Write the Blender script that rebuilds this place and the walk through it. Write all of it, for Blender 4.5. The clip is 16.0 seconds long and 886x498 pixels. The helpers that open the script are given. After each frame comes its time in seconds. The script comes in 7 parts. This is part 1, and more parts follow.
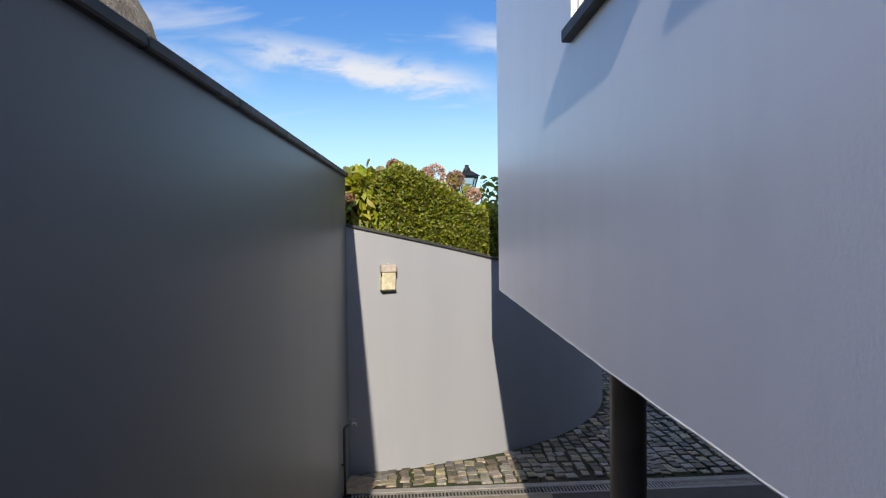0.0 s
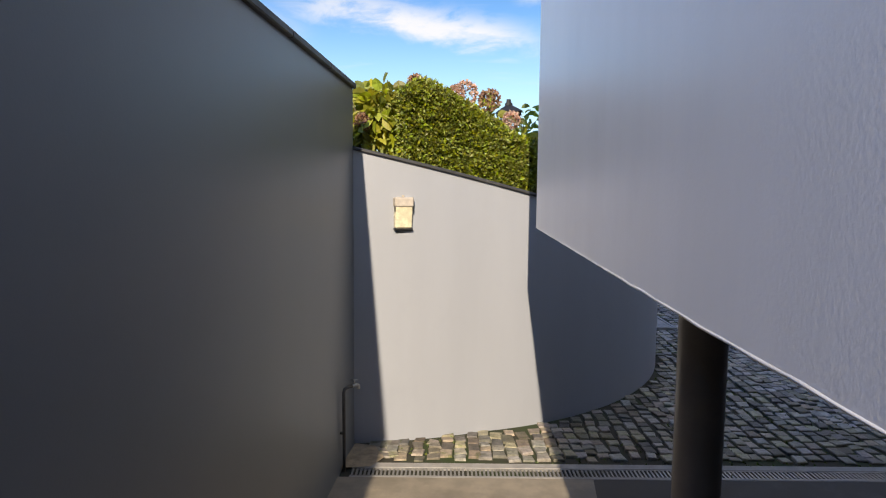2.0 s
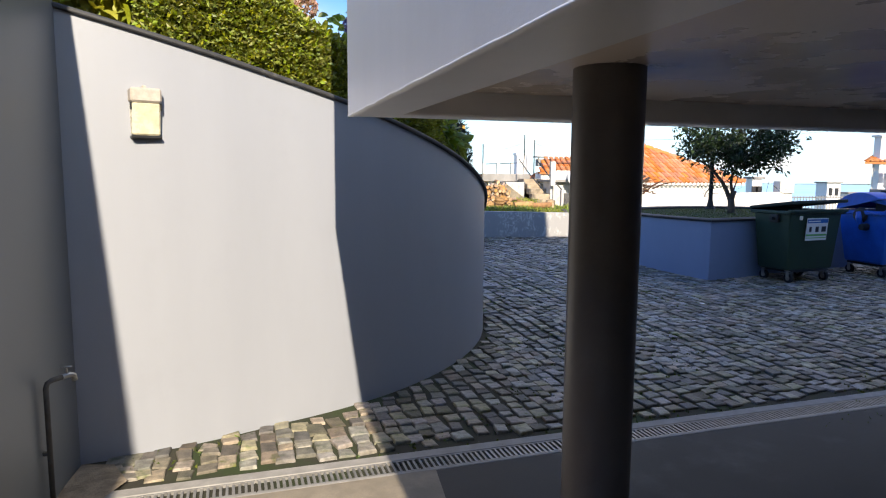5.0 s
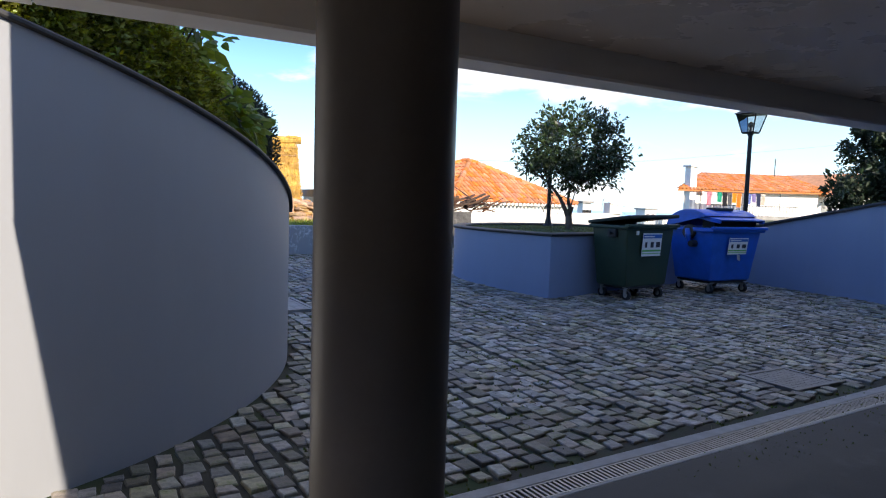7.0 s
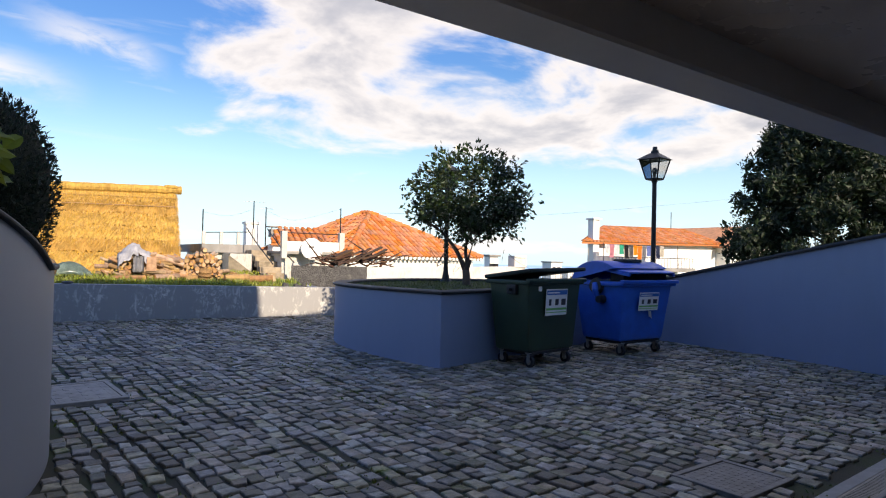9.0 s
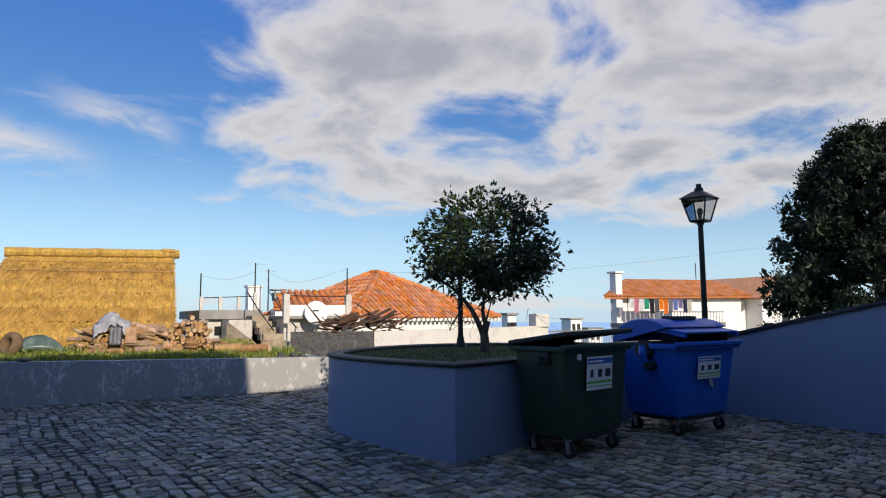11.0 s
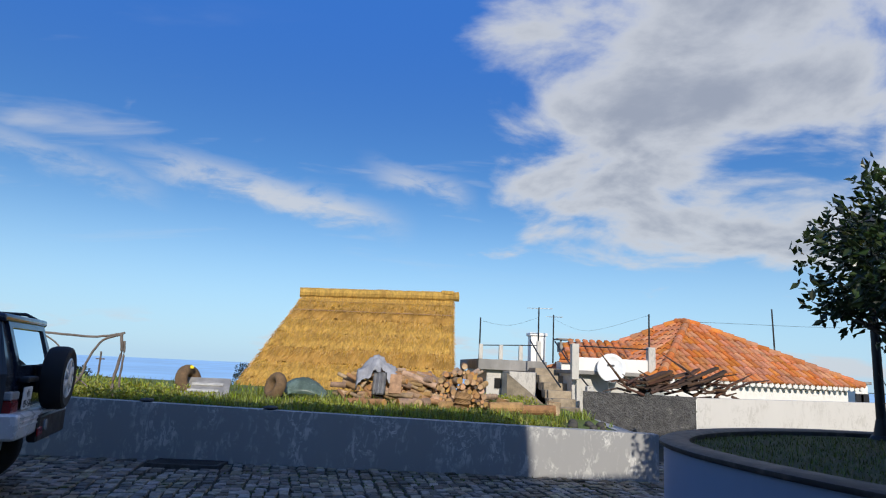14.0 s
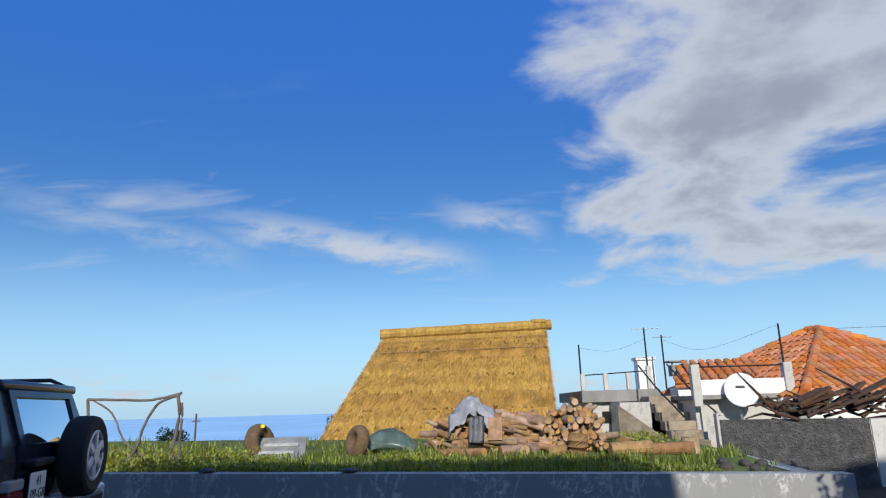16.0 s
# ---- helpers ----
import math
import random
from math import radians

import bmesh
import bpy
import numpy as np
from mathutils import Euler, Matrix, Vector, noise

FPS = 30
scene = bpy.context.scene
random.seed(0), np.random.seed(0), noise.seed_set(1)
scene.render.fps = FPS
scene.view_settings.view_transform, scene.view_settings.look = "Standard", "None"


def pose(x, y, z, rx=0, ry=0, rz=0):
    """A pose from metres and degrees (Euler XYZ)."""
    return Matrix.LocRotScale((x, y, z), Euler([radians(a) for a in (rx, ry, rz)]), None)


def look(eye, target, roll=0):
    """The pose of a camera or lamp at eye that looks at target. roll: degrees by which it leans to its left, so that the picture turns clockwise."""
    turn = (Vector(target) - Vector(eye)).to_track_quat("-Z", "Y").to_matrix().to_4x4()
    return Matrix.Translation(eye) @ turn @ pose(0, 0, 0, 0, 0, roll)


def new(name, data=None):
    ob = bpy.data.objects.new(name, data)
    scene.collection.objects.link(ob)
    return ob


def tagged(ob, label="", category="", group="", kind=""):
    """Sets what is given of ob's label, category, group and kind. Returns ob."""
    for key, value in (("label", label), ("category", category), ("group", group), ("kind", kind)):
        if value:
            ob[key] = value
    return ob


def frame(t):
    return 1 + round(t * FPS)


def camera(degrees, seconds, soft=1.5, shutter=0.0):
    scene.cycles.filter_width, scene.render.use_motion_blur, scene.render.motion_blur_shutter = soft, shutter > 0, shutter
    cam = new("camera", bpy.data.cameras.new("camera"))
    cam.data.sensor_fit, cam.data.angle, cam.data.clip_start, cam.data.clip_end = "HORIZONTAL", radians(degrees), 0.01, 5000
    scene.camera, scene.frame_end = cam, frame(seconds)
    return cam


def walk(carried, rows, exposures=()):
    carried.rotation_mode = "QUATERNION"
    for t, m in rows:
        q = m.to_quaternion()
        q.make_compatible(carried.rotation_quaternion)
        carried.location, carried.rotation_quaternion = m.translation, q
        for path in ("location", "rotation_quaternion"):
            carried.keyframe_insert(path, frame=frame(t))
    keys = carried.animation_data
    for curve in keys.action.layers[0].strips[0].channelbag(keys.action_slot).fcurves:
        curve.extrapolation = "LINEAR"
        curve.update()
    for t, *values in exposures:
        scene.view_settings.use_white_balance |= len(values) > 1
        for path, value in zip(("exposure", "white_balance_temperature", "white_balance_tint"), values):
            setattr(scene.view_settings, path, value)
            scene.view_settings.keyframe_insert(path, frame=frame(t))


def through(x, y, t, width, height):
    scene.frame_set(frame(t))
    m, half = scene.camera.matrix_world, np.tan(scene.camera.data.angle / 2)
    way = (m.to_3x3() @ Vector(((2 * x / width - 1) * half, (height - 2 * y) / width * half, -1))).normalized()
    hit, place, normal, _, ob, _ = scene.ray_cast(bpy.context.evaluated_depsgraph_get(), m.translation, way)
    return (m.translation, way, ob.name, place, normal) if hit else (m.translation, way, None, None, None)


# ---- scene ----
cam = camera(69.74, 16.0, 1.15)
PATH = [
    (0, (0.180, -0.922, 2.735), (0.034, 1.072, 2.679), -0.70),
    (0.5, (0.202, -0.608, 2.659), (-0.027, 1.378, 2.618), 1.34),
    (1, (0.270, -0.354, 2.623), (-0.062, 1.617, 2.539), 0.18),
    (1.5, (0.279, -0.035, 2.538), (-0.015, 1.936, 2.369), 2.14),
    (2, (0.265, 0.334, 2.452), (-0.021, 2.304, 2.262), 0.50),
    (2.5, (0.231, 0.580, 2.357), (-0.144, 2.533, 2.146), 2.40),
    (3, (0.183, 0.822, 2.251), (-0.184, 2.780, 2.077), -0.73),
    (3.5, (0.144, 1.050, 2.140), (-0.201, 3.005, 1.902), -1.44),
    (4, (0.146, 1.376, 2.013), (0.007, 3.357, 1.777), 0.33),
    (4.5, (0.174, 1.611, 1.953), (0.156, 3.599, 1.733), -0.90),
    (5, (0.192, 1.898, 1.839), (0.527, 3.856, 1.609), 0.40),
    (5.2, (0.250, 2.023, 1.813), (0.607, 3.980, 1.601), 0.11),
    (7.3, (1.036, 3.280, 1.551), (1.887, 5.086, 1.429), 2.19),
    (7.5, (1.144, 3.376, 1.526), (2.011, 5.178, 1.490), 1.87),
    (8, (1.483, 3.715, 1.533), (2.207, 5.580, 1.533), -0.06),
    (8.2, (1.618, 3.851, 1.540), (2.361, 5.708, 1.527), 2.39),
    (8.5, (1.720, 3.977, 1.598), (2.567, 5.789, 1.620), 2.98),
    (9, (2.030, 4.359, 1.584), (3.065, 6.070, 1.612), 1.25),
    (9.2, (2.152, 4.448, 1.598), (3.204, 6.148, 1.640), -0.29),
    (11.3, (3.100, 6.176, 1.629), (4.043, 7.922, 1.883), 0.26),
    (11.5, (3.239, 6.481, 1.601), (4.010, 8.309, 1.852), 0.61),
    (12, (3.452, 6.967, 1.613), (4.124, 8.840, 1.814), 0.92),
    (12.5, (3.631, 7.381, 1.601), (4.313, 9.253, 1.773), 0.98),
    (13, (3.747, 7.915, 1.625), (4.132, 9.871, 1.789), 1.21),
    (13.5, (3.852, 8.498, 1.656), (4.182, 10.452, 1.928), 2.70),
    (14, (3.713, 9.191, 1.636), (3.868, 11.152, 1.998), 2.79),
    (14.5, (3.749, 9.638, 1.655), (3.679, 11.578, 2.136), 1.28),
    (15, (3.756, 9.908, 1.657), (3.832, 11.841, 2.166), 0.21),
    (15.5, (3.614, 10.475, 1.643), (3.501, 12.424, 2.074), -1.68),
    (16, (3.638, 10.790, 1.658), (3.551, 12.730, 2.133), -1.61),
]

EXPOSURES = [(0.0, 0.38, 6900, 11), (1.5, 0.50, 7300, 12), (2.6, 0.75, 7400, 12), (4.0, 0.93, 7100, 11), (5.2, 0.95, 7000, 11), (7.3, 1.0, 6900, 12),
             (8.5, 0.88, 7600, 14), (9.2, 0.52, 7600, 14), (11.3, 0.05, 6900, 12), (13.0, -0.05, 6500, 10), (16.0, -0.1, 6150, 8)]
walk(cam, [(t, look(eye, target, roll)) for t, eye, target, roll in PATH], EXPOSURES)

# ---- sky, sun ----
SUN = Vector((0.102, -2.0, 1.0)).normalized()
SUN_EL = math.asin(SUN.z)
SUN_AZ = math.atan2(SUN.x, SUN.y)


class Nodes:
    """Small helper to write node trees."""

    def __init__(self, tree):
        self.tree = tree
        tree.nodes.clear()

    def add(self, kind, **inputs):
        n = self.tree.nodes.new(kind)
        for k, v in inputs.items():
            self.put(n, k.replace("_", " "), v)
        return n

    def put(self, n, key, v):
        s = n.inputs[int(key)] if key.isdigit() else n.inputs[key]
        if isinstance(v, bpy.types.NodeSocket):
            self.tree.links.new(v, s)
        else:
            s.default_value = v

    def math(self, op, a, b=0.0, clamp=False):
        n = self.tree.nodes.new("ShaderNodeMath")
        n.operation, n.use_clamp = op, clamp
        self.put(n, "0", a)
        self.put(n, "1", b)
        return n.outputs[0]

    def mix(self, f, a, b, blend="MIX"):
        n = self.tree.nodes.new("ShaderNodeMix")
        n.data_type, n.blend_type = "RGBA", blend
        self.put(n, "0", f)
        self.put(n, "6", a)
        self.put(n, "7", b)
        return n.outputs[2]

    def ramp(self, f, stops):
        n = self.tree.nodes.new("ShaderNodeValToRGB")
        el = n.color_ramp.elements
        while len(el) < len(stops):
            el.new(0.5)
        for e, (p, c) in zip(el, stops):
            e.position = p
            e.color = c if len(c) == 4 else (*c, 1)
        self.put(n, "0", f)
        return n.outputs[0]

    def range(self, v, a, b, c=0.0, d=1.0):
        n = self.tree.nodes.new("ShaderNodeMapRange")
        n.interpolation_type = "SMOOTHSTEP"
        for k, x in zip("01234", (v, a, b, c, d)):
            self.put(n, k, x)
        return n.outputs[0]


world = bpy.data.worlds.new("sky")
scene.world = world
world.use_nodes = True
W = Nodes(world.node_tree)
sky = W.add("ShaderNodeTexSky")
sky.sky_type, sky.sun_disc, sky.sun_elevation, sky.sun_rotation = "NISHITA", False, SUN_EL, SUN_AZ
sky.altitude, sky.air_density, sky.dust_density, sky.ozone_density = 100.0, 1.0, 0.6, 2.5
tc = W.add("ShaderNodeTexCoord")
sep = W.add("ShaderNodeSeparateXYZ", Vector=tc.outputs["Generated"])
dx, dy, dz = sep.outputs
up = W.math("ADD", W.math("MAXIMUM", dz, 0.0), 0.22)
cu = W.math("DIVIDE", dx, up)
cv = W.math("DIVIDE", dy, up)
flat = W.add("ShaderNodeCombineXYZ", X=cu, Y=cv, Z=0.0)
big = W.add("ShaderNodeTexNoise", Vector=flat.outputs[0], Scale=2.3, Detail=11.0, Roughness=0.56, Distortion=0.3)
wisp_map = W.add("ShaderNodeMapping", Vector=flat.outputs[0], Scale=(1.0, 3.2, 1.0), Rotation=(0, 0, radians(-12)))
wisp = W.add("ShaderNodeTexNoise", Vector=wisp_map.outputs[0], Scale=1.5, Detail=6.0, Roughness=0.5, Distortion=0.4)
# the cumulus bank stands to the east of the view, thin streaks to the west
az = W.math("ARCTAN2", dx, dy)
bank = W.math("MULTIPLY", W.range(az, -0.03, 0.30), W.range(W.math("ADD", dz, W.math("MULTIPLY", az, 0.10)), 0.10, 0.27))
bank = W.math("MULTIPLY", bank, W.range(az, 2.2, 1.2))
# unseen cloud added in the west, only to brighten the house face
bank = W.math("MAXIMUM", bank, W.math("MULTIPLY", W.range(az, -0.85, -1.6), W.range(dz, 0.02, 0.16, 0.0, 0.60)))
bank_f = W.math("ADD", big.outputs[0], W.math("MULTIPLY", W.math("SUBTRACT", bank, 1.0), 0.34))
bank_f = W.math("ADD", bank_f, W.math("MULTIPLY", W.range(dz, 0.05, 0.3), 0.07))
mask1 = W.math("MULTIPLY", W.range(bank_f, 0.385, 0.575), 0.93)


def streak(a0, z0, a1, z1, width, most):
    """One long thin cloud, from azimuth a0 at height z0 to a1 at z1, ragged by noise."""
    line = W.math("ADD", W.math("MULTIPLY", W.math("SUBTRACT", az, a0), (z1 - z0) / (a1 - a0)), z0)
    off = W.math("ABSOLUTE", W.math("ADD", W.math("SUBTRACT", dz, line), W.math("MULTIPLY", W.math("SUBTRACT", shred.outputs[0], 0.5), width * 1.7)))
    ends = W.math("MULTIPLY", W.range(az, a0 - 0.02, a0 + 0.45 * (a1 - a0)), W.range(az, a1 + 0.02, a1 - 0.25 * (a1 - a0)))
    return W.math("MULTIPLY", W.math("MULTIPLY", W.range(off, width, width * 0.1), ends), W.math("MULTIPLY", W.range(shred.outputs[0], 0.25, 0.62), most))


shred_map = W.add("ShaderNodeMapping", Vector=tc.outputs["Generated"], Scale=(7.0, 7.0, 19.0), Rotation=(0, radians(8), 0))
shred = W.add("ShaderNodeTexNoise", Vector=shred_map.outputs[0], Scale=1.6, Detail=8.0, Roughness=0.6, Distortion=0.5)
mask1 = W.math("MAXIMUM", mask1, streak(-0.46, 0.286, 0.03, 0.212, 0.036, 0.85))
mask1 = W.math("MAXIMUM", mask1, streak(-0.06, 0.300, 0.12, 0.264, 0.030, 0.6))
mask1 = W.math("MAXIMUM", mask1, streak(-0.72, 0.288, -0.34, 0.224, 0.030, 0.45))
mask2 = W.math("MULTIPLY", W.range(wisp.outputs[0], 0.56, 0.74), W.math("MULTIPLY", W.range(dz, 0.12, 0.24), W.math("MULTIPLY", W.range(dz, 0.5, 0.34), 0.55)))
low_map = W.add("ShaderNodeMapping", Vector=tc.outputs["Generated"], Scale=(9.0, 9.0, 40.0))
low = W.add("ShaderNodeTexNoise", Vector=low_map.outputs[0], Scale=1.0, Detail=4.0, Roughness=0.5)
mask3 = W.math("MULTIPLY", W.range(low.outputs[0], 0.52, 0.66), W.math("MULTIPLY", W.range(dz, 0.006, 0.016), W.math("MULTIPLY", W.range(dz, 0.07, 0.025), 0.8)))
mask = W.math("MAXIMUM", mask1, W.math("MAXIMUM", mask2, mask3))
haze = W.range(dz, 0.30, -0.02)
blue = W.mix(W.math("MULTIPLY", haze, 0.7), W.mix(1.0, sky.outputs[0], (0.62, 0.95, 1.15, 1), "MULTIPLY"), (5.7, 7.7, 9.9, 1))
deep = W.mix(W.range(dz, 0.08, 0.55, 0.0, 0.85), blue, (0.42, 1.75, 6.2, 1))
shade = W.range(bank_f, 0.50, 0.74)
cloud = W.mix(shade, (6.4, 6.55, 6.9, 1), (3.5, 3.8, 4.5, 1))
full = W.mix(mask, deep, cloud)
bg = W.add("ShaderNodeBackground", Color=full, Strength=0.105)
out = W.add("ShaderNodeOutputWorld", Surface=bg.outputs[0])

sun = new("sun", bpy.data.lights.new("sun", "SUN"))
sun.data.energy, sun.data.angle, sun.data.color = 4.75, radians(0.53), (1.0, 0.92, 0.80)
sun.matrix_world = look(SUN * 100, (0, 0, 0))

# ---- materials ----


def material(name, base, rough=0.8, metal=0.0, var=0.12, size=6.0, fine=60.0, bump=0.15, depth=0.004, tint=None, tint_at=(0.5, 0.7), spec=0.4, stretch=(1, 1, 1), rand="", spread=1.0):
    """A plain surface with variation at two scales, a second colour in patches, and fine relief."""
    m = bpy.data.materials.new(name)
    m.use_nodes = True
    N = Nodes(m.node_tree)
    co = N.add("ShaderNodeTexCoord").outputs["Object"]
    mp = N.add("ShaderNodeMapping", Vector=co, Scale=stretch).outputs[0]
    n1 = N.add("ShaderNodeTexNoise", Vector=mp, Scale=size, Detail=5.0, Roughness=0.6).outputs[0]
    n2 = N.add("ShaderNodeTexNoise", Vector=mp, Scale=fine, Detail=4.0, Roughness=0.6).outputs[0]
    c = (*base, 1)
    dark = (*(x * (1 - var) for x in base), 1)
    light = (*(min(1, x * (1 + var)) for x in base), 1)
    col = N.mix(N.range(n1, 0.3, 0.7), dark, light)
    col = N.mix(N.range(n2, 0.35, 0.65, 0.0, 0.6), col, N.mix(0.5, col, dark))
    if tint:
        n3 = N.add("ShaderNodeTexNoise", Vector=mp, Scale=size * 0.45, Detail=7.0, Roughness=0.65).outputs[0]
        col = N.mix(N.range(n3, *tint_at), col, (*tint, 1))
    if rand:
        r = N.add("ShaderNodeObjectInfo").outputs["Random"] if rand == "object" else N.add("ShaderNodeNewGeometry").outputs["Random Per Island"]
        hs = N.add("ShaderNodeHueSaturation", Color=col, Value=N.range(r, 0.0, 1.0, 1 - 0.38 * spread, 1 + 0.45 * spread), Hue=N.range(N.math("FRACT", N.math("MULTIPLY", r, 7.3)), 0.0, 1.0, 0.5 - 0.02 * spread, 0.5 + 0.02 * spread), Saturation=N.range(N.math("FRACT", N.math("MULTIPLY", r, 13.7)), 0.0, 1.0, 1 - 0.35 * spread, 1 + 0.3 * spread))
        col = hs.outputs[0]
    h = N.math("ADD", N.math("MULTIPLY", n1, 0.5), n2)
    b = N.add("ShaderNodeBump", Strength=bump, Distance=depth, Height=h)
    rg = N.range(n1, 0.3, 0.7, max(0.03, rough - 0.08), min(1, rough + 0.08))
    p = N.add("ShaderNodeBsdfPrincipled", Base_Color=col, Roughness=rg, Metallic=metal, Normal=b.outputs[0])
    p.inputs["Specular IOR Level"].default_value = spec
    N.add("ShaderNodeOutputMaterial", Surface=p.outputs[0])
    return m


def leaf_material(name, base, var=0.5, rough=0.45, through=0.35):
    m = bpy.data.materials.new(name)
    m.use_nodes = True
    N = Nodes(m.node_tree)
    r = N.add("ShaderNodeNewGeometry").outputs["Random Per Island"]
    hs = N.add("ShaderNodeHueSaturation", Color=(*base, 1), Value=N.range(r, 0, 1, 1 - var, 1 + var), Hue=N.range(N.math("FRACT", N.math("MULTIPLY", r, 9.1)), 0, 1, 0.475, 0.53), Saturation=N.range(N.math("FRACT", N.math("MULTIPLY", r, 5.7)), 0, 1, 0.8, 1.1))
    p = N.add("ShaderNodeBsdfPrincipled", Base_Color=hs.outputs[0], Roughness=rough)
    t = N.add("ShaderNodeBsdfTranslucent", Color=N.mix(0.5, hs.outputs[0], (base[0] * 2.2, base[1] * 1.8, base[2] * 0.6, 1)))
    x = N.add("ShaderNodeMixShader", Fac=through)
    N.put(x, "1", p.outputs[0])
    N.put(x, "2", t.outputs[0])
    N.add("ShaderNodeOutputMaterial", Surface=x.outputs[0])
    return m


def glass_material(name, tint=(0.9, 0.95, 0.95), rough=0.02, clear=0.75):
    m = bpy.data.materials.new(name)
    m.use_nodes = True
    N = Nodes(m.node_tree)
    g = N.add("ShaderNodeBsdfGlossy", Color=(0.9, 0.9, 0.9, 1), Roughness=rough)
    t = N.add("ShaderNodeBsdfTransparent", Color=(*tint, 1))
    fr = N.add("ShaderNodeFresnel", IOR=1.5).outputs[0]
    x = N.add("ShaderNodeMixShader", Fac=N.math("ADD", fr, (1 - clear) * 0.3, True))
    N.put(x, "1", t.outputs[0])
    N.put(x, "2", g.outputs[0])
    N.add("ShaderNodeOutputMaterial", Surface=x.outputs[0])
    return m


def wall_paint(name, base, stain=None, rough=0.5, spec=0.35, relief=0.16):
    """Painted render with a faint trowel relief, long soft runs and a darker splash zone of its own at random."""
    m = bpy.data.materials.new(name)
    m.use_nodes = True
    N = Nodes(m.node_tree)
    co = N.add("ShaderNodeTexCoord").outputs["Object"]
    runs = N.add("ShaderNodeMapping", Vector=co, Scale=(2.2, 2.2, 0.35)).outputs[0]
    n1 = N.add("ShaderNodeTexNoise", Vector=runs, Scale=1.6, Detail=6.0, Roughness=0.6).outputs[0]
    n2 = N.add("ShaderNodeTexNoise", Vector=co, Scale=2.3, Detail=8.0, Roughness=0.62).outputs[0]
    n3 = N.add("ShaderNodeTexNoise", Vector=co, Scale=70.0, Detail=4.0, Roughness=0.6).outputs[0]
    n4 = N.add("ShaderNodeTexNoise", Vector=co, Scale=14.0, Detail=6.0, Roughness=0.7, Distortion=1.2).outputs[0]
    col = N.mix(N.range(n1, 0.3, 0.72), (*(x * 0.98 for x in base), 1), (*(x * 1.02 for x in base), 1))
    col = N.mix(N.range(n2, 0.52, 0.75, 0.0, 0.16), col, (*(x * 0.78 for x in base), 1))
    if stain:
        drips = N.add("ShaderNodeMapping", Vector=co, Scale=(1.0, 1.0, 0.38)).outputs[0]
        n5 = N.add("ShaderNodeTexNoise", Vector=drips, Scale=13.0, Detail=5.0, Roughness=0.55, Distortion=0.9).outputs[0]
        patch = N.math("MULTIPLY", N.range(n2, 0.40, 0.60), N.math("MULTIPLY", N.range(n5, 0.52, 0.60), 0.8))
        blot = N.math("MULTIPLY", N.range(n4, 0.5, 0.62), N.range(n2, 0.48, 0.62))
        col = N.mix(N.math("MULTIPLY", N.math("MAXIMUM", patch, blot), 0.75), col, (*stain, 1))
    h = N.math("ADD", N.math("MULTIPLY", n3, 0.5), N.math("MULTIPLY", n4, 0.035))
    b = N.add("ShaderNodeBump", Strength=relief, Distance=0.004, Height=h)
    p = N.add("ShaderNodeBsdfPrincipled", Base_Color=col, Roughness=N.range(n1, 0.3, 0.7, rough - 0.012, rough + 0.015), Normal=b.outputs[0])
    p.inputs["Specular IOR Level"].default_value = spec
    N.add("ShaderNodeOutputMaterial", Surface=p.outputs[0])
    return m


# grey wall paint darkened to carry the shade on the west wall
GARDEN_PAINT = wall_paint("shaded_garden_wall_paint", (0.123, 0.132, 0.141), None, 0.4, 0.4)
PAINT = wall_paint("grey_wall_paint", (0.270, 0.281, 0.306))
# the grey wall paint again, with the blue skylight of the shade mixed in
SKYLIT_PAINT = wall_paint("skylit_wall_paint", (0.193, 0.258, 0.385))
# grey paint lightened to add the sky and grazing sun on the house face
SATIN = wall_paint("lightened_house_paint", (0.88, 0.875, 0.87), None, 0.36, 0.55, 0.30)
PAINT_OLD = wall_paint("old_grey_paint", (0.30, 0.295, 0.285), stain=(0.74, 0.72, 0.66))
GREYWASH = wall_paint("greyed_whitewash", (0.52, 0.49, 0.44), stain=(0.30, 0.28, 0.25))
WHITEWASH = wall_paint("whitewash", (0.78, 0.75, 0.70))
WEATHERED = wall_paint("weathered_white_paint", (0.60, 0.57, 0.52), stain=(0.44, 0.41, 0.36))
CEIL = material("ceiling_paint", (0.74, 0.64, 0.56), 0.28, var=0.05, size=2, bump=0.06, spec=0.7)
CAP = material("dark_stone_cap", (0.035, 0.035, 0.036), 0.6, var=0.25, size=9, tint=(0.09, 0.085, 0.075), tint_at=(0.55, 0.72))
COLUMN = material("dark_column_paint", (0.150, 0.135, 0.122), 0.42, var=0.10, size=4, bump=0.08)
# concrete darkened for the carport's shade; also on the steps and loose stones
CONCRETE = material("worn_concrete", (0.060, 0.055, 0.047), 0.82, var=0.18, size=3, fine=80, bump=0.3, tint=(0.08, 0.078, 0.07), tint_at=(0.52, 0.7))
# the floor concrete lightened where the sun falls on the landing
LANDING = material("sunlit_landing_concrete", (0.235, 0.20, 0.15), 0.85, var=0.2, size=4, fine=90, bump=0.3, tint=(0.17, 0.145, 0.11), tint_at=(0.52, 0.7))
EDGE = material("concrete_edging", (0.29, 0.275, 0.25), 0.85, var=0.15, size=8, bump=0.3)
GRATE = material("galvanised_grate", (0.30, 0.29, 0.27), 0.5, 0.6, var=0.2, size=12)
# near-black colour that stands in for the shade inside openings
VOID = material("dark_void", (0.01, 0.01, 0.01), 0.9)
STONE_A = material("basalt_cobble", (0.212, 0.187, 0.145), 0.62, var=0.42, size=14, fine=90, bump=0.6, depth=0.007, tint=(0.075, 0.085, 0.035), tint_at=(0.52, 0.70), rand="object", spec=0.42, spread=1.3)
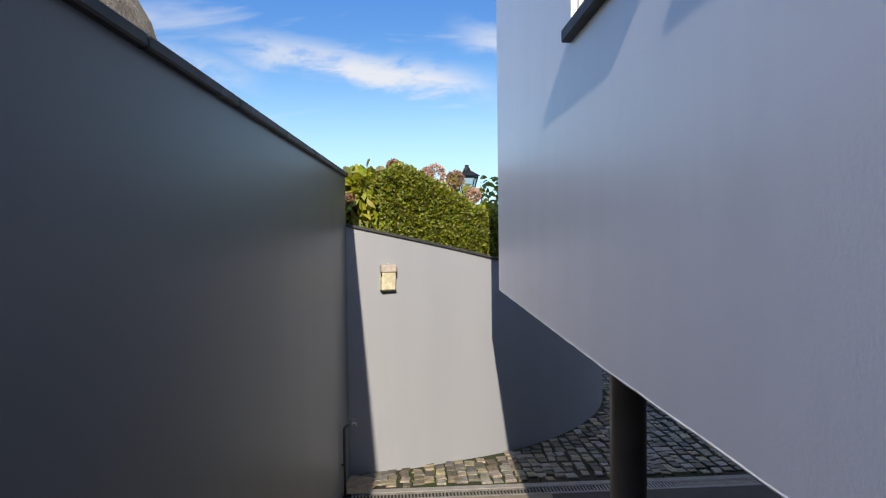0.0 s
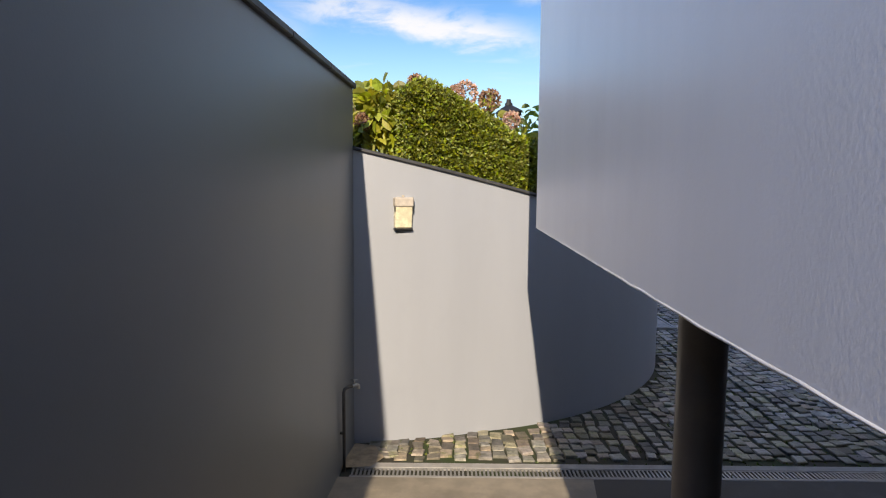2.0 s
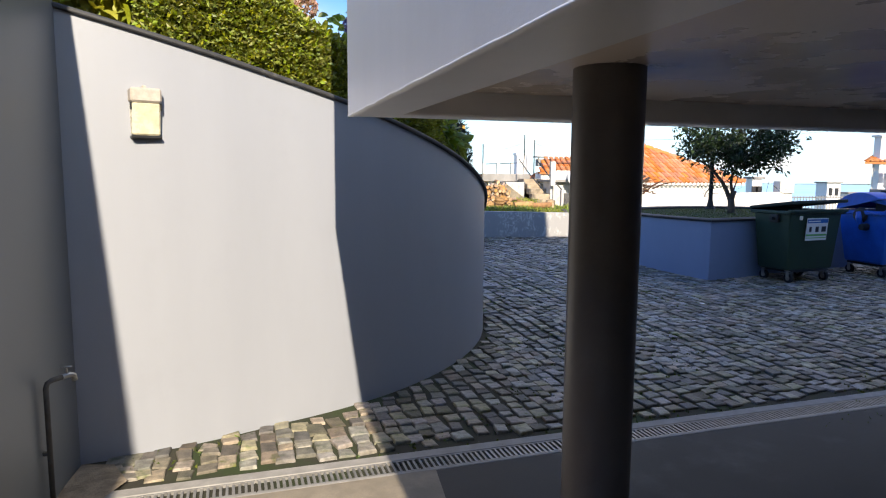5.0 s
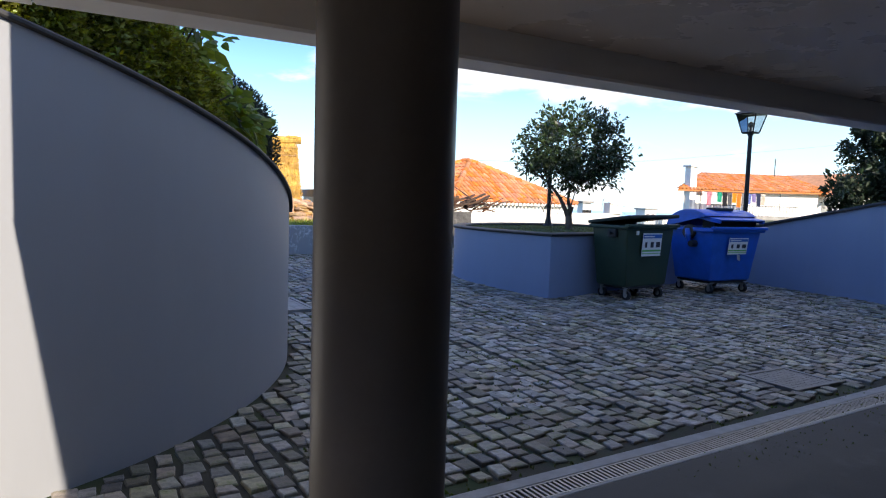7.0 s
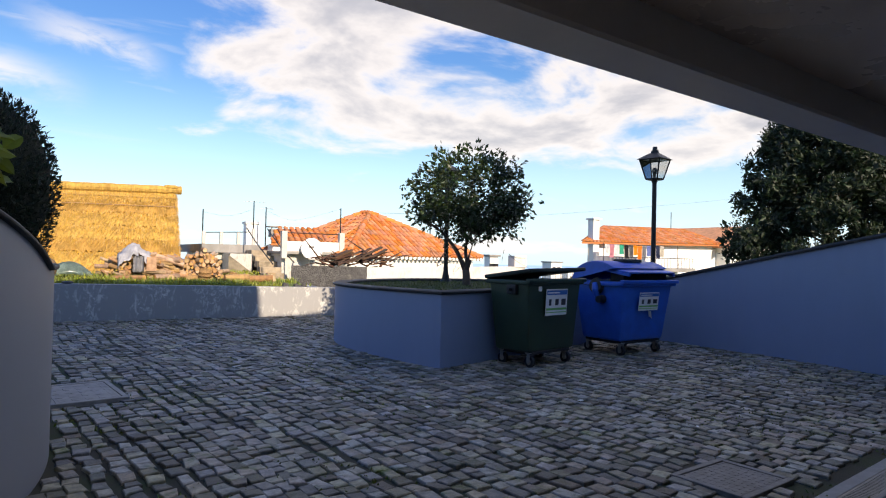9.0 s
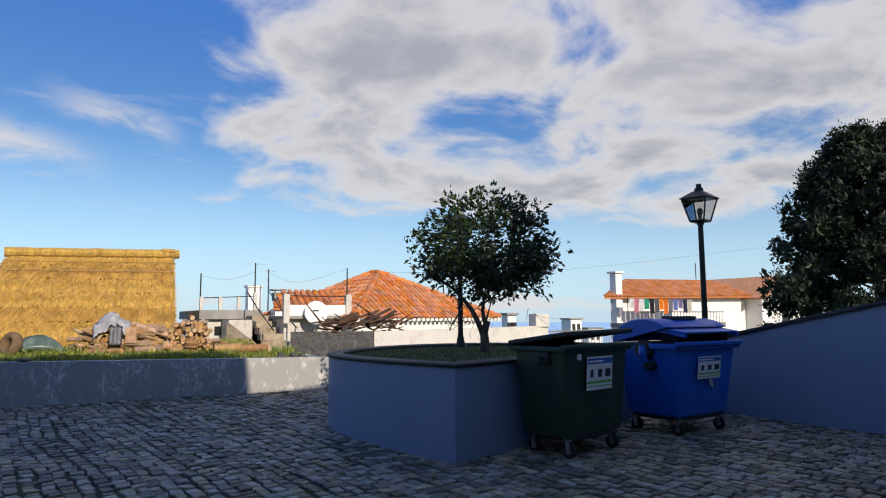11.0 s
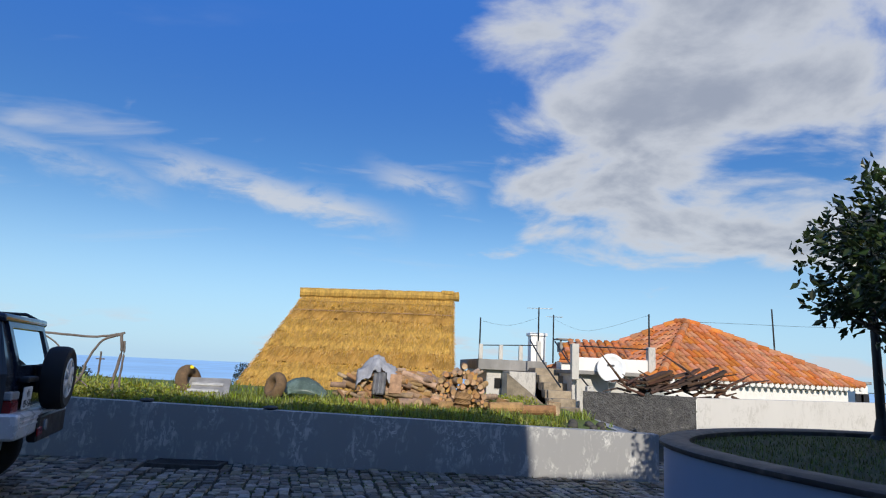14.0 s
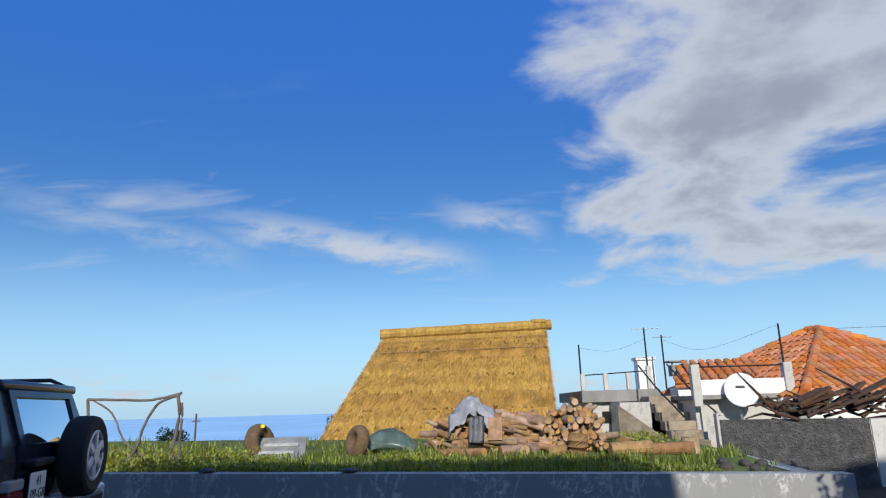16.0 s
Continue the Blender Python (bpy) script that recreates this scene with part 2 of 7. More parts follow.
STONE_B = material("basalt_cobble_far", (0.212, 0.187, 0.145), 0.62, var=0.42, size=14, fine=90, bump=0.6, depth=0.007, tint=(0.075, 0.085, 0.035), tint_at=(0.52, 0.70), rand="island", spec=0.42, spread=1.3)
EARTH = material("mossy_joint_earth", (0.040, 0.036, 0.024), 0.95, var=0.3, size=2.5, bump=0.6, tint=(0.03, 0.045, 0.012), tint_at=(0.45, 0.65))
SOIL = material("brown_soil", (0.13, 0.09, 0.055), 0.95, var=0.3, size=5, bump=0.6, depth=0.02)
TURF = material("turf", (0.11, 0.145, 0.025), 0.9, var=0.35, size=1.6, fine=40, bump=0.6, depth=0.02, tint=(0.14, 0.11, 0.05), tint_at=(0.56, 0.72))
# turf with brown patches, darkened for the shade in the planter
SHADETURF = material("shaded_planter_turf", (0.060, 0.066, 0.022), 0.95, var=0.4, size=2.5, fine=45, bump=0.7, depth=0.02, tint=(0.07, 0.05, 0.03), tint_at=(0.5, 0.68))
IRONCOVER = material("worn_cover_iron", (0.17, 0.16, 0.148), 0.6, 0.2, var=0.3, size=9, fine=45, bump=0.4, depth=0.008)
PALECOVER = material("pale_concrete_cover", (0.30, 0.28, 0.25), 0.8, var=0.2, size=7, fine=60, bump=0.4)
HILL = material("hillside_green", (0.06, 0.09, 0.035), 0.9, var=0.4, size=0.05, fine=0.6, bump=0.2)
IRON = material("black_iron", (0.018, 0.019, 0.02), 0.45, 0.3, var=0.2, size=20)
MANHOLE = material("cast_iron_cover", (0.085, 0.08, 0.073), 0.65, 0.3, var=0.3, size=12, fine=45, bump=0.4, depth=0.01)
STRAW = material("straw_thatch", (0.56, 0.342, 0.085), 0.85, var=0.30, size=1.1, fine=5.5, bump=0.9, depth=0.05, tint=(0.36, 0.20, 0.055), tint_at=(0.5, 0.72), stretch=(13, 13, 1.3), spec=0.15)
STRAWBROWN = material("brown_thatch", (0.36, 0.205, 0.055), 0.9, var=0.35, size=3, fine=22, bump=0.9, depth=0.02, stretch=(1, 1, 0.3), spec=0.1)
TANCONC = material("stained_concrete", (0.33, 0.265, 0.185), 0.9, var=0.3, size=4, bump=0.4, tint=(0.17, 0.14, 0.10), tint_at=(0.5, 0.68))
STRAWDRY = material("dry_straw_ends", (0.47, 0.275, 0.070), 0.9, var=0.35, size=3, fine=20, bump=0.5, rand="island", spec=0.1, spread=0.4)
BARK = material("bark", (0.11, 0.085, 0.065), 0.9, var=0.3, size=9, fine=40, bump=0.9, depth=0.012, stretch=(1, 1, 0.35))
CUTWOOD = material("cut_wood", (0.42, 0.25, 0.115), 0.8, var=0.25, size=14, fine=60, bump=0.4, rand="object", spread=0.55)
LOGBARK = material("log_bark", (0.34, 0.215, 0.115), 0.9, var=0.35, size=8, fine=40, bump=0.8, depth=0.012, rand="object", spread=0.55)
TILE = material("terracotta_tile", (0.50, 0.19, 0.075), 0.85, var=0.2, size=3, fine=30, bump=0.4, tint=(0.26, 0.12, 0.065), tint_at=(0.55, 0.78), rand="island", spread=0.35, spec=0.2)
ROUGHCAST = material("rough_grey_block", (0.115, 0.11, 0.105), 0.95, var=0.35, size=9, fine=28, bump=1.0, depth=0.06, tint=(0.2, 0.19, 0.17), tint_at=(0.58, 0.72))
GREENBIN = material("green_bin_plastic", (0.022, 0.046, 0.028), 0.42, var=0.15, size=5, bump=0.06)
DARKLID = material("dark_lid_plastic", (0.010, 0.018, 0.013), 0.6, var=0.15, size=5, bump=0.06)
BLUEBIN = material("blue_bin_plastic", (0.006, 0.105, 0.50), 0.36, var=0.12, size=5, bump=0.06)
RUBBER = material("rubber", (0.016, 0.016, 0.017), 0.75, var=0.25, size=12, bump=0.3)
STEEL = material("worn_steel", (0.42, 0.42, 0.41), 0.4, 0.9, var=0.2, size=12)
LABEL = material("white_label", (0.75, 0.75, 0.73), 0.5, var=0.05, size=8)
BLUEINK = material("blue_ink", (0.02, 0.13, 0.42), 0.5)
GREENINK = material("green_ink", (0.15, 0.45, 0.12), 0.5)
DARKINK = material("dark_ink", (0.03, 0.03, 0.04), 0.5)
CARBODY = material("dark_blue_car_paint", (0.020, 0.030, 0.055), 0.16, 0.35, var=0.1, size=3, bump=0.0, spec=0.6)
CARGREY = material("grey_car_paint", (0.050, 0.056, 0.066), 0.22, 0.3, var=0.08, size=3, bump=0.0)
CARSILVER = material("silver_car_trim", (0.62, 0.63, 0.64), 0.3, 0.25, var=0.05, size=3, bump=0.0)
BLACKPLASTIC = material("black_plastic", (0.02, 0.02, 0.022), 0.5, var=0.15, size=10)
CARGLASS = glass_material("car_glass", (0.45, 0.5, 0.5), 0.02, 0.5)
SEATCLOTH = material("grey_seat_cloth", (0.16, 0.16, 0.17), 0.9, var=0.2, size=12)
REDLENS = material("red_lens", (0.16, 0.006, 0.008), 0.2, spec=0.6)
CLEARLENS = material("clear_lens", (0.32, 0.32, 0.32), 0.2, spec=0.6)
FROST = glass_material("lantern_glass", (0.9, 0.9, 0.88), 0.1, 0.6)
LAMPGLASS = material("aged_lamp_glass", (0.58, 0.53, 0.37), 0.25, var=0.2, size=16, spec=0.6)
LAMPCASE = material("aged_lamp_case", (0.42, 0.37, 0.31), 0.5, var=0.2, size=16)
# base colour is paled to include the distance haze over the water
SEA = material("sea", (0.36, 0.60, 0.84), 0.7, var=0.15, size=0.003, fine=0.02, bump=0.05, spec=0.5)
BOXLEAF = leaf_material("boxwood_leaf", (0.20, 0.225, 0.022), 0.65)
# hydrangea leaf darkened for the bush that stands in shade
HYDSHADE = leaf_material("hydrangea_shaded_leaf", (0.165, 0.225, 0.030), 0.4)
HYDLEAF = leaf_material("hydrangea_leaf", (0.27, 0.285, 0.035), 0.4)
DARKLEAF = leaf_material("camellia_leaf", (0.026, 0.046, 0.013), 0.5, 0.3, 0.2)
YEWLEAF = leaf_material("dark_conifer_leaf", (0.018, 0.032, 0.016), 0.5, 0.6, 0.15)
CONIFER = leaf_material("conifer_spray", (0.012, 0.026, 0.009), 0.5, 0.6, 0.2)
GRASS = leaf_material("grass_blade", (0.19, 0.225, 0.028), 0.65, 0.5, 0.35)
MOSS_SHADEGRASS = leaf_material("moss_and_shaded_grass", (0.085, 0.115, 0.02), 0.5, 0.6, 0.2)
TWIG = material("grey_weathered_branch", (0.155, 0.128, 0.108), 0.9, var=0.35, size=9, fine=40, bump=0.8, depth=0.01)
PETAL = leaf_material("faded_pink_petal", (0.50, 0.33, 0.27), 0.35, 0.7, 0.3)
PETALB = leaf_material("brown_petal", (0.27, 0.15, 0.095), 0.35, 0.8, 0.2)
PETALV = leaf_material("violet_petal", (0.24, 0.19, 0.36), 0.3, 0.7, 0.3)
# near-black filling that stands in for the shade between the leaves
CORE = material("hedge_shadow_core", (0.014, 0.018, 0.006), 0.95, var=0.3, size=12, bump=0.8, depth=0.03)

# ---- mesh helpers ----


def link(name, bm, mat, parent=None, label="", smooth=False, mats=()):
    me = bpy.data.meshes.new(name)
    bm.to_mesh(me)
    bm.free()
    me.materials.append(mat)
    for x in mats:
        me.materials.append(x)
    if smooth:
        me.shade_smooth()
    ob = new(name, me)
    if parent:
        ob.parent = parent
    if label:
        tagged(ob, label)
    return ob


def part(name, bm, mat, parent, label="", smooth=False, mats=()):
    return link(name, bm, mat, parent, label, smooth, mats)


def sub(name, parent, label=""):
    """An Empty under a thing for a part that has pieces of its own."""
    ob = new(name)
    ob.parent = parent
    return tagged(ob, label)


def thing(name, label, category, at=(0, 0, 0), rz=0.0, group="", kind=""):
    """An Empty at the base of a thing."""
    ob = new(name)
    ob.empty_display_size = 0.2
    ob.matrix_world = pose(*at, 0, 0, rz)
    return tagged(ob, label, category, group, kind)


def structure(name, bm, mat, label, category, smooth=False, mats=()):
    return tagged(link(name, bm, mat, None, "", smooth, mats), label, category, "", "structure")


def B():
    return bmesh.new()


def box(bm, lo, hi, bevel=0.0, m=None, seg=1):
    """A box from corner to corner, bevelled, moved by m."""
    c = [(a + b) / 2 for a, b in zip(lo, hi)]
    s = [abs(b - a) for a, b in zip(lo, hi)]
    g = bmesh.ops.create_cube(bm, size=1, matrix=Matrix.Translation(c) @ Matrix.Diagonal((*s, 1)))
    vs = g["verts"]
    if bevel:
        es = list({e for v in vs for e in v.link_edges})
        r = bmesh.ops.bevel(bm, geom=es, offset=bevel, segments=seg, profile=0.6, affect="EDGES")
        vs = list({v for f in r["faces"] for v in f.verts} | {v for v in vs if v.is_valid})
    if m is not None:
        bmesh.ops.transform(bm, matrix=m, verts=vs)
    return vs


def rod(bm, a, b, r0, r1=None, seg=12, caps=True):
    """A straight tapered rod from a to b."""
    a, b = Vector(a), Vector(b)
    d = b - a
    m = Matrix.Translation((a + b) / 2) @ d.to_track_quat("Z", "Y").to_matrix().to_4x4()
    return bmesh.ops.create_cone(bm, cap_ends=caps, segments=seg, radius1=r0, radius2=r0 if r1 is None else r1, depth=d.length, matrix=m)["verts"]


def tube(bm, pts, radii, seg=8):
    """A bent tube through pts."""
    pts = [Vector(p) for p in pts]
    rings = []
    for i, p in enumerate(pts):
        d = (pts[min(i + 1, len(pts) - 1)] - pts[max(i - 1, 0)]).normalized()
        q = d.to_track_quat("Z", "Y")
        r = radii[i] if isinstance(radii, (list, tuple)) else radii
        rings.append([bm.verts.new(p + q @ Vector((r * math.cos(k * 2 * math.pi / seg), r * math.sin(k * 2 * math.pi / seg), 0))) for k in range(seg)])
    for a, b in zip(rings, rings[1:]):
        for k in range(seg):
            bm.faces.new((a[k], a[(k + 1) % seg], b[(k + 1) % seg], b[k]))
    bm.faces.new(rings[0][::-1])
    bm.faces.new(rings[-1])


def prism(bm, outline, z0, z1):
    """An upright block on an outline; z0 and z1 may be functions of (x, y)."""
    f0 = z0 if callable(z0) else lambda x, y: z0
    f1 = z1 if callable(z1) else lambda x, y: z1
    lo = [bm.verts.new((x, y, f0(x, y))) for x, y in outline]
    hi = [bm.verts.new((x, y, f1(x, y))) for x, y in outline]
    n = len(outline)
    for i in range(n):
        j = (i + 1) % n
        bm.faces.new((lo[i], lo[j], hi[j], hi[i]))
    bm.faces.new(hi)
    bm.faces.new(lo[::-1])
    return lo + hi


def sweep(bm, path, profile):
    """A closed profile (across, up) swept along a level path of (x, y, z); across points to the path's right."""
    rings = []
    P = [Vector(p) for p in path]
    for i, p in enumerate(P):
        d = P[min(i + 1, len(P) - 1)] - P[max(i - 1, 0)]
        n = Vector((d.y, -d.x, 0)).normalized()
        rings.append([bm.verts.new(p + n * a + Vector((0, 0, u))) for a, u in profile])
    k = len(profile)
    for a, b in zip(rings, rings[1:]):
        for i in range(k):
            bm.faces.new((a[i], b[i], b[(i + 1) % k], a[(i + 1) % k]))
    bm.faces.new(rings[0])
    bm.faces.new(rings[-1][::-1])
    bmesh.ops.recalc_face_normals(bm, faces=bm.faces)


def raw(name, verts, faces, mat, parent=None, smooth=False):
    me = bpy.data.meshes.new(name)
    me.from_pydata(verts, [], faces)
    me.materials.append(mat)
    if smooth:
        me.shade_smooth()
    ob = new(name, me)
    if parent:
        ob.parent = parent
    return ob


def leaves(name, spots, mat, parent=None, size=(0.03, 0.05), width=0.55, seed=1, droop=0.3, broad=False):
    """Many folded leaves; spots are rows of (place, outward direction)."""
    rng = random.Random(seed)
    V, Fc = [], []
    for p, o in spots:
        l = rng.uniform(*size)
        d = (Vector(o) * 0.8 + Vector((rng.gauss(0, 0.6), rng.gauss(0, 0.6), rng.gauss(0, 0.5) - droop))).normalized()
        s = d.cross(Vector((rng.gauss(0, 1), rng.gauss(0, 1), rng.gauss(0, 1)))).normalized() * l * width * 0.5
        u = s.cross(d).normalized() * l * 0.12
        p = Vector(p)
        i = len(V)
        if broad:
            # an oval blade with a short tip that bends down
            bend = Vector((0, 0, -0.13 * l))
            V += [p, p + d * l * 0.22 + s * 0.78 + u, p + d * l * 0.52 + s + u, p + d * l * 0.82 + s * 0.62 + u + bend * 0.5, p + d * l + bend,
                  p + d * l * 0.82 - s * 0.62 + u + bend * 0.5, p + d * l * 0.52 - s + u, p + d * l * 0.22 - s * 0.78 + u, p + d * l * 0.5]
            Fc += [(i + k, i + (k + 1) % 8, i + 8) for k in range(8)]
            continue
        V += [p, p + d * l * 0.45 + s + u, p + d * l, p + d * l * 0.45 - s + u, p + d * l * 0.5]
        Fc += [(i, i + 1, i + 4), (i + 1, i + 2, i + 4), (i + 2, i + 3, i + 4), (i + 3, i, i + 4)]
    return raw(name, V, Fc, mat, parent)


def smooth_noise(x, y, z=0.0):
    return noise.noise((x, y, z))


def spline(pts, n=8):
    """Catmull-Rom points through pts."""
    P = [Vector((*p, 0)) if len(p) == 2 else Vector(p) for p in pts]
    out = []
    for i in range(len(P) - 1):
        a, b, c, d = P[max(i - 1, 0)], P[i], P[i + 1], P[min(i + 2, len(P) - 1)]
        for k in range(n):
            t = k / n
            out.append(0.5 * (2 * b + (c - a) * t + (2 * a - 5 * b + 4 * c - d) * t * t + (3 * b - a - 3 * c + d) * t ** 3))
    out.append(P[-1])
    return out

# ---- ground, sea ----
THETA = 6.07
FRAME = pose(0.27, 5.4, 0, 0, 0, THETA)
DRAIN = pose(0, 5.73, 0, 0, 0, 8.17)


def gz(x, y):
    """Height of the cobbled yard, which falls towards the drain."""
    return max(0.0, 0.022 * (min(y, 19.0) - 6.5))


def far_wall_y(x):
    return 18.2 - 0.05 * x


def sheet_z(x, y):
    z = gz(x, y) - 0.015
    if y > 24:
        z -= 0.10 * (y - 24) + 0.0012 * max(0, y - 34) ** 2
    if abs(x) > 30:
        z -= 0.10 * (abs(x) - 30)
    if y < -10:
        z += 0.0
    return max(z, -44.0)


xs = [-4800, -2000, -800, -300, -120, -60, -30, -15, -8, -4, -1.5, 0, 2, 4, 6, 8, 10, 12.5, 16, 22, 30, 60, 120, 300, 800, 2000, 4800]
ys = [-4800, -2000, -600, -200, -60, -20, -8, -2, 2, 5.6, 6.5, 9, 12, 15, 17, 19, 22, 24, 27, 30, 34, 40, 50, 65, 90, 130, 200, 400, 900, 2200, 4800]
V = [(x, y, sheet_z(x, y)) for y in ys for x in xs]
nx = len(xs)
Fc = [(j * nx + i, j * nx + i + 1, (j + 1) * nx + i + 1, (j + 1) * nx + i) for j in range(len(ys) - 1) for i in range(nx - 1)]
ground = raw("ground", V, Fc, EARTH)
ground.data.materials.append(HILL)
for p in ground.data.polygons:
    c = p.center
    if c.y > 21 or c.y < -10 or abs(c.x) > 18:
        p.material_index = 1
tagged(ground, "dark mossy earth falling away to a green hillside", "ground", "", "structure")
bm = B()
bmesh.ops.create_circle(bm, cap_ends=True, segments=96, radius=4850, matrix=Matrix.Translation((0, 0, -40)))
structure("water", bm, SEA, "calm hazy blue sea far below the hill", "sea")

# ---- carport floor, drain, stairs ----


def drain_y(x):
    return 5.73 + math.tan(radians(8.17)) * x


bm = B()
prism(bm, [(-1.75, -4.0), (14.0, -4.0), (14.0, drain_y(14) - 0.18), (-1.45, drain_y(-1.45) - 0.18)], -0.2, 0.0)
structure("floor", bm, CONCRETE, "worn concrete floor of the carport, darkened for its shade", "floor")
bm = B()
prism(bm, [(-1.42, 2.97), (0.80, 2.97), (0.80, drain_y(0.80) - 0.186), (-1.42, drain_y(-1.42) - 0.186)], -0.1, 0.004)
structure("floor_landing", bm, LANDING, "worn concrete landing lightened for the sun, at the foot of the steps", "floor")
drain = thing("drain_channel", "galvanised slotted drain channel set along the cobbles", "drain", (0, 0, 0), 0, "", "structure")
bm = B()
box(bm, (-1.30, 0.0, -0.12), (13.5, 0.10, 0.008), 0.006, DRAIN)
box(bm, (-1.30, -0.185, -0.12), (13.5, -0.155, 0.004), 0.004, DRAIN)
part("edging", bm, EDGE, drain, "pale concrete edging")
bm = B()
box(bm, (-1.30, -0.155, -0.14), (13.5, 0.0, -0.10), 0, DRAIN)
part("channel", bm, VOID, drain)
for k in range(14):
    bm = B()
    x0 = -1.30 + k * 1.0
    box(bm, (x0 + 0.004, -0.155, -0.02), (x0 + 0.996, -0.143, 0.003), 0, DRAIN)
    box(bm, (x0 + 0.004, -0.012, -0.02), (x0 + 0.996, 0.0, 0.003), 0, DRAIN)
    for i in range(28):
        xx = x0 + 0.012 + i * 0.0355
        box(bm, (xx, -0.143, -0.018), (xx + 0.016, -0.012, 0.001), 0, DRAIN)
    part("grate", bm, GRATE, drain)

steps = thing("stairs", "grey concrete steps going down beside the wall", "stairs", (0, 0, 0), 0, "", "structure")
for k in range(7):
    bm = B()
    y1 = 2.95 - k * 0.52
    box(bm, (-1.6, -4.0, k * 0.17 + (0.004 if k == 0 else 0)), (0.80, y1, (k + 1) * 0.17), 0.01)
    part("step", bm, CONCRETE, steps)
bm = B()
prism(bm, [(0.82, -4.0), (1.0, -4.0), (1.0, 2.15), (0.82, 2.15)], 0.0, lambda x, y: 1.40 + max(0.0, (1.4 - y)) * 0.15)
structure("parapet", bm, PAINT, "low grey painted parapet beside the steps", "wall")

# ---- left wall ----
LW = pose(-1.42, 6.09, 0, 0, 0, 5.2)
bm = B()
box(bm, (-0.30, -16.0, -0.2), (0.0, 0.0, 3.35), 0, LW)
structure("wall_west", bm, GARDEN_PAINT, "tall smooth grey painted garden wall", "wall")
bm = B()
for k in range(16):
    box(bm, (-0.33, -16.0 + k + 0.003, 3.35), (0.035, -15.0 + k - 0.003, 3.40), 0.008, LW)
structure("wall_cap", bm, CAP, "dark stone cap along the grey wall", "coping")

# ---- curved wall ----
CC, CR = Vector((-1.61, 9.95, 0)), 3.62


def arc(phi, r=CR):
    p = CC + Vector((math.cos(radians(phi)), math.sin(radians(phi)), 0)) * r
    blend = max(0.0, min(1.0, (-68 - phi) / 20.0))
    p.y -= 0.24 * blend
    return p


def cap_z(phi):
    return 1.47 + 1.36 * (max(0.0, -8 - phi) / 79.0) ** 0.85


bm = B()
phis = [-87.2 + i * 2.0 for i in range(82)]
rings = []
for f in phis:
    o, i2 = arc(f), arc(f, CR - 0.28)
    rings.append([bm.verts.new((o.x, o.y, -0.2)), bm.verts.new((o.x, o.y, cap_z(f) - 0.030)), bm.verts.new((i2.x, i2.y, cap_z(f) - 0.030)), bm.verts.new((i2.x, i2.y, -0.2))])
for a, b in zip(rings, rings[1:]):
    for k in range(4):
        bm.faces.new((a[k], b[k], b[(k + 1) % 4], a[(k + 1) % 4]))
bm.faces.new(rings[0][::-1])
bm.faces.new(rings[-1])
bmesh.ops.recalc_face_normals(bm, faces=bm.faces)
structure("wall_curved", bm, PAINT, "curved grey painted retaining wall with a sloping top", "wall", True).data.set_sharp_from_angle(angle=radians(35))
bm = B()
sweep(bm, [(*arc(f).xy, cap_z(f)) for f in phis], [(-0.31, -0.030), (0.026, -0.030), (0.034, -0.022), (0.034, -0.008), (0.026, 0.003), (-0.31, 0.003)])
structure("curved_wall_cap", bm, CAP, "dark stone cap on the curved wall", "coping", True).data.set_sharp_from_angle(angle=radians(30))
bm = B()
c0 = bm.verts.new((CC.x, CC.y, 2.4))
ring = [bm.verts.new((*arc(f, CR - 0.2).xy, cap_z(f) - 0.10)) for f in range(-120, 121, 6)]
for a, b in zip(ring, ring[1:]):
    bm.faces.new((c0, a, b))
structure("garden_bed", bm, SOIL, "brown soil of the raised garden bed", "soil")

# ---- building over the carport ----
bld = thing("building", "grey painted house standing on round columns over the carport", "building", (0, 0, 0), 0, "", "structure")
FACE = pose(0.27, 5.4, 0, 0, 0, 7.0)
WINS = [(-4.20, -2.90), (-6.15, -4.85)]
bm = B()
Z0, Z1, WZ0, WZ1 = 2.15, 7.75, 3.80, 5.10
for k in range(22):
    box(bm, (0, -11.0 + 0.5 * k, Z0), (0.25, -10.5 + 0.5 * k, WZ0), 0, FACE)
box(bm, (0, -11.0, WZ1), (0.25, 0.0, Z1), 0, FACE)
for a, b in ((-11.0, -6.15), (-4.85, -4.20), (-2.90, 0.0)):
    box(bm, (0, a, WZ0), (0.25, b, WZ1), 0, FACE)
bmesh.ops.remove_doubles(bm, verts=bm.verts, dist=0.0005)


def edge_z(y):
    """The lower edge sags a little towards the steps."""
    return Z0 - 0.045 * min(1.0, -y / 3.5)


for v in bm.verts:
    if abs(v.co.z - Z0) < 0.001:
        v.co.z = edge_z((FACE.inverted() @ v.co).y)
part("wall", bm, SATIN, bld)
bm = B()
lip = []
for k in range(221):
    y0 = -11.0 + k * 0.05
    w = 0.002 + 0.003 * max(0.0, smooth_noise(y0 * 2.7, 2.0)) + 0.002 * smooth_noise(y0 * 9, 5)
    zb = edge_z(y0) - 0.003 + 0.003 * smooth_noise(y0 * 6, 7)
    zt = zb + 0.011 + 0.006 * smooth_noise(y0 * 3.3, 4)
    lip.append([bm.verts.new(FACE @ Vector(v)) for v in ((0.03, y0, zb), (-w, y0, zb), (-w * 1.15, y0, (zb + zt) / 2), (0.002, y0, zt))])
for a, b in zip(lip, lip[1:]):
    for k in range(3):
        bm.faces.new((a[k], a[k + 1], b[k + 1], b[k]))
bmesh.ops.recalc_face_normals(bm, faces=bm.faces)
part("plaster_lip", bm, SATIN, bld, "rough plaster lip along the lower edge", True)
bm = B()
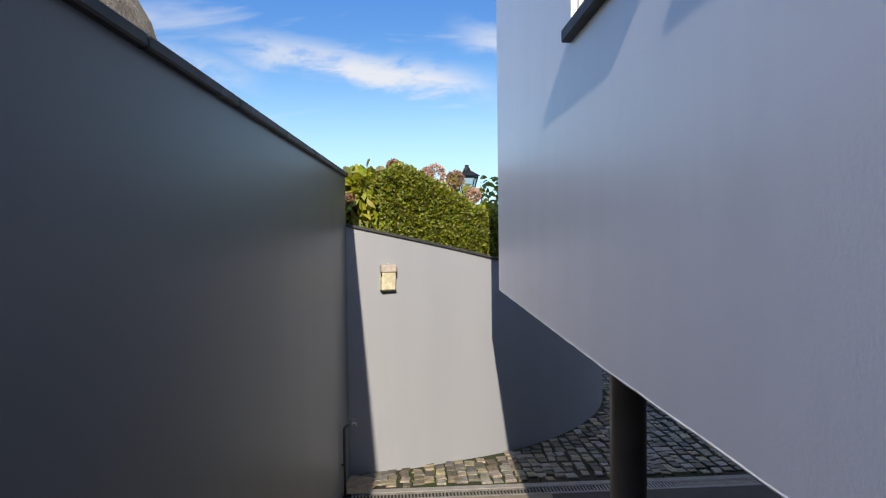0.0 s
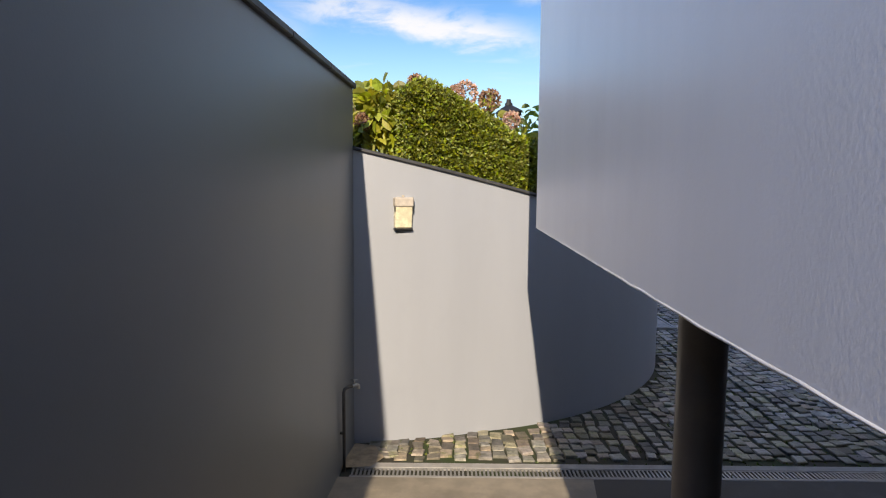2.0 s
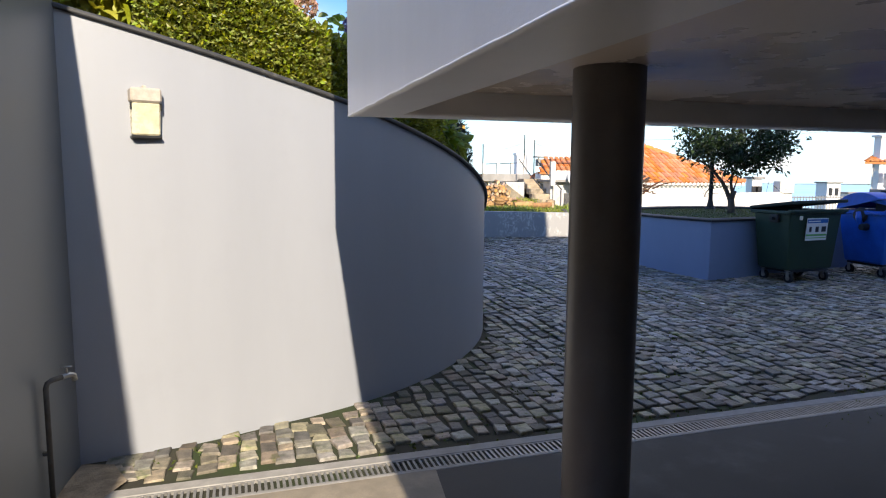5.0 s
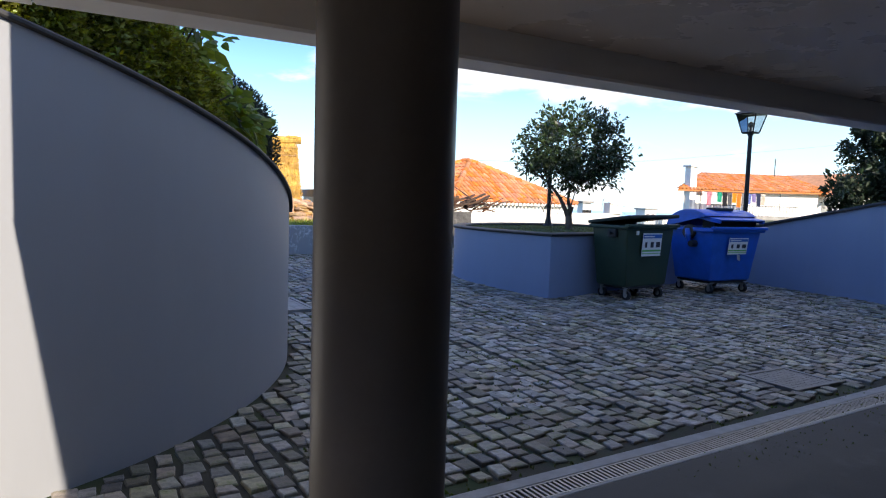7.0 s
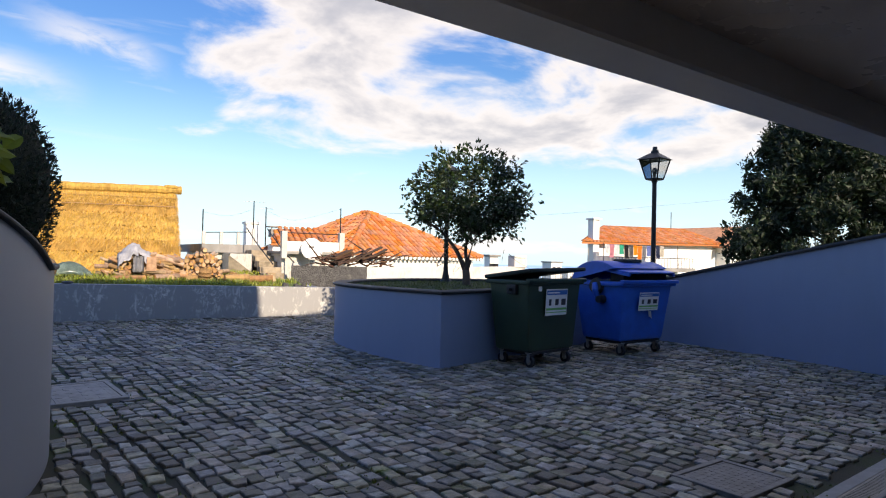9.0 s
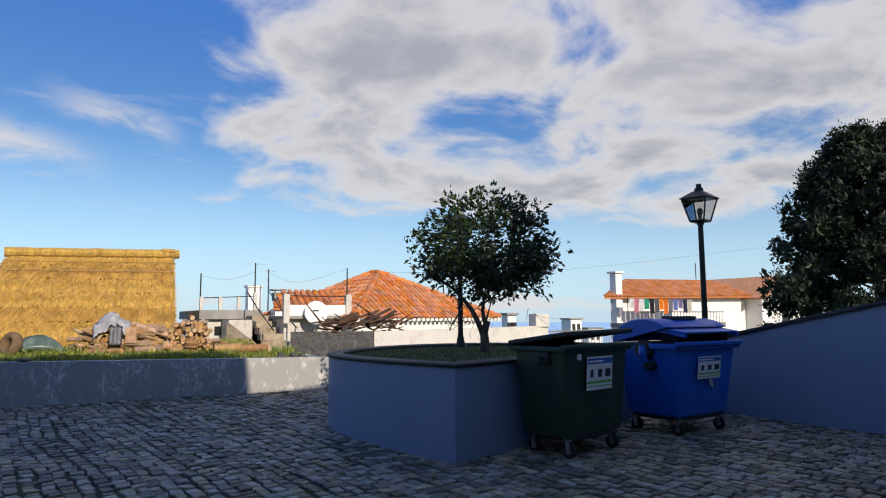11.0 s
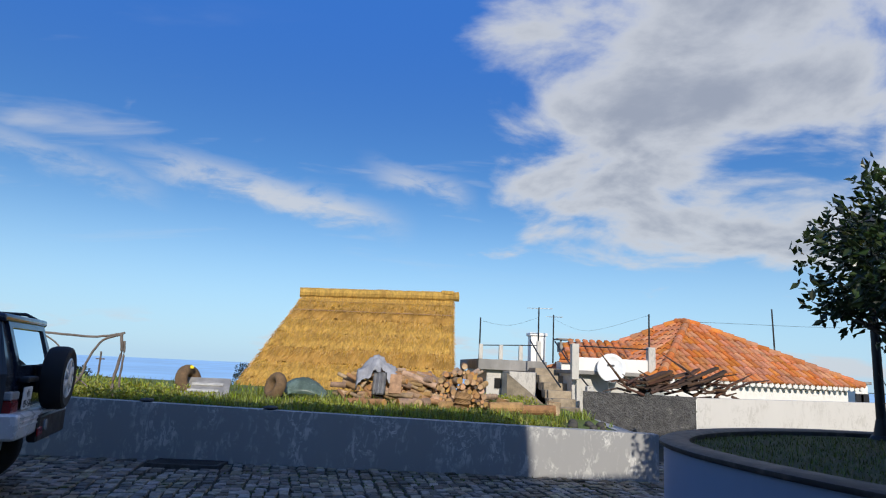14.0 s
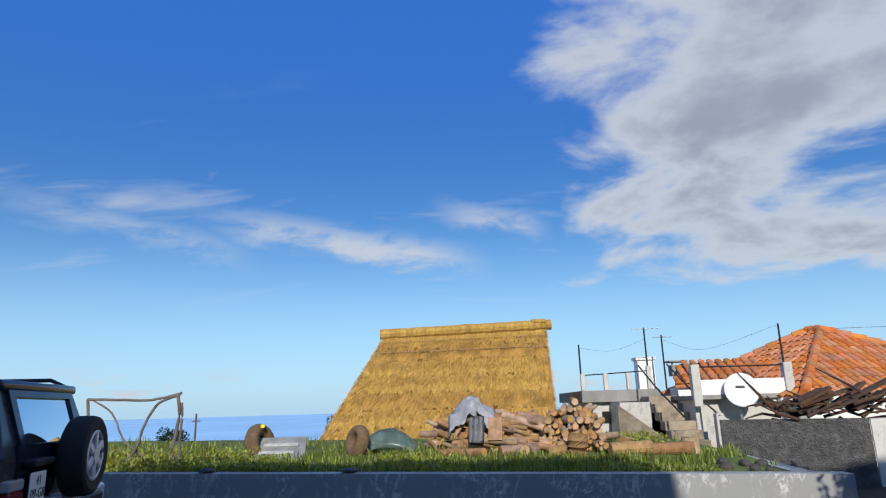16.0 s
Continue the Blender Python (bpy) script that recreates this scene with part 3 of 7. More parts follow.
box(bm, (0.25, -0.19, Z0), (14.5, 0.0, 2.62), 0.01, FRAME)
part("beam", bm, SATIN, bld, "painted edge beam over the carport mouth")
bm = B()
box(bm, (0.25, -0.25, 2.62), (5.95, 0.0, Z1), 0, FRAME)
box(bm, (5.95, -0.25, 2.62), (8.5, 0.0, 6.15), 0, FRAME)
box(bm, (8.5, -0.25, 2.62), (14.5, 0.0, 8.1), 0, FRAME)
box(bm, (5.70, -11.0, 2.62), (5.95, -0.25, Z1), 0, FRAME)
box(bm, (0.25, -11.0, Z1 - 0.25), (5.70, -0.25, Z1), 0, FRAME)
box(bm, (5.95, -11.0, 5.9), (8.5, -0.25, 6.15), 0, FRAME)
box(bm, (8.5, -11.0, 7.85), (14.5, -0.25, 8.1), 0, FRAME)
part("front_wall", bm, SATIN, bld)
for a, b in WINS:
    w = sub("window", bld)
    bm = B()
    for lo, hi in (((0.03, a, WZ0), (0.09, a + 0.06, WZ1)), ((0.03, b - 0.06, WZ0), (0.09, b, WZ1)), ((0.03, a + 0.06, WZ0), (0.09, b - 0.06, WZ0 + 0.06)), ((0.03, a + 0.06, WZ1 - 0.06), (0.09, b - 0.06, WZ1)), ((0.035, (a + b) / 2 - 0.03, WZ0 + 0.06), (0.085, (a + b) / 2 + 0.03, WZ1 - 0.06))):
        box(bm, lo, hi, 0.006, FACE)
    part("window_frame", bm, WHITEWASH, w, "white window frame")
    bm = B()
    box(bm, (0.05, a + 0.06, WZ0 + 0.06), (0.058, b - 0.06, WZ1 - 0.06), 0, FACE)
    part("pane", bm, CARGLASS, w)
    bm = B()
    box(bm, (-0.05, a - 0.02, WZ0 - 0.07), (0.24, b + 0.02, WZ0 - 0.002), 0.006, FACE)
    part("window_sill", bm, CAP, w, "dark stone sill")
bm = B()
box(bm, (0.25, -11.0, 2.28), (14.5, -0.19, 2.60), 0, FRAME)
structure("ceiling", bm, CEIL, "smooth warm grey painted ceiling of the carport", "ceiling")
bm = B()
box(bm, (0.6, -11.2, 0.0), (14.5, -11.0, 2.62), 0, FRAME)
box(bm, (14.5, -11.2, 0.0), (14.7, 0.0, 2.62), 0, FRAME)
structure("wall_back", bm, PAINT, "grey painted back wall of the carport", "wall")
bm = B()
box(bm, (-3.0, -11.2, 0.0), (0.6, -11.0, 2.9), 0, FRAME)
structure("wall_passage_end", bm, PAINT, "grey painted wall closing the passage", "wall")
for cx, cy in ((1.317, 4.43),):
    bm = B()
    rod(bm, (cx, cy, 0.0), (cx, cy, 2.28), 0.1485, None, 48)
    structure("column", bm, COLUMN, "round dark painted concrete column", "column", True).data.set_sharp_from_angle(angle=radians(40))
col2 = FRAME @ Vector((6.3, -1.1, 0))
bm = B()
rod(bm, (col2.x + 2.5, col2.y - 1.0, 0.0), (col2.x + 2.5, col2.y - 1.0, 2.28), 0.1485, None, 48)
structure("column", bm, COLUMN, "round dark painted concrete column", "column", True).data.set_sharp_from_angle(angle=radians(40))

# ---- far wall and lawn ----
bm = B()


def top_far(x, y):
    return 0.992 - 0.0165 * (x + 0.5)


n = 26
for k in range(n):
    a, b = -10 + k * 17.45 / n, -10 + (k + 1) * 17.45 / n
    vs = prism(bm, [(a, far_wall_y(a)), (b, far_wall_y(b)), (b, far_wall_y(b) + 0.22), (a, far_wall_y(a) + 0.22)], 0.0, top_far)
bmesh.ops.remove_doubles(bm, verts=bm.verts, dist=0.001)
structure("wall_north", bm, PAINT_OLD, "weathered grey wall with peeling pale paint patches", "wall")
bm = B()
prism(bm, [(7.13, far_wall_y(7.13) + 0.22), (7.35, far_wall_y(7.35) + 0.22), (7.6, 21.2), (7.4, 21.2)], 0.0, 0.82)
structure("wall_lawn_end", bm, PAINT_OLD, "short weathered end of the lawn wall", "wall")


def lawn_z(x, y):
    z = 0.925 - 0.0155 * (x + 0.5) + 0.03 * smooth_noise(x * 0.7, y * 0.7)
    z += 0.10 * max(0.0, min(1.0, (y - 19.0) / 3.0)) - 0.25 * max(0.0, (y - 23.5) / 6.0)
    return z


LX = [-40, -25, -16, *[-12 + i * 0.4 for i in range(49)], 7.36]
V, Fc = [], []
LY = [0.2 + j * 0.4 for j in range(28)]
for dy in LY:
    for x in LX:
        y = far_wall_y(x) + dy
        V.append((x, y, lawn_z(x, y)))
nx = len(LX)
for j in range(len(LY) - 1):
    for i in range(nx - 1):
        Fc.append((j * nx + i, j * nx + i + 1, (j + 1) * nx + i + 1, (j + 1) * nx + i))
lawn = raw("lawn", V, Fc, TURF, None, True)
tagged(lawn, "rough sunlit lawn behind the low wall", "lawn", "", "structure")

# ---- planter ----
OUT = [(6.40, 11.60), (10.2, 12.72), (10.6, 14.4), (9.9, 15.9), (8.6, 16.15), (7.4, 15.8), (6.55, 15.2), (6.05, 14.5), (5.90, 13.8), (5.95, 13.1), (6.12, 12.4)]
PT = 1.145
bm = B()
pts = [Vector((*p, 0)) for p in OUT]
curve = [v.xy for v in spline([OUT[3], OUT[4], OUT[5], OUT[6], OUT[7], OUT[8], OUT[9], OUT[10], OUT[0]], 5)]
ring = [tuple(p) for p in curve] + [(7.6, 11.955), (8.9, 12.337), OUT[1], OUT[2]]


def inset(poly, d):
    out = []
    n = len(poly)
    for i in range(n):
        a, b, c = Vector(poly[i - 1]), Vector(poly[i]), Vector(poly[(i + 1) % n])
        n1 = Vector(((b - a).y, -(b - a).x)).normalized()
        n2 = Vector(((c - b).y, -(c - b).x)).normalized()
        m = (n1 + n2).normalized()
        out.append(tuple(b - m * d / max(0.5, m.dot(n1))))
    return out


inner = inset(ring, 0.18)


def block_ring(bm, a, b, z0, z1):
    n = len(a)
    va = [[bm.verts.new((x, y, z)) for x, y in a] for z in (z0, z1)]
    vb = [[bm.verts.new((x, y, z)) for x, y in b] for z in (z0, z1)]
    for i in range(n):
        j = (i + 1) % n
        bm.faces.new((va[0][i], va[0][j], va[1][j], va[1][i]))
        bm.faces.new((vb[0][j], vb[0][i], vb[1][i], vb[1][j]))
        bm.faces.new((va[1][i], va[1][j], vb[1][j], vb[1][i]))
        bm.faces.new((va[0][j], va[0][i], vb[0][i], vb[0][j]))
    bmesh.ops.recalc_face_normals(bm, faces=bm.faces)


block_ring(bm, ring, inner, 0.0, PT - 0.05)
planter = thing("planter", "raised grey painted planter tinted with blue skylight, with a dark rounded coping", "planter", (0, 0, 0), 0, "", "structure")
part("wall", bm, SKYLIT_PAINT, planter, "", True).data.set_sharp_from_angle(angle=radians(35))
bm = B()
o2, i2 = inset(ring, -0.035), inset(ring, 0.20)
levels = [(PT - 0.05, inset(ring, -0.02)), (PT - 0.036, o2), (PT - 0.014, o2), (PT, inset(ring, 0.0)), (PT, inset(ring, 0.17)), (PT - 0.014, i2), (PT - 0.07, i2)]
vr = [[bm.verts.new((x, y, z)) for x, y in q] for z, q in levels]
for a, b in zip(vr, vr[1:] + vr[:1]):
    for i in range(len(ring)):
        j = (i + 1) % len(ring)
        bm.faces.new((a[i], a[j], b[j], b[i]))
bmesh.ops.recalc_face_normals(bm, faces=bm.faces)
part("coping", bm, CAP, planter, "dark rounded stone coping", True).data.set_sharp_from_angle(angle=radians(50))
bm = B()
vs = [bm.verts.new((x, y, PT - 0.055)) for x, y in inset(ring, 0.17)]
f = bm.faces.new(vs)
part("turf", bm, SHADETURF, planter, "short mossy turf, darkened for shade")

# ---- ramp wall on the east ----
RW = [(11.72, 13.6), (11.85, 12.25), (12.02, 10.3), (12.2, 8.85), (12.55, 6.2), (12.65, 5.4)]


def ramp_z(x, y):
    return 1.36 + 0.215 * (12.25 - y)


bm = B()
path = RW + [(x + 0.25, y) for x, y in RW[::-1]]
prism(bm, path, -0.1, lambda x, y: ramp_z(x, y) - 0.06)
structure("wall_east", bm, SKYLIT_PAINT, "grey painted ramp wall tinted with blue skylight, with a sloping top", "wall")
bm = B()
sweep(bm, [(x, y, ramp_z(x, y)) for x, y in RW], [(-0.28, -0.06), (0.035, -0.06), (0.045, -0.03), (0.035, 0.0), (-0.28, 0.0)])
structure("ramp_cap", bm, CAP, "dark stone cap on the ramp wall", "coping")

# ---- walls by the neighbour's house ----
bm = B()
prism(bm, [(7.75, 22.2), (9.72, 21.35), (9.85, 21.6), (7.85, 22.5)], 0.0, 1.27)
structure("wall_roughcast", bm, ROUGHCAST, "rough dark grey roughcast boundary wall", "wall")
bm = B()
prism(bm, [(9.74, 21.35), (16.3, 22.25), (16.3, 22.5), (9.87, 21.6)], 0.0, lambda x, y: 1.26 + 0.012 * (x - 9.7))
structure("wall_white", bm, WEATHERED, "long whitewashed boundary wall", "wall")
bm = B()
box(bm, (15.75, 22.16, 1.3), (16.3, 22.55, 1.72), 0.01)
structure("wall_white_pillar", bm, WEATHERED, "whitewashed pillar at the end of the wall", "pillar")

# ---- wall lamp, tap ----


def wall_lamp():
    a = math.degrees(math.atan2(0.85, 1.74))
    t = thing("wall_lamp", "aged bulkhead wall lamp with yellowed glass on the grey wall", "lamp", (-1.0, 6.275, 2.04), a)
    bm = B()
    box(bm, (-0.075, -0.02, 0.02), (0.075, 0.01, 0.33), 0.006)
    part("back_plate", bm, LAMPCASE, t)
    bm = B()
    box(bm, (-0.09, -0.125, 0.235), (0.09, -0.02, 0.325), 0.012)
    box(bm, (-0.012, -0.07, 0.325), (0.012, -0.045, 0.345), 0.004)
    part("hood", bm, LAMPCASE, t, "weathered brown metal hood")
    bm = B()
    vs = box(bm, (-0.082, -0.115, 0.035), (0.082, -0.02, 0.235), 0.01)
    for v in vs:
        if v.co.y < -0.06 and v.co.z < 0.12:
            v.co.y += 0.022
    part("glass", bm, LAMPGLASS, t, "yellowed ribbed glass")
    bm = B()
    box(bm, (-0.088, -0.10, 0.015), (0.088, -0.02, 0.035), 0.005)
    part("bottom_rim", bm, IRON, t)
    for x in (-0.091, 0.083):
        bm = B()
        box(bm, (x, -0.11, 0.19), (x + 0.008, -0.085, 0.235), 0.002)
        part("clip", bm, IRON, t)


def tap():
    t = thing("garden_tap", "old iron standpipe with a brass tap against the wall", "tap", (-1.33, 5.47, 0))
    bm = B()
    tube(bm, [(0, 0, 0), (0, 0, 0.70), (0.004, 0.01, 0.725), (0.02, 0.03, 0.735), (0.05, 0.08, 0.735)], 0.014, 10)
    part("pipe", bm, MANHOLE, t, "rusty iron pipe", True)
    bm = B()
    tube(bm, [(0.05, 0.08, 0.735), (0.075, 0.125, 0.735), (0.085, 0.145, 0.725), (0.087, 0.15, 0.695)], 0.015, 10)
    rod(bm, (0.065, 0.105, 0.745), (0.065, 0.105, 0.785), 0.006)
    box(bm, (0.035, 0.098, 0.78), (0.095, 0.112, 0.79), 0.003)
    part("spout", bm, STEEL, t, "dull metal tap", True)
    bm = B()
    box(bm, (-0.075, -0.012, 0.33), (0.0, 0.012, 0.35), 0.003)
    part("bracket", bm, MANHOLE, t)


wall_lamp()
tap()
bm = B()
vs = [bm.verts.new((x, y, 0.012 + 0.008 * smooth_noise(x * 9, y * 9))) for x, y in ((-1.38, 5.50), (-1.12, 5.58), (-1.05, 5.78), (-1.20, 6.02), (-1.40, 6.05))]
bm.faces.new(vs)
structure("sandy_patch", bm, material("sandy_tan", (0.30, 0.235, 0.155), 0.95, var=0.35, size=9, fine=70, bump=0.8, depth=0.01), "pale sandy patch in the corner by the tap", "mortar")

# ---- hedge, hydrangeas and bushes in the raised bed ----


def hedge_point(phi, r, z):
    p = arc(phi, r)
    return Vector((p.x, p.y, z))


CREST = [(-90, 3.32), (-81.4, 3.37), (-77.5, 3.53), (-73.5, 3.47), (-66.6, 3.25), (-60.5, 3.06), (-57.0, 2.95), (-48, 2.88), (-30, 2.5)]


def hedge_top(phi):
    """Height of the clipped crest, which falls along the curve of the wall."""
    z = CREST[-1][1]
    for (a, za), (b, zb) in zip(CREST, CREST[1:]):
        if a <= phi <= b:
            z = za + (zb - za) * (phi - a) / (b - a)
    return z + 0.05 * smooth_noise(phi * 0.23, 3.0)


def hedge():
    t = thing("boxwood_hedge", "clipped green boxwood hedge behind the grey wall", "hedge", (0, 0, 0))
    bm = B()
    ph = [-79 + i * 3 for i in range(17)]
    rg = []
    for f in ph:
        zt = hedge_top(f) - 0.06
        rg.append([bm.verts.new(hedge_point(f, r, z)) for r, z in ((3.22, cap_z(f) - 0.12), (3.22, zt - 0.1), (3.12, zt), (2.68, zt), (2.58, zt - 0.1), (2.58, cap_z(f) - 0.12))])
    for a, b in zip(rg, rg[1:]):
        for i in range(6):
            bm.faces.new((a[i], b[i], b[(i + 1) % 6], a[(i + 1) % 6]))
    bm.faces.new(rg[0][::-1])
    bm.faces.new(rg[-1])
    bmesh.ops.recalc_face_normals(bm, faces=bm.faces)
    part("shade_core", bm, CORE, t)
    rng = random.Random(4)
    spots = []
    for k in range(42000):
        f = rng.uniform(-80, -30)
        zt = hedge_top(f)
        u = rng.random()
        out = Vector((math.cos(radians(f)), math.sin(radians(f)), 0))
        if u < 0.68:
            z = rng.uniform(cap_z(f) - 0.1, zt)
            d = 0.06 * smooth_noise(f * 0.25, z * 5) + 0.05 * smooth_noise(f * 0.9, z * 14) + rng.gauss(0, 0.025)
            round_off = max(0.0, z - zt + 0.15) ** 2 * 3.0
            spots.append((hedge_point(f, 3.27 + d - round_off, z), out))
        elif u < 0.9:
            r = rng.uniform(2.55, 3.28)
            round_off = max(0.0, r - 3.1) ** 2 * 3
            spots.append((hedge_point(f, r, zt - round_off + 0.04 * smooth_noise(f * 0.4, r * 5) + rng.gauss(0, 0.02)), Vector((0, 0, 1))))
        else:
            z = rng.uniform(cap_z(-80) - 0.1, hedge_top(-80))
            spots.append((hedge_point(-80 - rng.random(), rng.uniform(2.6, 3.27), z), Vector((-0.9, -0.2, 0.1))))
    leaves("foliage", spots, BOXLEAF, t, (0.026, 0.055), 0.58, 2, 0.0)


def flower_head(t, c, r, mat, seed):
    rng = random.Random(seed)
    spots = []
    for k in range(420):
        d = Vector((rng.gauss(0, 1), rng.gauss(0, 1), rng.gauss(0, 1) + 0.3)).normalized()
        spots.append((Vector(c) + d * r * rng.uniform(0.72, 1.0), d))
    return leaves("flower_head", spots, mat, t, (0.022, 0.036), 1.0, seed, 0.0)


def hydrangea(label, region, n, heads, seed, size=(0.08, 0.14), blade=None):
    """A bush of broad leaves on bent stems within a list of (centre, radius) lobes."""
    c0 = region[0][0]
    t = thing("hydrangea", label, "shrub", (c0[0], c0[1], c0[2] - region[0][1]))
    inv = Vector(t.location)
    rng = random.Random(seed)
    bm = B()
    spots = []
    for c, r in region:
        c = Vector(c) - inv
        for k in range(7):
            e = c + Vector((rng.gauss(0, 0.5), rng.gauss(0, 0.5), rng.uniform(0.1, 0.8))) * r
            b0 = Vector((c.x * 0.6, c.y * 0.6, 0)) + Vector((rng.uniform(-0.1, 0.1), rng.uniform(-0.1, 0.1), -0.2))
            tube(bm, [b0, (b0 + e) / 2 + Vector((0, 0, 0.08)), e], [0.011, 0.009, 0.005], 5)
        for k in range(n):
            d = Vector((rng.gauss(0, 1), rng.gauss(0, 1), rng.gauss(0, 1))).normalized()
            spots.append((c + d * r * rng.uniform(0.45, 1.0), d))
    part("stems", bm, BARK, t)
    leaves("foliage", spots, blade or HYDLEAF, t, size, 0.62, seed, 0.35, True)
    for i, (c, r, m) in enumerate(heads):
        flower_head(t, Vector(c) - inv, r, m, seed * 31 + i)


hedge()
hydrangea("hydrangea bush with yellow-green leaves and faded flower heads", [((-1.50, 6.95, 2.98), 0.34), ((-1.36, 6.98, 3.24), 0.30), ((-1.75, 7.2, 3.10), 0.42), ((-1.05, 7.35, 3.30), 0.26)], 330,
          [((-1.02, 7.10, 3.56), 0.085, PETALB), ((-1.50, 6.72, 3.12), 0.08, PETALB)], 11, (0.11, 0.19))
hydrangea("hydrangea bush with pink faded flower heads above the hedge", [((-0.45, 7.75, 3.10), 0.36), ((-0.85, 7.6, 3.26), 0.32), ((0.0, 8.0, 2.85), 0.32)], 240,
          [((-0.50, 7.18, 3.47), 0.12, PETAL), ((-0.25, 7.24, 3.39), 0.115, PETALB), ((-0.62, 7.25, 3.46), 0.09, PETAL), ((-0.02, 7.4, 3.20), 0.09, PETAL)], 12, (0.10, 0.17))
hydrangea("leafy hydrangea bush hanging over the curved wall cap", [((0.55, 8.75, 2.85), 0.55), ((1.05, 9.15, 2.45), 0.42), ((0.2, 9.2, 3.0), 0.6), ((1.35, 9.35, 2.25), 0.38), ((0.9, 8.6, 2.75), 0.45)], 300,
          [((0.40, 8.35, 3.28), 0.09, PETALV), ((0.75, 8.5, 3.1), 0.05, PETALV)], 13, (0.09, 0.16), HYDSHADE)


def topiary():
    t = thing("clipped_bush", "dark clipped evergreen bush behind the curved wall", "shrub", (1.42, 10.5, 1.35))
    rng = random.Random(8)
    bm = B()
    bmesh.ops.create_icosphere(bm, subdivisions=3, radius=1, matrix=Matrix.Translation((0, 0, 0.72)) @ Matrix.Diagonal((0.55, 0.6, 0.74, 1)))
    for v in bm.verts:
        v.co *= 1 + 0.05 * smooth_noise(v.co.x * 5, v.co.y * 5, v.co.z * 5)
    part("shade_core", bm, CORE, t)
    spots = []
    for k in range(9000):
        d = Vector((rng.gauss(0, 1), rng.gauss(0, 1), rng.gauss(0, 1))).normalized()
        r = rng.uniform(0.93, 1.05) * (1 + 0.09 * smooth_noise(d.x * 3, d.y * 3, d.z * 3))
        spots.append((Vector((0, 0, 0.7)) + Vector((d.x * 0.58, d.y * 0.63, d.z * 0.78)) * r, (d + Vector((0, 0, 0.6))).normalized()))
    leaves("foliage", spots, YEWLEAF, t, (0.03, 0.06), 0.35, 8, -0.2)


topiary()

# ---- lamp posts ----


def lamp_post(at, top, label):
    """A black iron post with a four-sided lantern; top is the height of the finial over its foot."""
    t = thing("street_lamp", label, "lamp post", at, 12, "black lantern posts")
    h = top - 0.60
    bm = B()
    rod(bm, (0, 0, 0), (0, 0, 0.05), 0.13, 0.10, 16)
    rod(bm, (0, 0, 0.05), (0, 0, 0.22), 0.085, 0.05, 16)
    rod(bm, (0, 0, 0.22), (0, 0, h), 0.048, 0.040, 16)
    rod(bm, (0, 0, h - 0.06), (0, 0, h - 0.02), 0.055, 0.055, 16)
    part("post", bm, IRON, t, "", True).data.set_sharp_from_angle(angle=radians(40))
    lan = sub("lantern", t, "black lantern with glass panes")
    bm = B()
    w0, w1, z0, z1 = 0.115, 0.20, h, h + 0.36
    cs = [(-1, -1), (1, -1), (1, 1), (-1, 1)]
    for x, y in cs:
        tube(bm, [(x * w0, y * w0, z0), (x * w1, y * w1, z1)], 0.013, 6)
    for (a, b) in zip(cs, cs[1:] + cs[:1]):
        tube(bm, [(a[0] * w0, a[1] * w0, z0), (b[0] * w0, b[1] * w0, z0)], 0.013, 6)
        tube(bm, [(a[0] * w1, a[1] * w1, z1), (b[0] * w1, b[1] * w1, z1)], 0.015, 6)
    box(bm, (-w0, -w0, z0 - 0.02), (w0, w0, z0), 0.004)
    part("cage", bm, IRON, lan)
    for (a, b) in zip(cs, cs[1:] + cs[:1]):
        bm = B()
        q = 0.985
        vs = [bm.verts.new(v) for v in ((a[0] * w0 * q, a[1] * w0 * q, z0), (b[0] * w0 * q, b[1] * w0 * q, z0), (b[0] * w1 * q, b[1] * w1 * q, z1), (a[0] * w1 * q, a[1] * w1 * q, z1))]
        bm.faces.new(vs)
        part("pane", bm, FROST, lan)
    bm = B()
    bmesh.ops.create_cone(bm, cap_ends=True, segments=4, radius1=0.335, radius2=0.10, depth=0.12, matrix=Matrix.Translation((0, 0, z1 + 0.06)) @ Matrix.Rotation(radians(45), 4, "Z"))
    rod(bm, (0, 0, z1 + 0.12), (0, 0, z1 + 0.17), 0.075, 0.07, 8)
    rod(bm, (0, 0, z1 + 0.17), (0, 0, z1 + 0.24), 0.05, 0.04, 8)
    part("roof", bm, IRON, lan)
    bm = B()
    rod(bm, (0, 0, z0), (0, 0, z0 + 0.10), 0.03, 0.03, 10)
    bmesh.ops.create_uvsphere(bm, u_segments=12, v_segments=8, radius=0.05, matrix=Matrix.Translation((0, 0, z0 + 0.15)) @ Matrix.Diagonal((1, 1, 1.3, 1)))
    part("bulb", bm, CLEARLENS, lan, "white bulb", True)
    return t


lamp_post((11.46, 12.42, gz(0, 12.4)), 3.60, "black iron lantern post behind the ramp wall")
lamp_post((8.98, 15.72, PT - 0.06), 2.55, "black iron lantern post in the planter")
lamp_post((-0.28, 12.5, 2.0), 2.12, "black iron lantern post behind the hedge")

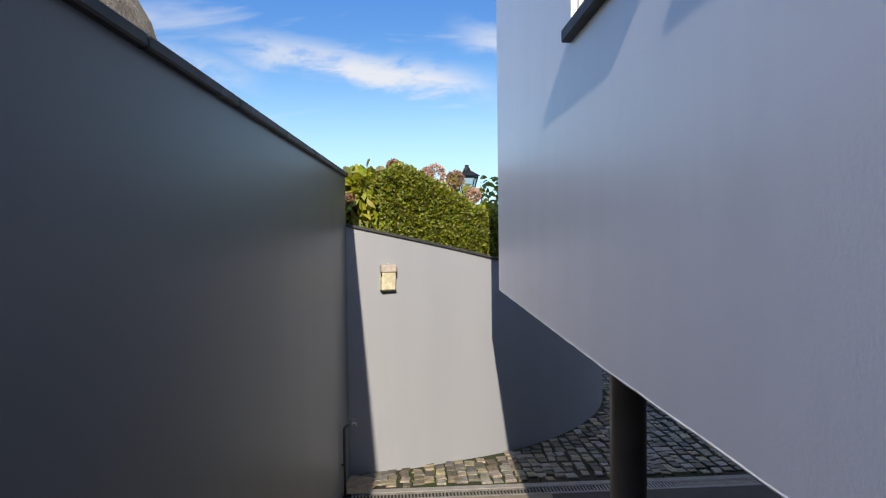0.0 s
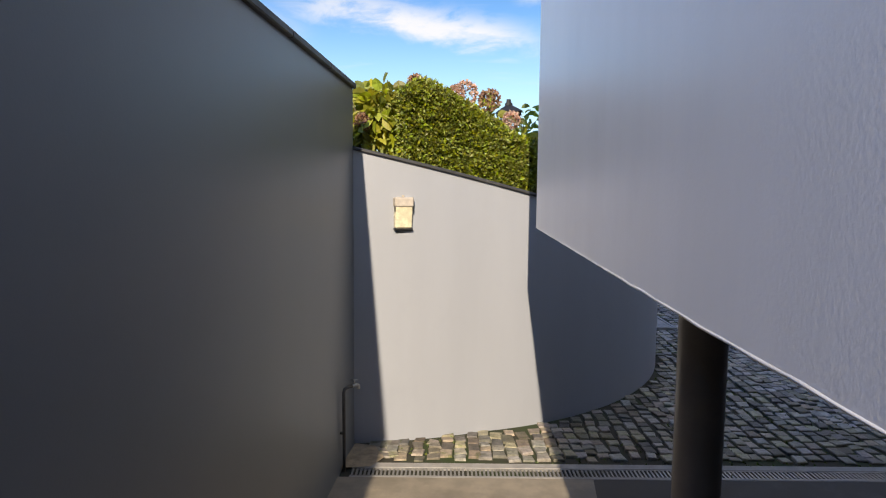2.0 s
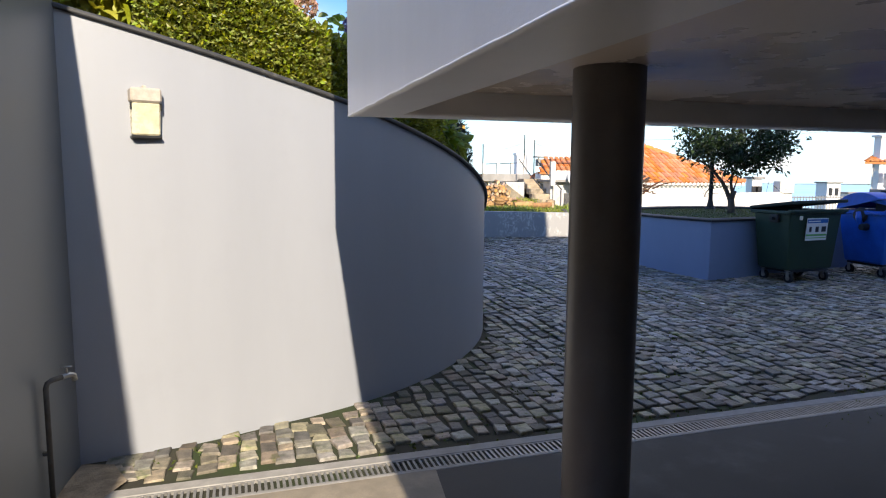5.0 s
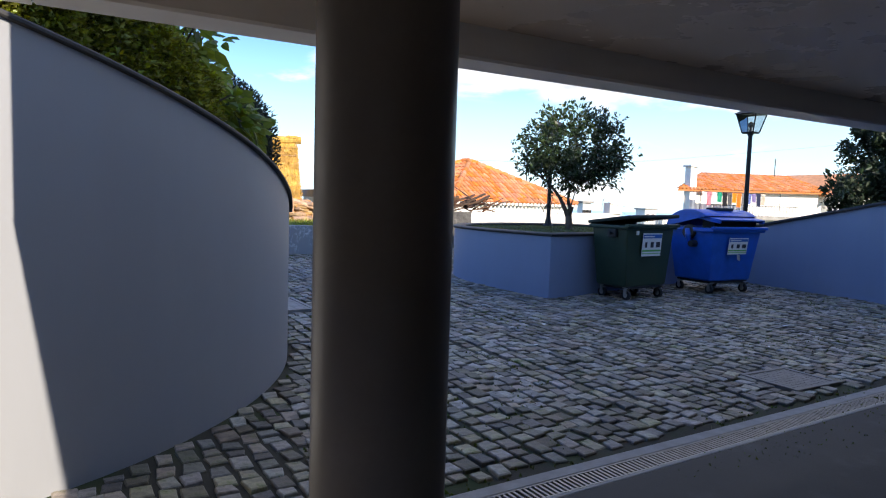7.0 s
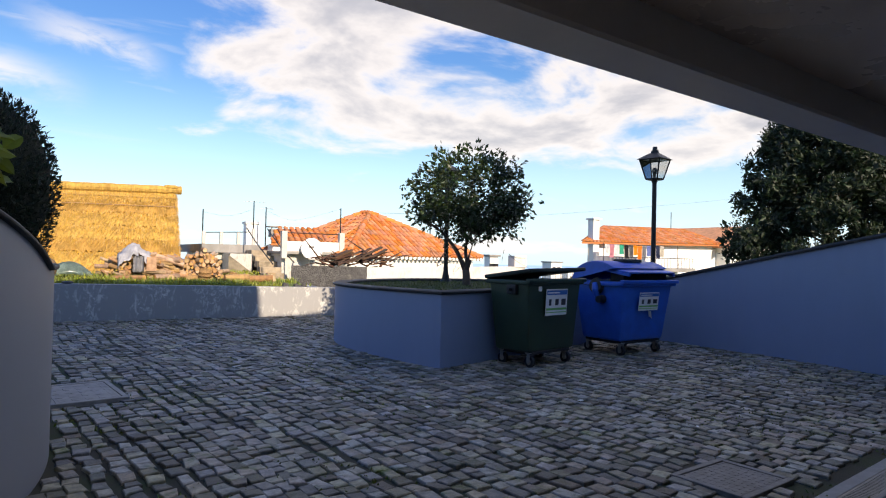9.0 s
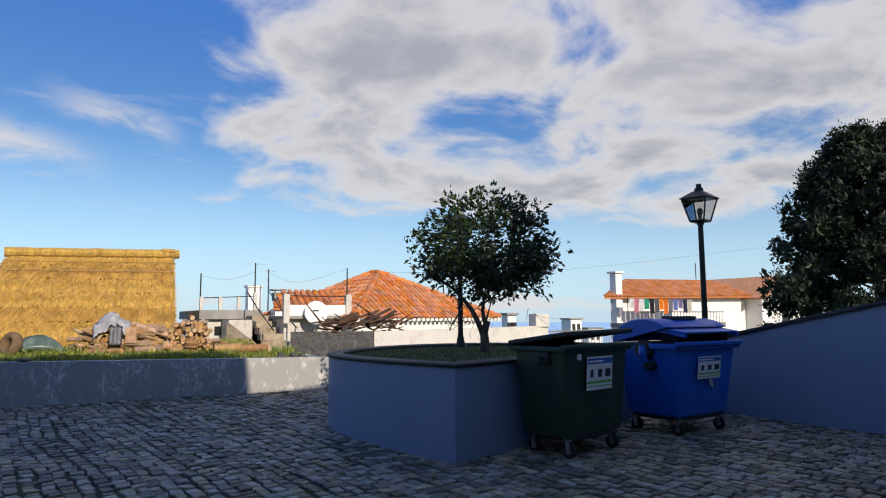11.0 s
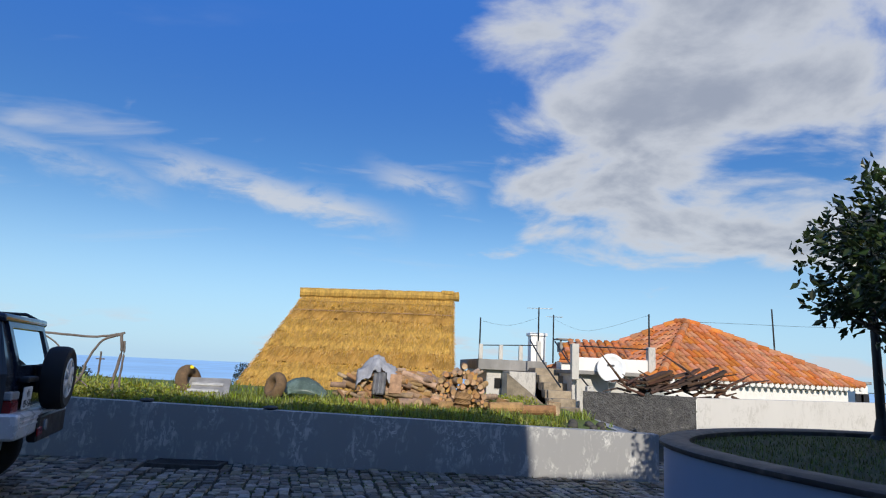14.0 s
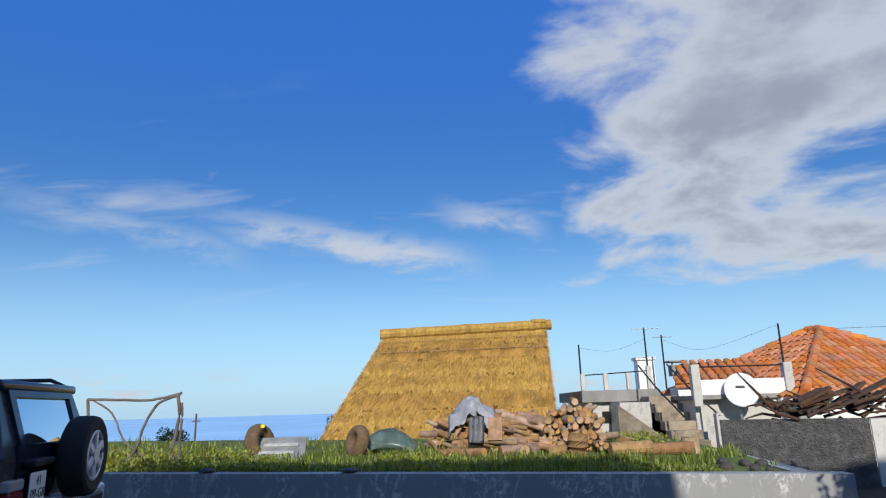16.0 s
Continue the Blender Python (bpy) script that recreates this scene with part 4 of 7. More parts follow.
# ---- camellia tree ----


def branch(bm, rng, p, d, length, r, level, tips):
    pts, rad = [p], [r]
    n = 5
    for i in range(n):
        d = (d + Vector((rng.gauss(0, 0.16), rng.gauss(0, 0.16), rng.gauss(0.03, 0.08)))).normalized()
        p = p + d * length / n
        pts.append(p)
        rad.append(r * (1 - 0.62 * (i + 1) / n))
        if level > 0 and i >= 1:
            for _ in range(2 if i > 1 else 1):
                s = Vector((rng.gauss(0, 1), rng.gauss(0, 1), rng.gauss(0.15, 0.5))).normalized()
                branch(bm, rng, p, (d * 0.55 + s).normalized(), length * rng.uniform(0.5, 0.72), rad[-1] * 0.62, level - 1, tips)
    tips.append((p, d))
    if level == 0:
        tips.extend([(q, d) for q in pts[2:]])
    tube(bm, pts, rad, 7 if level > 1 else 5)


def camellia():
    t = thing("camellia_tree", "small camellia tree with glossy dark leaves in the planter", "tree", (8.40, 14.05, PT - 0.07))
    rng = random.Random(21)
    bm = B()
    tips = []
    tube(bm, [(0, 0, -0.05), (0.01, 0, 0.12), (0.0, 0.02, 0.30)], [0.10, 0.075, 0.068], 10)
    for d, l, r in ((Vector((-0.35, 0.2, 1.0)), 1.12, 0.050), (Vector((0.28, -0.15, 1.0)), 1.20, 0.052), (Vector((0.03, 0.3, 1.0)), 1.1, 0.040)):
        branch(bm, rng, Vector((0.0, 0.02, 0.26)), d.normalized(), l, r, 2, tips)
    bmesh.ops.delete(bm, geom=[v for v in bm.verts if v.co.z > 0.7 and ((v.co.x - 0.05) / 0.98) ** 2 + (v.co.y / 0.95) ** 2 + ((v.co.z - 1.62) / 0.9) ** 2 > 1], context="VERTS")
    part("trunk", bm, BARK, t, "forked grey-brown trunk", True)
    spots = []
    c = Vector((0.05, 0, 1.62))
    for p, d in tips:
        q = p - c
        if (q.x / 1.12) ** 2 + (q.y / 1.1) ** 2 + (q.z / 1.0) ** 2 > 1.05 or q.z < -0.72:
            continue
        for _ in range(9):
            s = Vector((rng.gauss(0, 1), rng.gauss(0, 1), rng.gauss(0, 0.8)))
            spots.append((p + s * 0.075, (s + d).normalized()))
    for k in range(3600):
        d = Vector((rng.gauss(0, 1), rng.gauss(0, 1), rng.gauss(0, 1))).normalized()
        lump = 1 + 0.28 * smooth_noise(d.x * 2.4 + 3, d.y * 2.4, d.z * 2.4)
        rr = rng.uniform(0.45, 1.0) ** 0.6 * lump
        q = Vector((d.x * 1.05, d.y * 1.0, d.z * 0.92)) * rr
        if q.z < -0.55 and rng.random() < 0.7:
            continue
        if smooth_noise(q.x * 3.2, q.y * 3.2, q.z * 3.2 + 5) < -0.06:
            continue
        for _ in range(2):
            spots.append((c + q + Vector((rng.gauss(0, 0.03), rng.gauss(0, 0.03), rng.gauss(0, 0.03))), d))
    for i in range(9):
        a = rng.uniform(0, 6.28)
        e = rng.uniform(-0.3, 1.1)
        d = Vector((math.cos(a) * math.cos(e), math.sin(a) * math.cos(e), math.sin(e)))
        for k in range(14):
            spots.append((c + Vector((d.x * 1.05, d.y * 1.0, d.z * 0.92)) * (0.88 + 0.012 * k) + Vector((rng.gauss(0, 0.05), rng.gauss(0, 0.05), rng.gauss(0, 0.05))), d))
    leaves("crown", spots, DARKLEAF, t, (0.07, 0.115), 0.52, 22, 0.1)


camellia()

# ---- conifer, distant trees ----


def conifer(at, w, h, n, seed, label):
    t = thing("conifer_tree", label, "tree", at)
    rng = random.Random(seed)
    bm = B()
    tube(bm, [(0, 0, 0), (0.1, 0, h * 0.5), (0, 0, h * 0.95)], [0.28, 0.18, 0.04], 8)
    for k in range(60):
        z = rng.uniform(0.15, 0.92) * h
        a = rng.uniform(0, 6.28)
        l = 0.8 * w * (1.05 - z / h) ** 0.6 * rng.uniform(0.6, 0.95)
        tube(bm, [(0, 0, z), (math.cos(a) * l * 0.5, math.sin(a) * l * 0.5, z + 0.25), (math.cos(a) * l, math.sin(a) * l, z + 0.5)], [0.05, 0.03, 0.012], 5)
    part("trunk", bm, BARK, t)
    spots = []
    clumps = []
    for k in range(340):
        z = rng.uniform(0.08, 1.0)
        a = rng.uniform(0, 6.28)
        l = w * (1.04 - z) ** 0.5 * rng.uniform(0.55, 1.0)
        clumps.append((Vector((math.cos(a) * l, math.sin(a) * l, z * h)), rng.uniform(0.28, 0.6)))
    for c, r in clumps:
        for k in range(n):
            d = Vector((rng.gauss(0, 1), rng.gauss(0, 1), rng.gauss(0.3, 1))).normalized()
            spots.append((c + d * r * rng.uniform(0.4, 1.0), (d + Vector((0, 0, 0.5))).normalized()))
    inner = [(c + Vector((rng.gauss(0, 0.3), rng.gauss(0, 0.3), rng.gauss(0, 0.3))) * r, (rng.gauss(0, 1), rng.gauss(0, 1), rng.gauss(0, 1))) for c, r in clumps for k in range(60)]
    inner += [(Vector((q.x * 0.55, q.y * 0.55, q.z)), (rng.gauss(0, 1), rng.gauss(0, 1), rng.gauss(0, 1))) for q, r in clumps for k in range(14)]
    leaves("inner_foliage", inner, CONIFER, t, (0.16, 0.30), 0.6, seed + 1, 0.0)
    leaves("crown", spots, CONIFER, t, (0.07, 0.18), 0.42, seed, 0.0)


conifer((24.2, 16.0, -0.4), 3.9, 7.6, 210, 31, "large dark green conifer behind the ramp wall")
conifer((25.5, 11.0, -0.4), 3.6, 6.6, 160, 34, "dark green conifer close beside a larger one")
for k, (x, y, h, w) in enumerate(((-20.5, 62, 1.5, 2.2), (-11.0, 80, 2.0, 3.0), (26.5, 62, 2.0, 3.2), (40, 70, 2.5, 4.0))):
    t = thing("distant_tree", "dark green tree far down the hillside", "tree", (x, y, sheet_z(x, y)))
    rng = random.Random(50 + k)
    hh = -sheet_z(x, y) + h - 1.4
    bm = B()
    tube(bm, [(0, 0, -0.5), (0, 0, hh * 0.8)], [0.2, 0.1], 6)
    part("trunk", bm, BARK, t)
    spots = []
    for c in range(14):
        q = Vector((rng.uniform(-w, w) * 0.5, rng.uniform(-w, w) * 0.5, hh - rng.uniform(0, 1.4)))
        for _ in range(110):
            d = Vector((rng.gauss(0, 1), rng.gauss(0, 1), rng.gauss(0, 1))).normalized()
            spots.append((q + d * 0.55 * rng.random() ** 0.4, d))
    leaves("crown", spots, CONIFER, t, (0.14, 0.26), 0.6, 60 + k, 0.0)

# ---- waste containers ----


def castor(t, x, y):
    w = sub("wheel", t, "black castor wheel")
    bm = B()
    rod(bm, (x - 0.025, y, 0.08), (x + 0.025, y, 0.08), 0.08, None, 20)
    part("tyre", bm, RUBBER, w)
    bm = B()
    rod(bm, (x - 0.028, y, 0.08), (x + 0.028, y, 0.08), 0.04, None, 14)
    part("hub", bm, STEEL, w, "grey hub")
    bm = B()
    box(bm, (x - 0.04, y - 0.03, 0.07), (x - 0.032, y + 0.03, 0.20), 0.003)
    box(bm, (x + 0.032, y - 0.03, 0.07), (x + 0.04, y + 0.03, 0.20), 0.003)
    box(bm, (x - 0.05, y - 0.05, 0.195), (x + 0.05, y + 0.05, 0.21), 0.003)
    part("fork", bm, STEEL, w)


def tapered(bm, w0, d0, z0, w1, d1, z1, shift=0.0):
    g = box(bm, (-w1 / 2, -d1 / 2, z0), (w1 / 2, d1 / 2, z1), 0.045, None, 3)
    for v in g:
        k = (z1 - v.co.z) / (z1 - z0)
        v.co.x *= 1 + (w0 / w1 - 1) * k
        v.co.y = v.co.y * (1 + (d0 / d1 - 1) * k) + shift * k


def sticker(t, x0, x1, z0, z1, y, slope):
    lab = sub("label", t, "white printed sticker")
    m = Matrix.Translation((0, y, z0)) @ Matrix.Rotation(slope, 4, "X") @ Matrix.Translation((0, 0, -z0))
    h = z1 - z0
    bm = B()
    box(bm, (x0, -0.004, z0), (x1, 0.0, z1), 0, m)
    part("paper", bm, LABEL, lab)
    bm = B()
    box(bm, (x0 + 0.01, -0.007, z1 - h * 0.22), (x1 - 0.01, -0.004, z1 - h * 0.05), 0, m)
    part("blue_band", bm, BLUEINK, lab)
    bm = B()
    box(bm, (x0 + 0.03, -0.0085, z1 - h * 0.165), (x0 + (x1 - x0) * 0.62, -0.007, z1 - h * 0.115), 0, m)
    part("lettering_bar", bm, LABEL, lab)
    for i in range(3):
        bm = B()
        a = x0 + (x1 - x0) * (0.14 + 0.29 * i)
        box(bm, (a, -0.007, z0 + h * 0.38), (a + (x1 - x0) * (0.10 + 0.05 * i), -0.004, z0 + h * 0.62), 0.004, m)
        part("pictogram", bm, DARKINK, lab)
    bm = B()
    box(bm, (x0 + 0.01, -0.007, z0 + h * 0.20), (x1 - 0.01, -0.004, z0 + h * 0.28), 0, m)
    box(bm, (x0 + 0.01, -0.007, z0 + h * 0.10), (x1 - 0.01, -0.004, z0 + h * 0.13), 0, m)
    part("green_band", bm, GREENINK, lab)


def green_bin():
    t = thing("waste_container", "dark green wheeled waste container with its lid ajar", "waste bin", (7.95, 11.53, gz(0, 11.4)), 12.0)
    t.scale = (0.97, 0.97, 0.97)
    bm = B()
    tapered(bm, 1.06, 0.62, 0.22, 1.24, 0.74, 1.20)
    part("body", bm, GREENBIN, t, "", True).data.set_sharp_from_angle(angle=radians(30))
    bm = B()
    box(bm, (-0.66, -0.41, 1.17), (0.66, 0.41, 1.235), 0.02, None, 2)
    box(bm, (-0.68, -0.44, 1.205), (0.68, -0.36, 1.26), 0.016, None, 2)
    part("rim", bm, GREENBIN, t, "thick green rim")
    for sx in (-1, 1):
        bm = B()
        box(bm, (sx * 0.62 - 0.05, -0.17, 1.03), (sx * 0.62 + 0.05, 0.0, 1.17), 0.02, None, 2)
        rod(bm, (sx * 0.62, -0.09, 1.10), (sx * 0.74, -0.09, 1.10), 0.025, None, 12)
        part("lifting_trunnion", bm, BLACKPLASTIC, t)
    bm = B()
    m = Matrix.Translation((0, 0.40, 1.25)) @ Matrix.Rotation(radians(-7.5), 4, "X") @ Matrix.Rotation(radians(-1.0), 4, "Y")
    g = box(bm, (-0.665, -0.84, 0.0), (0.665, 0.03, 0.055), 0.02, None, 2)
    for v in g:
        v.co.z += 0.035 * (1 - (v.co.x / 0.66) ** 2) * (1 if v.co.z > 0.03 else 0)
    bmesh.ops.transform(bm, matrix=m, verts=bm.verts)
    part("lid", bm, DARKLID, t, "dark green lid standing ajar", True).data.set_sharp_from_angle(angle=radians(35))
    bm = B()
    rod(bm, (-0.6, 0.42, 1.25), (0.6, 0.42, 1.25), 0.02, None, 10)
    part("hinge", bm, BLACKPLASTIC, t)
    bm = B()
    box(bm, (-0.46, -0.30, 0.18), (0.46, 0.30, 0.225), 0.01)
    part("base_frame", bm, BLACKPLASTIC, t)
    for x in (-0.42, 0.42):
        for y in (-0.25, 0.25):
            castor(t, x, y)
    sticker(t, -0.25, 0.25, 0.73, 1.11, -0.372, radians(3.5))
    bm = B()
    box(bm, (-0.40, -0.378, 1.08), (-0.33, -0.368, 1.15), 0.01)
    part("small_plate", bm, LABEL, t)


def blue_bin():
    t = thing("recycling_container", "blue wheeled recycling container with a domed lid", "waste bin", (10.06, 11.84, gz(0, 11.6)), 4.0)
    t.scale = (0.97, 0.97, 0.93)
    bm = B()
    tapered(bm, 1.08, 0.80, 0.24, 1.30, 1.02, 1.20)
    part("body", bm, BLUEBIN, t, "", True).data.set_sharp_from_angle(angle=radians(30))
    bm = B()
    box(bm, (-0.70, -0.56, 1.17), (0.70, 0.54, 1.25), 0.022, None, 2)
    box(bm, (-0.72, -0.60, 1.22), (0.72, -0.52, 1.28), 0.016, None, 2)
    part("rim", bm, BLUEBIN, t, "thick blue rim")
    # domed lid: half barrel lying along the width
    bm = B()
    nseg = 22
    rings = []
    for x in (-0.68, -0.66, 0.66, 0.68):
        k = 0.965 if abs(x) > 0.67 else 1.0
        rings.append([bm.verts.new((x, 0.02 - 0.53 * k * math.cos(a), 1.25 + 0.345 * k * math.sin(a))) for a in [math.pi * i / nseg for i in range(5, nseg + 1)]])
    for a, b in zip(rings, rings[1:]):
        for i in range(len(a) - 1):
            bm.faces.new((a[i], b[i], b[i + 1], a[i + 1]))
    bm.faces.new(rings[0])
    bm.faces.new(rings[-1][::-1])
    bmesh.ops.recalc_face_normals(bm, faces=bm.faces)
    part("lid", bm, BLUEBIN, t, "domed blue lid", True).data.set_sharp_from_angle(angle=radians(40))
    bm = B()
    m = Matrix.Translation((0, -0.36, 1.425)) @ Matrix.Rotation(radians(9), 4, "X")
    box(bm, (-0.60, -0.25, 0.0), (0.60, 0.26, 0.03), 0.012, m, 2)
    for x in (-0.60, 0.55):
        box(bm, (x, -0.25, -0.05), (x + 0.05, 0.22, 0.0), 0.01, m)
    part("flap", bm, BLUEBIN, t, "blue filling flap left ajar")
    bm = B()
    box(bm, (-0.56, -0.46, 1.24), (0.56, -0.20, 1.40), 0.0)
    part("opening", bm, VOID, t)
    bm = B()
    box(bm, (-0.24, -0.20, 1.575), (0.24, 0.02, 1.63), 0.015, None, 2)
    part("handle_bar", bm, BLACKPLASTIC, t, "black grip on the lid")
    for sx in (-1, 1):
        bm = B()
        bmesh.ops.create_cone(bm, cap_ends=True, segments=24, radius1=0.15, radius2=0.12, depth=0.05, matrix=Matrix.Translation((sx * 0.685, 0.0, 1.16)) @ Matrix.Rotation(radians(90) * sx, 4, "Y"))
        rod(bm, (sx * 0.64, -0.12, 0.94), (sx * 0.76, -0.12, 0.94), 0.07, 0.06, 18)
        part("trunnion", bm, BLACKPLASTIC, t, "black lifting trunnion")
    for sx in (-1, 1):
        bm = B()
        tube(bm, [(sx * 0.70, 0.0, 1.22), (sx * 0.715, -0.02, 1.1), (sx * 0.70, -0.05, 0.95)], [0.05, 0.06, 0.035], 8)
        part("lid_arm", bm, BLUEBIN, t)
    bm = B()
    box(bm, (-0.50, -0.38, 0.19), (0.50, 0.38, 0.245), 0.012)
    part("base_frame", bm, BLACKPLASTIC, t)
    for x in (-0.45, 0.45):
        for y in (-0.34, 0.34):
            castor(t, x, y)
    sticker(t, -0.25, 0.25, 0.76, 1.07, -0.512, radians(6.5))
    bm = B()
    vs = [bm.verts.new(v) for v in ((0.02, -0.503, 0.76), (0.10, -0.503, 0.74), (0.13, -0.495, 0.62), (0.05, -0.495, 0.66))]
    bm.faces.new(vs)
    bmesh.ops.solidify(bm, geom=bm.faces[:], thickness=0.002)
    part("torn_paper", bm, LABEL, t, "torn scrap of white paper")


green_bin()
blue_bin()

# ---- covers in the paving ----


def cover(name, label, c, w, d, rz, rows, mat):
    z = gz(*c) + 0.016
    t = thing(name, label, "manhole cover", (c[0], c[1], z - 0.03), rz)
    bm = B()
    for lo, hi in (((-w / 2 - 0.05, -d / 2 - 0.05), (w / 2 + 0.05, -d / 2)), ((-w / 2 - 0.05, d / 2), (w / 2 + 0.05, d / 2 + 0.05)), ((-w / 2 - 0.05, -d / 2), (-w / 2, d / 2)), ((w / 2, -d / 2), (w / 2 + 0.05, d / 2))):
        box(bm, (*lo, -0.02), (*hi, 0.034), 0.004)
    part("frame", bm, mat, t, "worn flush frame")
    bm = B()
    box(bm, (-w / 2 + 0.006, -d / 2 + 0.006, -0.02), (w / 2 - 0.006, d / 2 - 0.006, 0.028), 0.003)
    for i in range(rows):
        for j in range(rows):
            a, b = -w / 2 + w * (i + 0.3) / rows, -d / 2 + d * (j + 0.3) / rows
            box(bm, (a, b, 0.028), (a + w / rows * 0.45, b + d / rows * 0.45, 0.0302), 0)
    part("lid", bm, mat, t, "studded lid")


cover("manhole_cover", "square cast-iron manhole cover among the cobbles", (6.28, 7.24), 0.58, 0.48, 6, 9, IRONCOVER)
cover("manhole_cover", "pale rectangular manhole cover by the curved wall", (2.27, 11.85), 0.58, 0.92, 8, 5, PALECOVER)


def wall_grate():
    c = (1.28, far_wall_y(1.28) - 0.26)
    t = thing("gully_grate", "rusty rectangular gully grate at the foot of the wall", "grate", (c[0], c[1], gz(*c) + 0.01), -3)
    bm = B()
    for lo, hi in (((-0.45, -0.22), (0.45, -0.18)), ((-0.45, 0.18), (0.45, 0.22)), ((-0.45, -0.18), (-0.41, 0.18)), ((0.41, -0.18), (0.45, 0.18))):
        box(bm, (*lo, -0.03), (*hi, 0.025), 0.003)
    part("frame", bm, MANHOLE, t)
    for i in range(22):
        x = -0.40 + i * 0.0375
        bm = B()
        box(bm, (x, -0.18, -0.01), (x + 0.016, 0.18, 0.02), 0)
        part("bar", bm, MANHOLE, t)


wall_grate()

# ---- parked off-road car ----


def car():
    h = 194.0
    t = thing("off_road_car", "dark blue and grey off-road car parked before the low wall", "car", (0.30, 15.95, gz(0, 15.9)), h)
    W2 = 0.87
    # lower body: side profile extruded over the width, wheel arches cut by the outline
    prof = [(0.10, 0.60), (0.05, 0.72), (0.05, 1.18), (4.0, 1.14), (4.05, 0.72), (3.95, 0.55)]
    arch = lambda cx: [(cx + 0.50 * math.cos(a), 0.48 + 0.50 * math.sin(a)) for a in [math.radians(q) for q in range(0, 181, 18)]]
    prof += [(3.72, 0.54)] + [p for p in arch(3.2) if p[1] > 0.54] + [(2.68, 0.54), (1.35, 0.54)] + [p for p in arch(0.64) if p[1] > 0.54] + [(0.12, 0.56)]
    bm = B()
    a = [bm.verts.new((x, -W2, z)) for x, z in prof]
    b = [bm.verts.new((x, W2, z)) for x, z in prof]
    n = len(prof)
    for i in range(n):
        bm.faces.new((a[i], a[(i + 1) % n], b[(i + 1) % n], b[i]))
    bmesh.ops.triangle_fill(bm, use_beauty=True, edges=[e for e in bm.edges if all(v.co.y < 0 for v in e.verts)])
    bmesh.ops.triangle_fill(bm, use_beauty=True, edges=[e for e in bm.edges if all(v.co.y > 0 for v in e.verts)])
    bmesh.ops.recalc_face_normals(bm, faces=bm.faces)
    part("lower_body", bm, CARGREY, t, "grey lower body")
    # cabin frame: pillars, roof, rails round real window openings
    zb, zt, inset_y = 1.17, 1.66, 0.15

    def side(y, x, z, off=0.0):
        k = (z - zb) / (zt - zb)
        return (x, (W2 - inset_y * k + off) * y, z)

    def plate(bm, q, y, thick=0.03):
        vs = [side(y, x, z) for x, z in q]
        wi = [side(y, x, z, -thick) for x, z in q]
        va = [bm.verts.new(v) for v in vs]
        vb = [bm.verts.new(v) for v in wi]
        m = len(q)
        bm.faces.new(va)
        bm.faces.new(vb[::-1])
        for i in range(m):
            bm.faces.new((va[i], vb[i], vb[(i + 1) % m], va[(i + 1) % m]))

    bm = B()
    for y in (-1, 1):
        plate(bm, [(0.08, zb), (0.24, zb), (0.26, zt - 0.06), (0.20, zt - 0.06)], y)
        plate(bm, [(1.32, zb + 0.10), (1.42, zb + 0.10), (1.40, zt - 0.06), (1.33, zt - 0.06)], y)
        plate(bm, [(2.42, zb + 0.10), (2.62, zb + 0.10), (2.28, zt - 0.06), (2.20, zt - 0.06)], y)
        plate(bm, [(0.20, zt - 0.06), (2.28, zt - 0.06), (2.2, zt), (0.24, zt)], y)
        plate(bm, [(0.24, zb), (2.62, zb), (2.62, zb + 0.10), (0.24, zb + 0.10)], y)
    bmesh.ops.recalc_face_normals(bm, faces=bm.faces)
    part("cabin_pillars", bm, CARGREY, t, "grey cabin sides")
    bm = B()
    box(bm, (0.17, -0.73, zt - 0.03), (2.25, 0.73, zt + 0.05), 0.038, None, 4)
    part("roof", bm, CARBODY, t, "dark blue roof", True).data.set_sharp_from_angle(angle=radians(40))
    for y in (-1, 1):
        rail = sub("roof_rail", t, "dark roof rail")
        bm = B()
        tube(bm, [(0.24, y * 0.63, zt + 0.04), (0.36, y * 0.63, zt + 0.10), (2.0, y * 0.63, zt + 0.10), (2.1, y * 0.63, zt + 0.05)], 0.018, 8)
        part("bar", bm, BLACKPLASTIC, rail)
        for x in (0.75, 1.5):
            bm = B()
            box(bm, (x, y * 0.63 - 0.015, zt + 0.03), (x + 0.08, y * 0.63 + 0.015, zt + 0.10), 0.005)
            part("foot", bm, BLACKPLASTIC, rail)
    for y in (-1, 1):
        for q in ([(0.245, zb + 0.105), (1.31, zb + 0.105), (1.32, zt - 0.062), (0.265, zt - 0.062)], [(1.43, zb + 0.11), (2.41, zb + 0.11), (2.2, zt - 0.07), (1.41, zt - 0.07)]):
            bm = B()
            bm.faces.new([bm.verts.new(side(y, x, z, -0.012)) for x, z in q])
            part("side_window", bm, CARGLASS, t, "tinted side window")
    # rear: tailgate with window
    rear = sub("tailgate", t, "dark tailgate with a window")
    rx = lambda z: 0.05 + 0.16 * max(0.0, (z - zb)) / (zt - zb)

    def rplate(bm, y0, y1, z0, z1, out=0.0, thick=0.04):
        vs = []
        for y, z in ((y0, z0), (y1, z0), (y1, z1), (y0, z1)):
            vs.append((rx(z) - out, y, z))
        va = [bm.verts.new(v) for v in vs]
        vb = [bm.verts.new((x + thick, y, z)) for x, y, z in vs]
        bm.faces.new(va)
        bm.faces.new(vb[::-1])
        for i in range(4):
            bm.faces.new((va[i], vb[i], vb[(i + 1) % 4], va[(i + 1) % 4]))

    bm = B()
    rplate(bm, -0.66, 0.66, 0.78, zb + 0.08, 0.03)
    rplate(bm, -0.62, -0.53, zb + 0.08, zt - 0.02, 0.03)
    rplate(bm, 0.53, 0.62, zb + 0.08, zt - 0.02, 0.03)
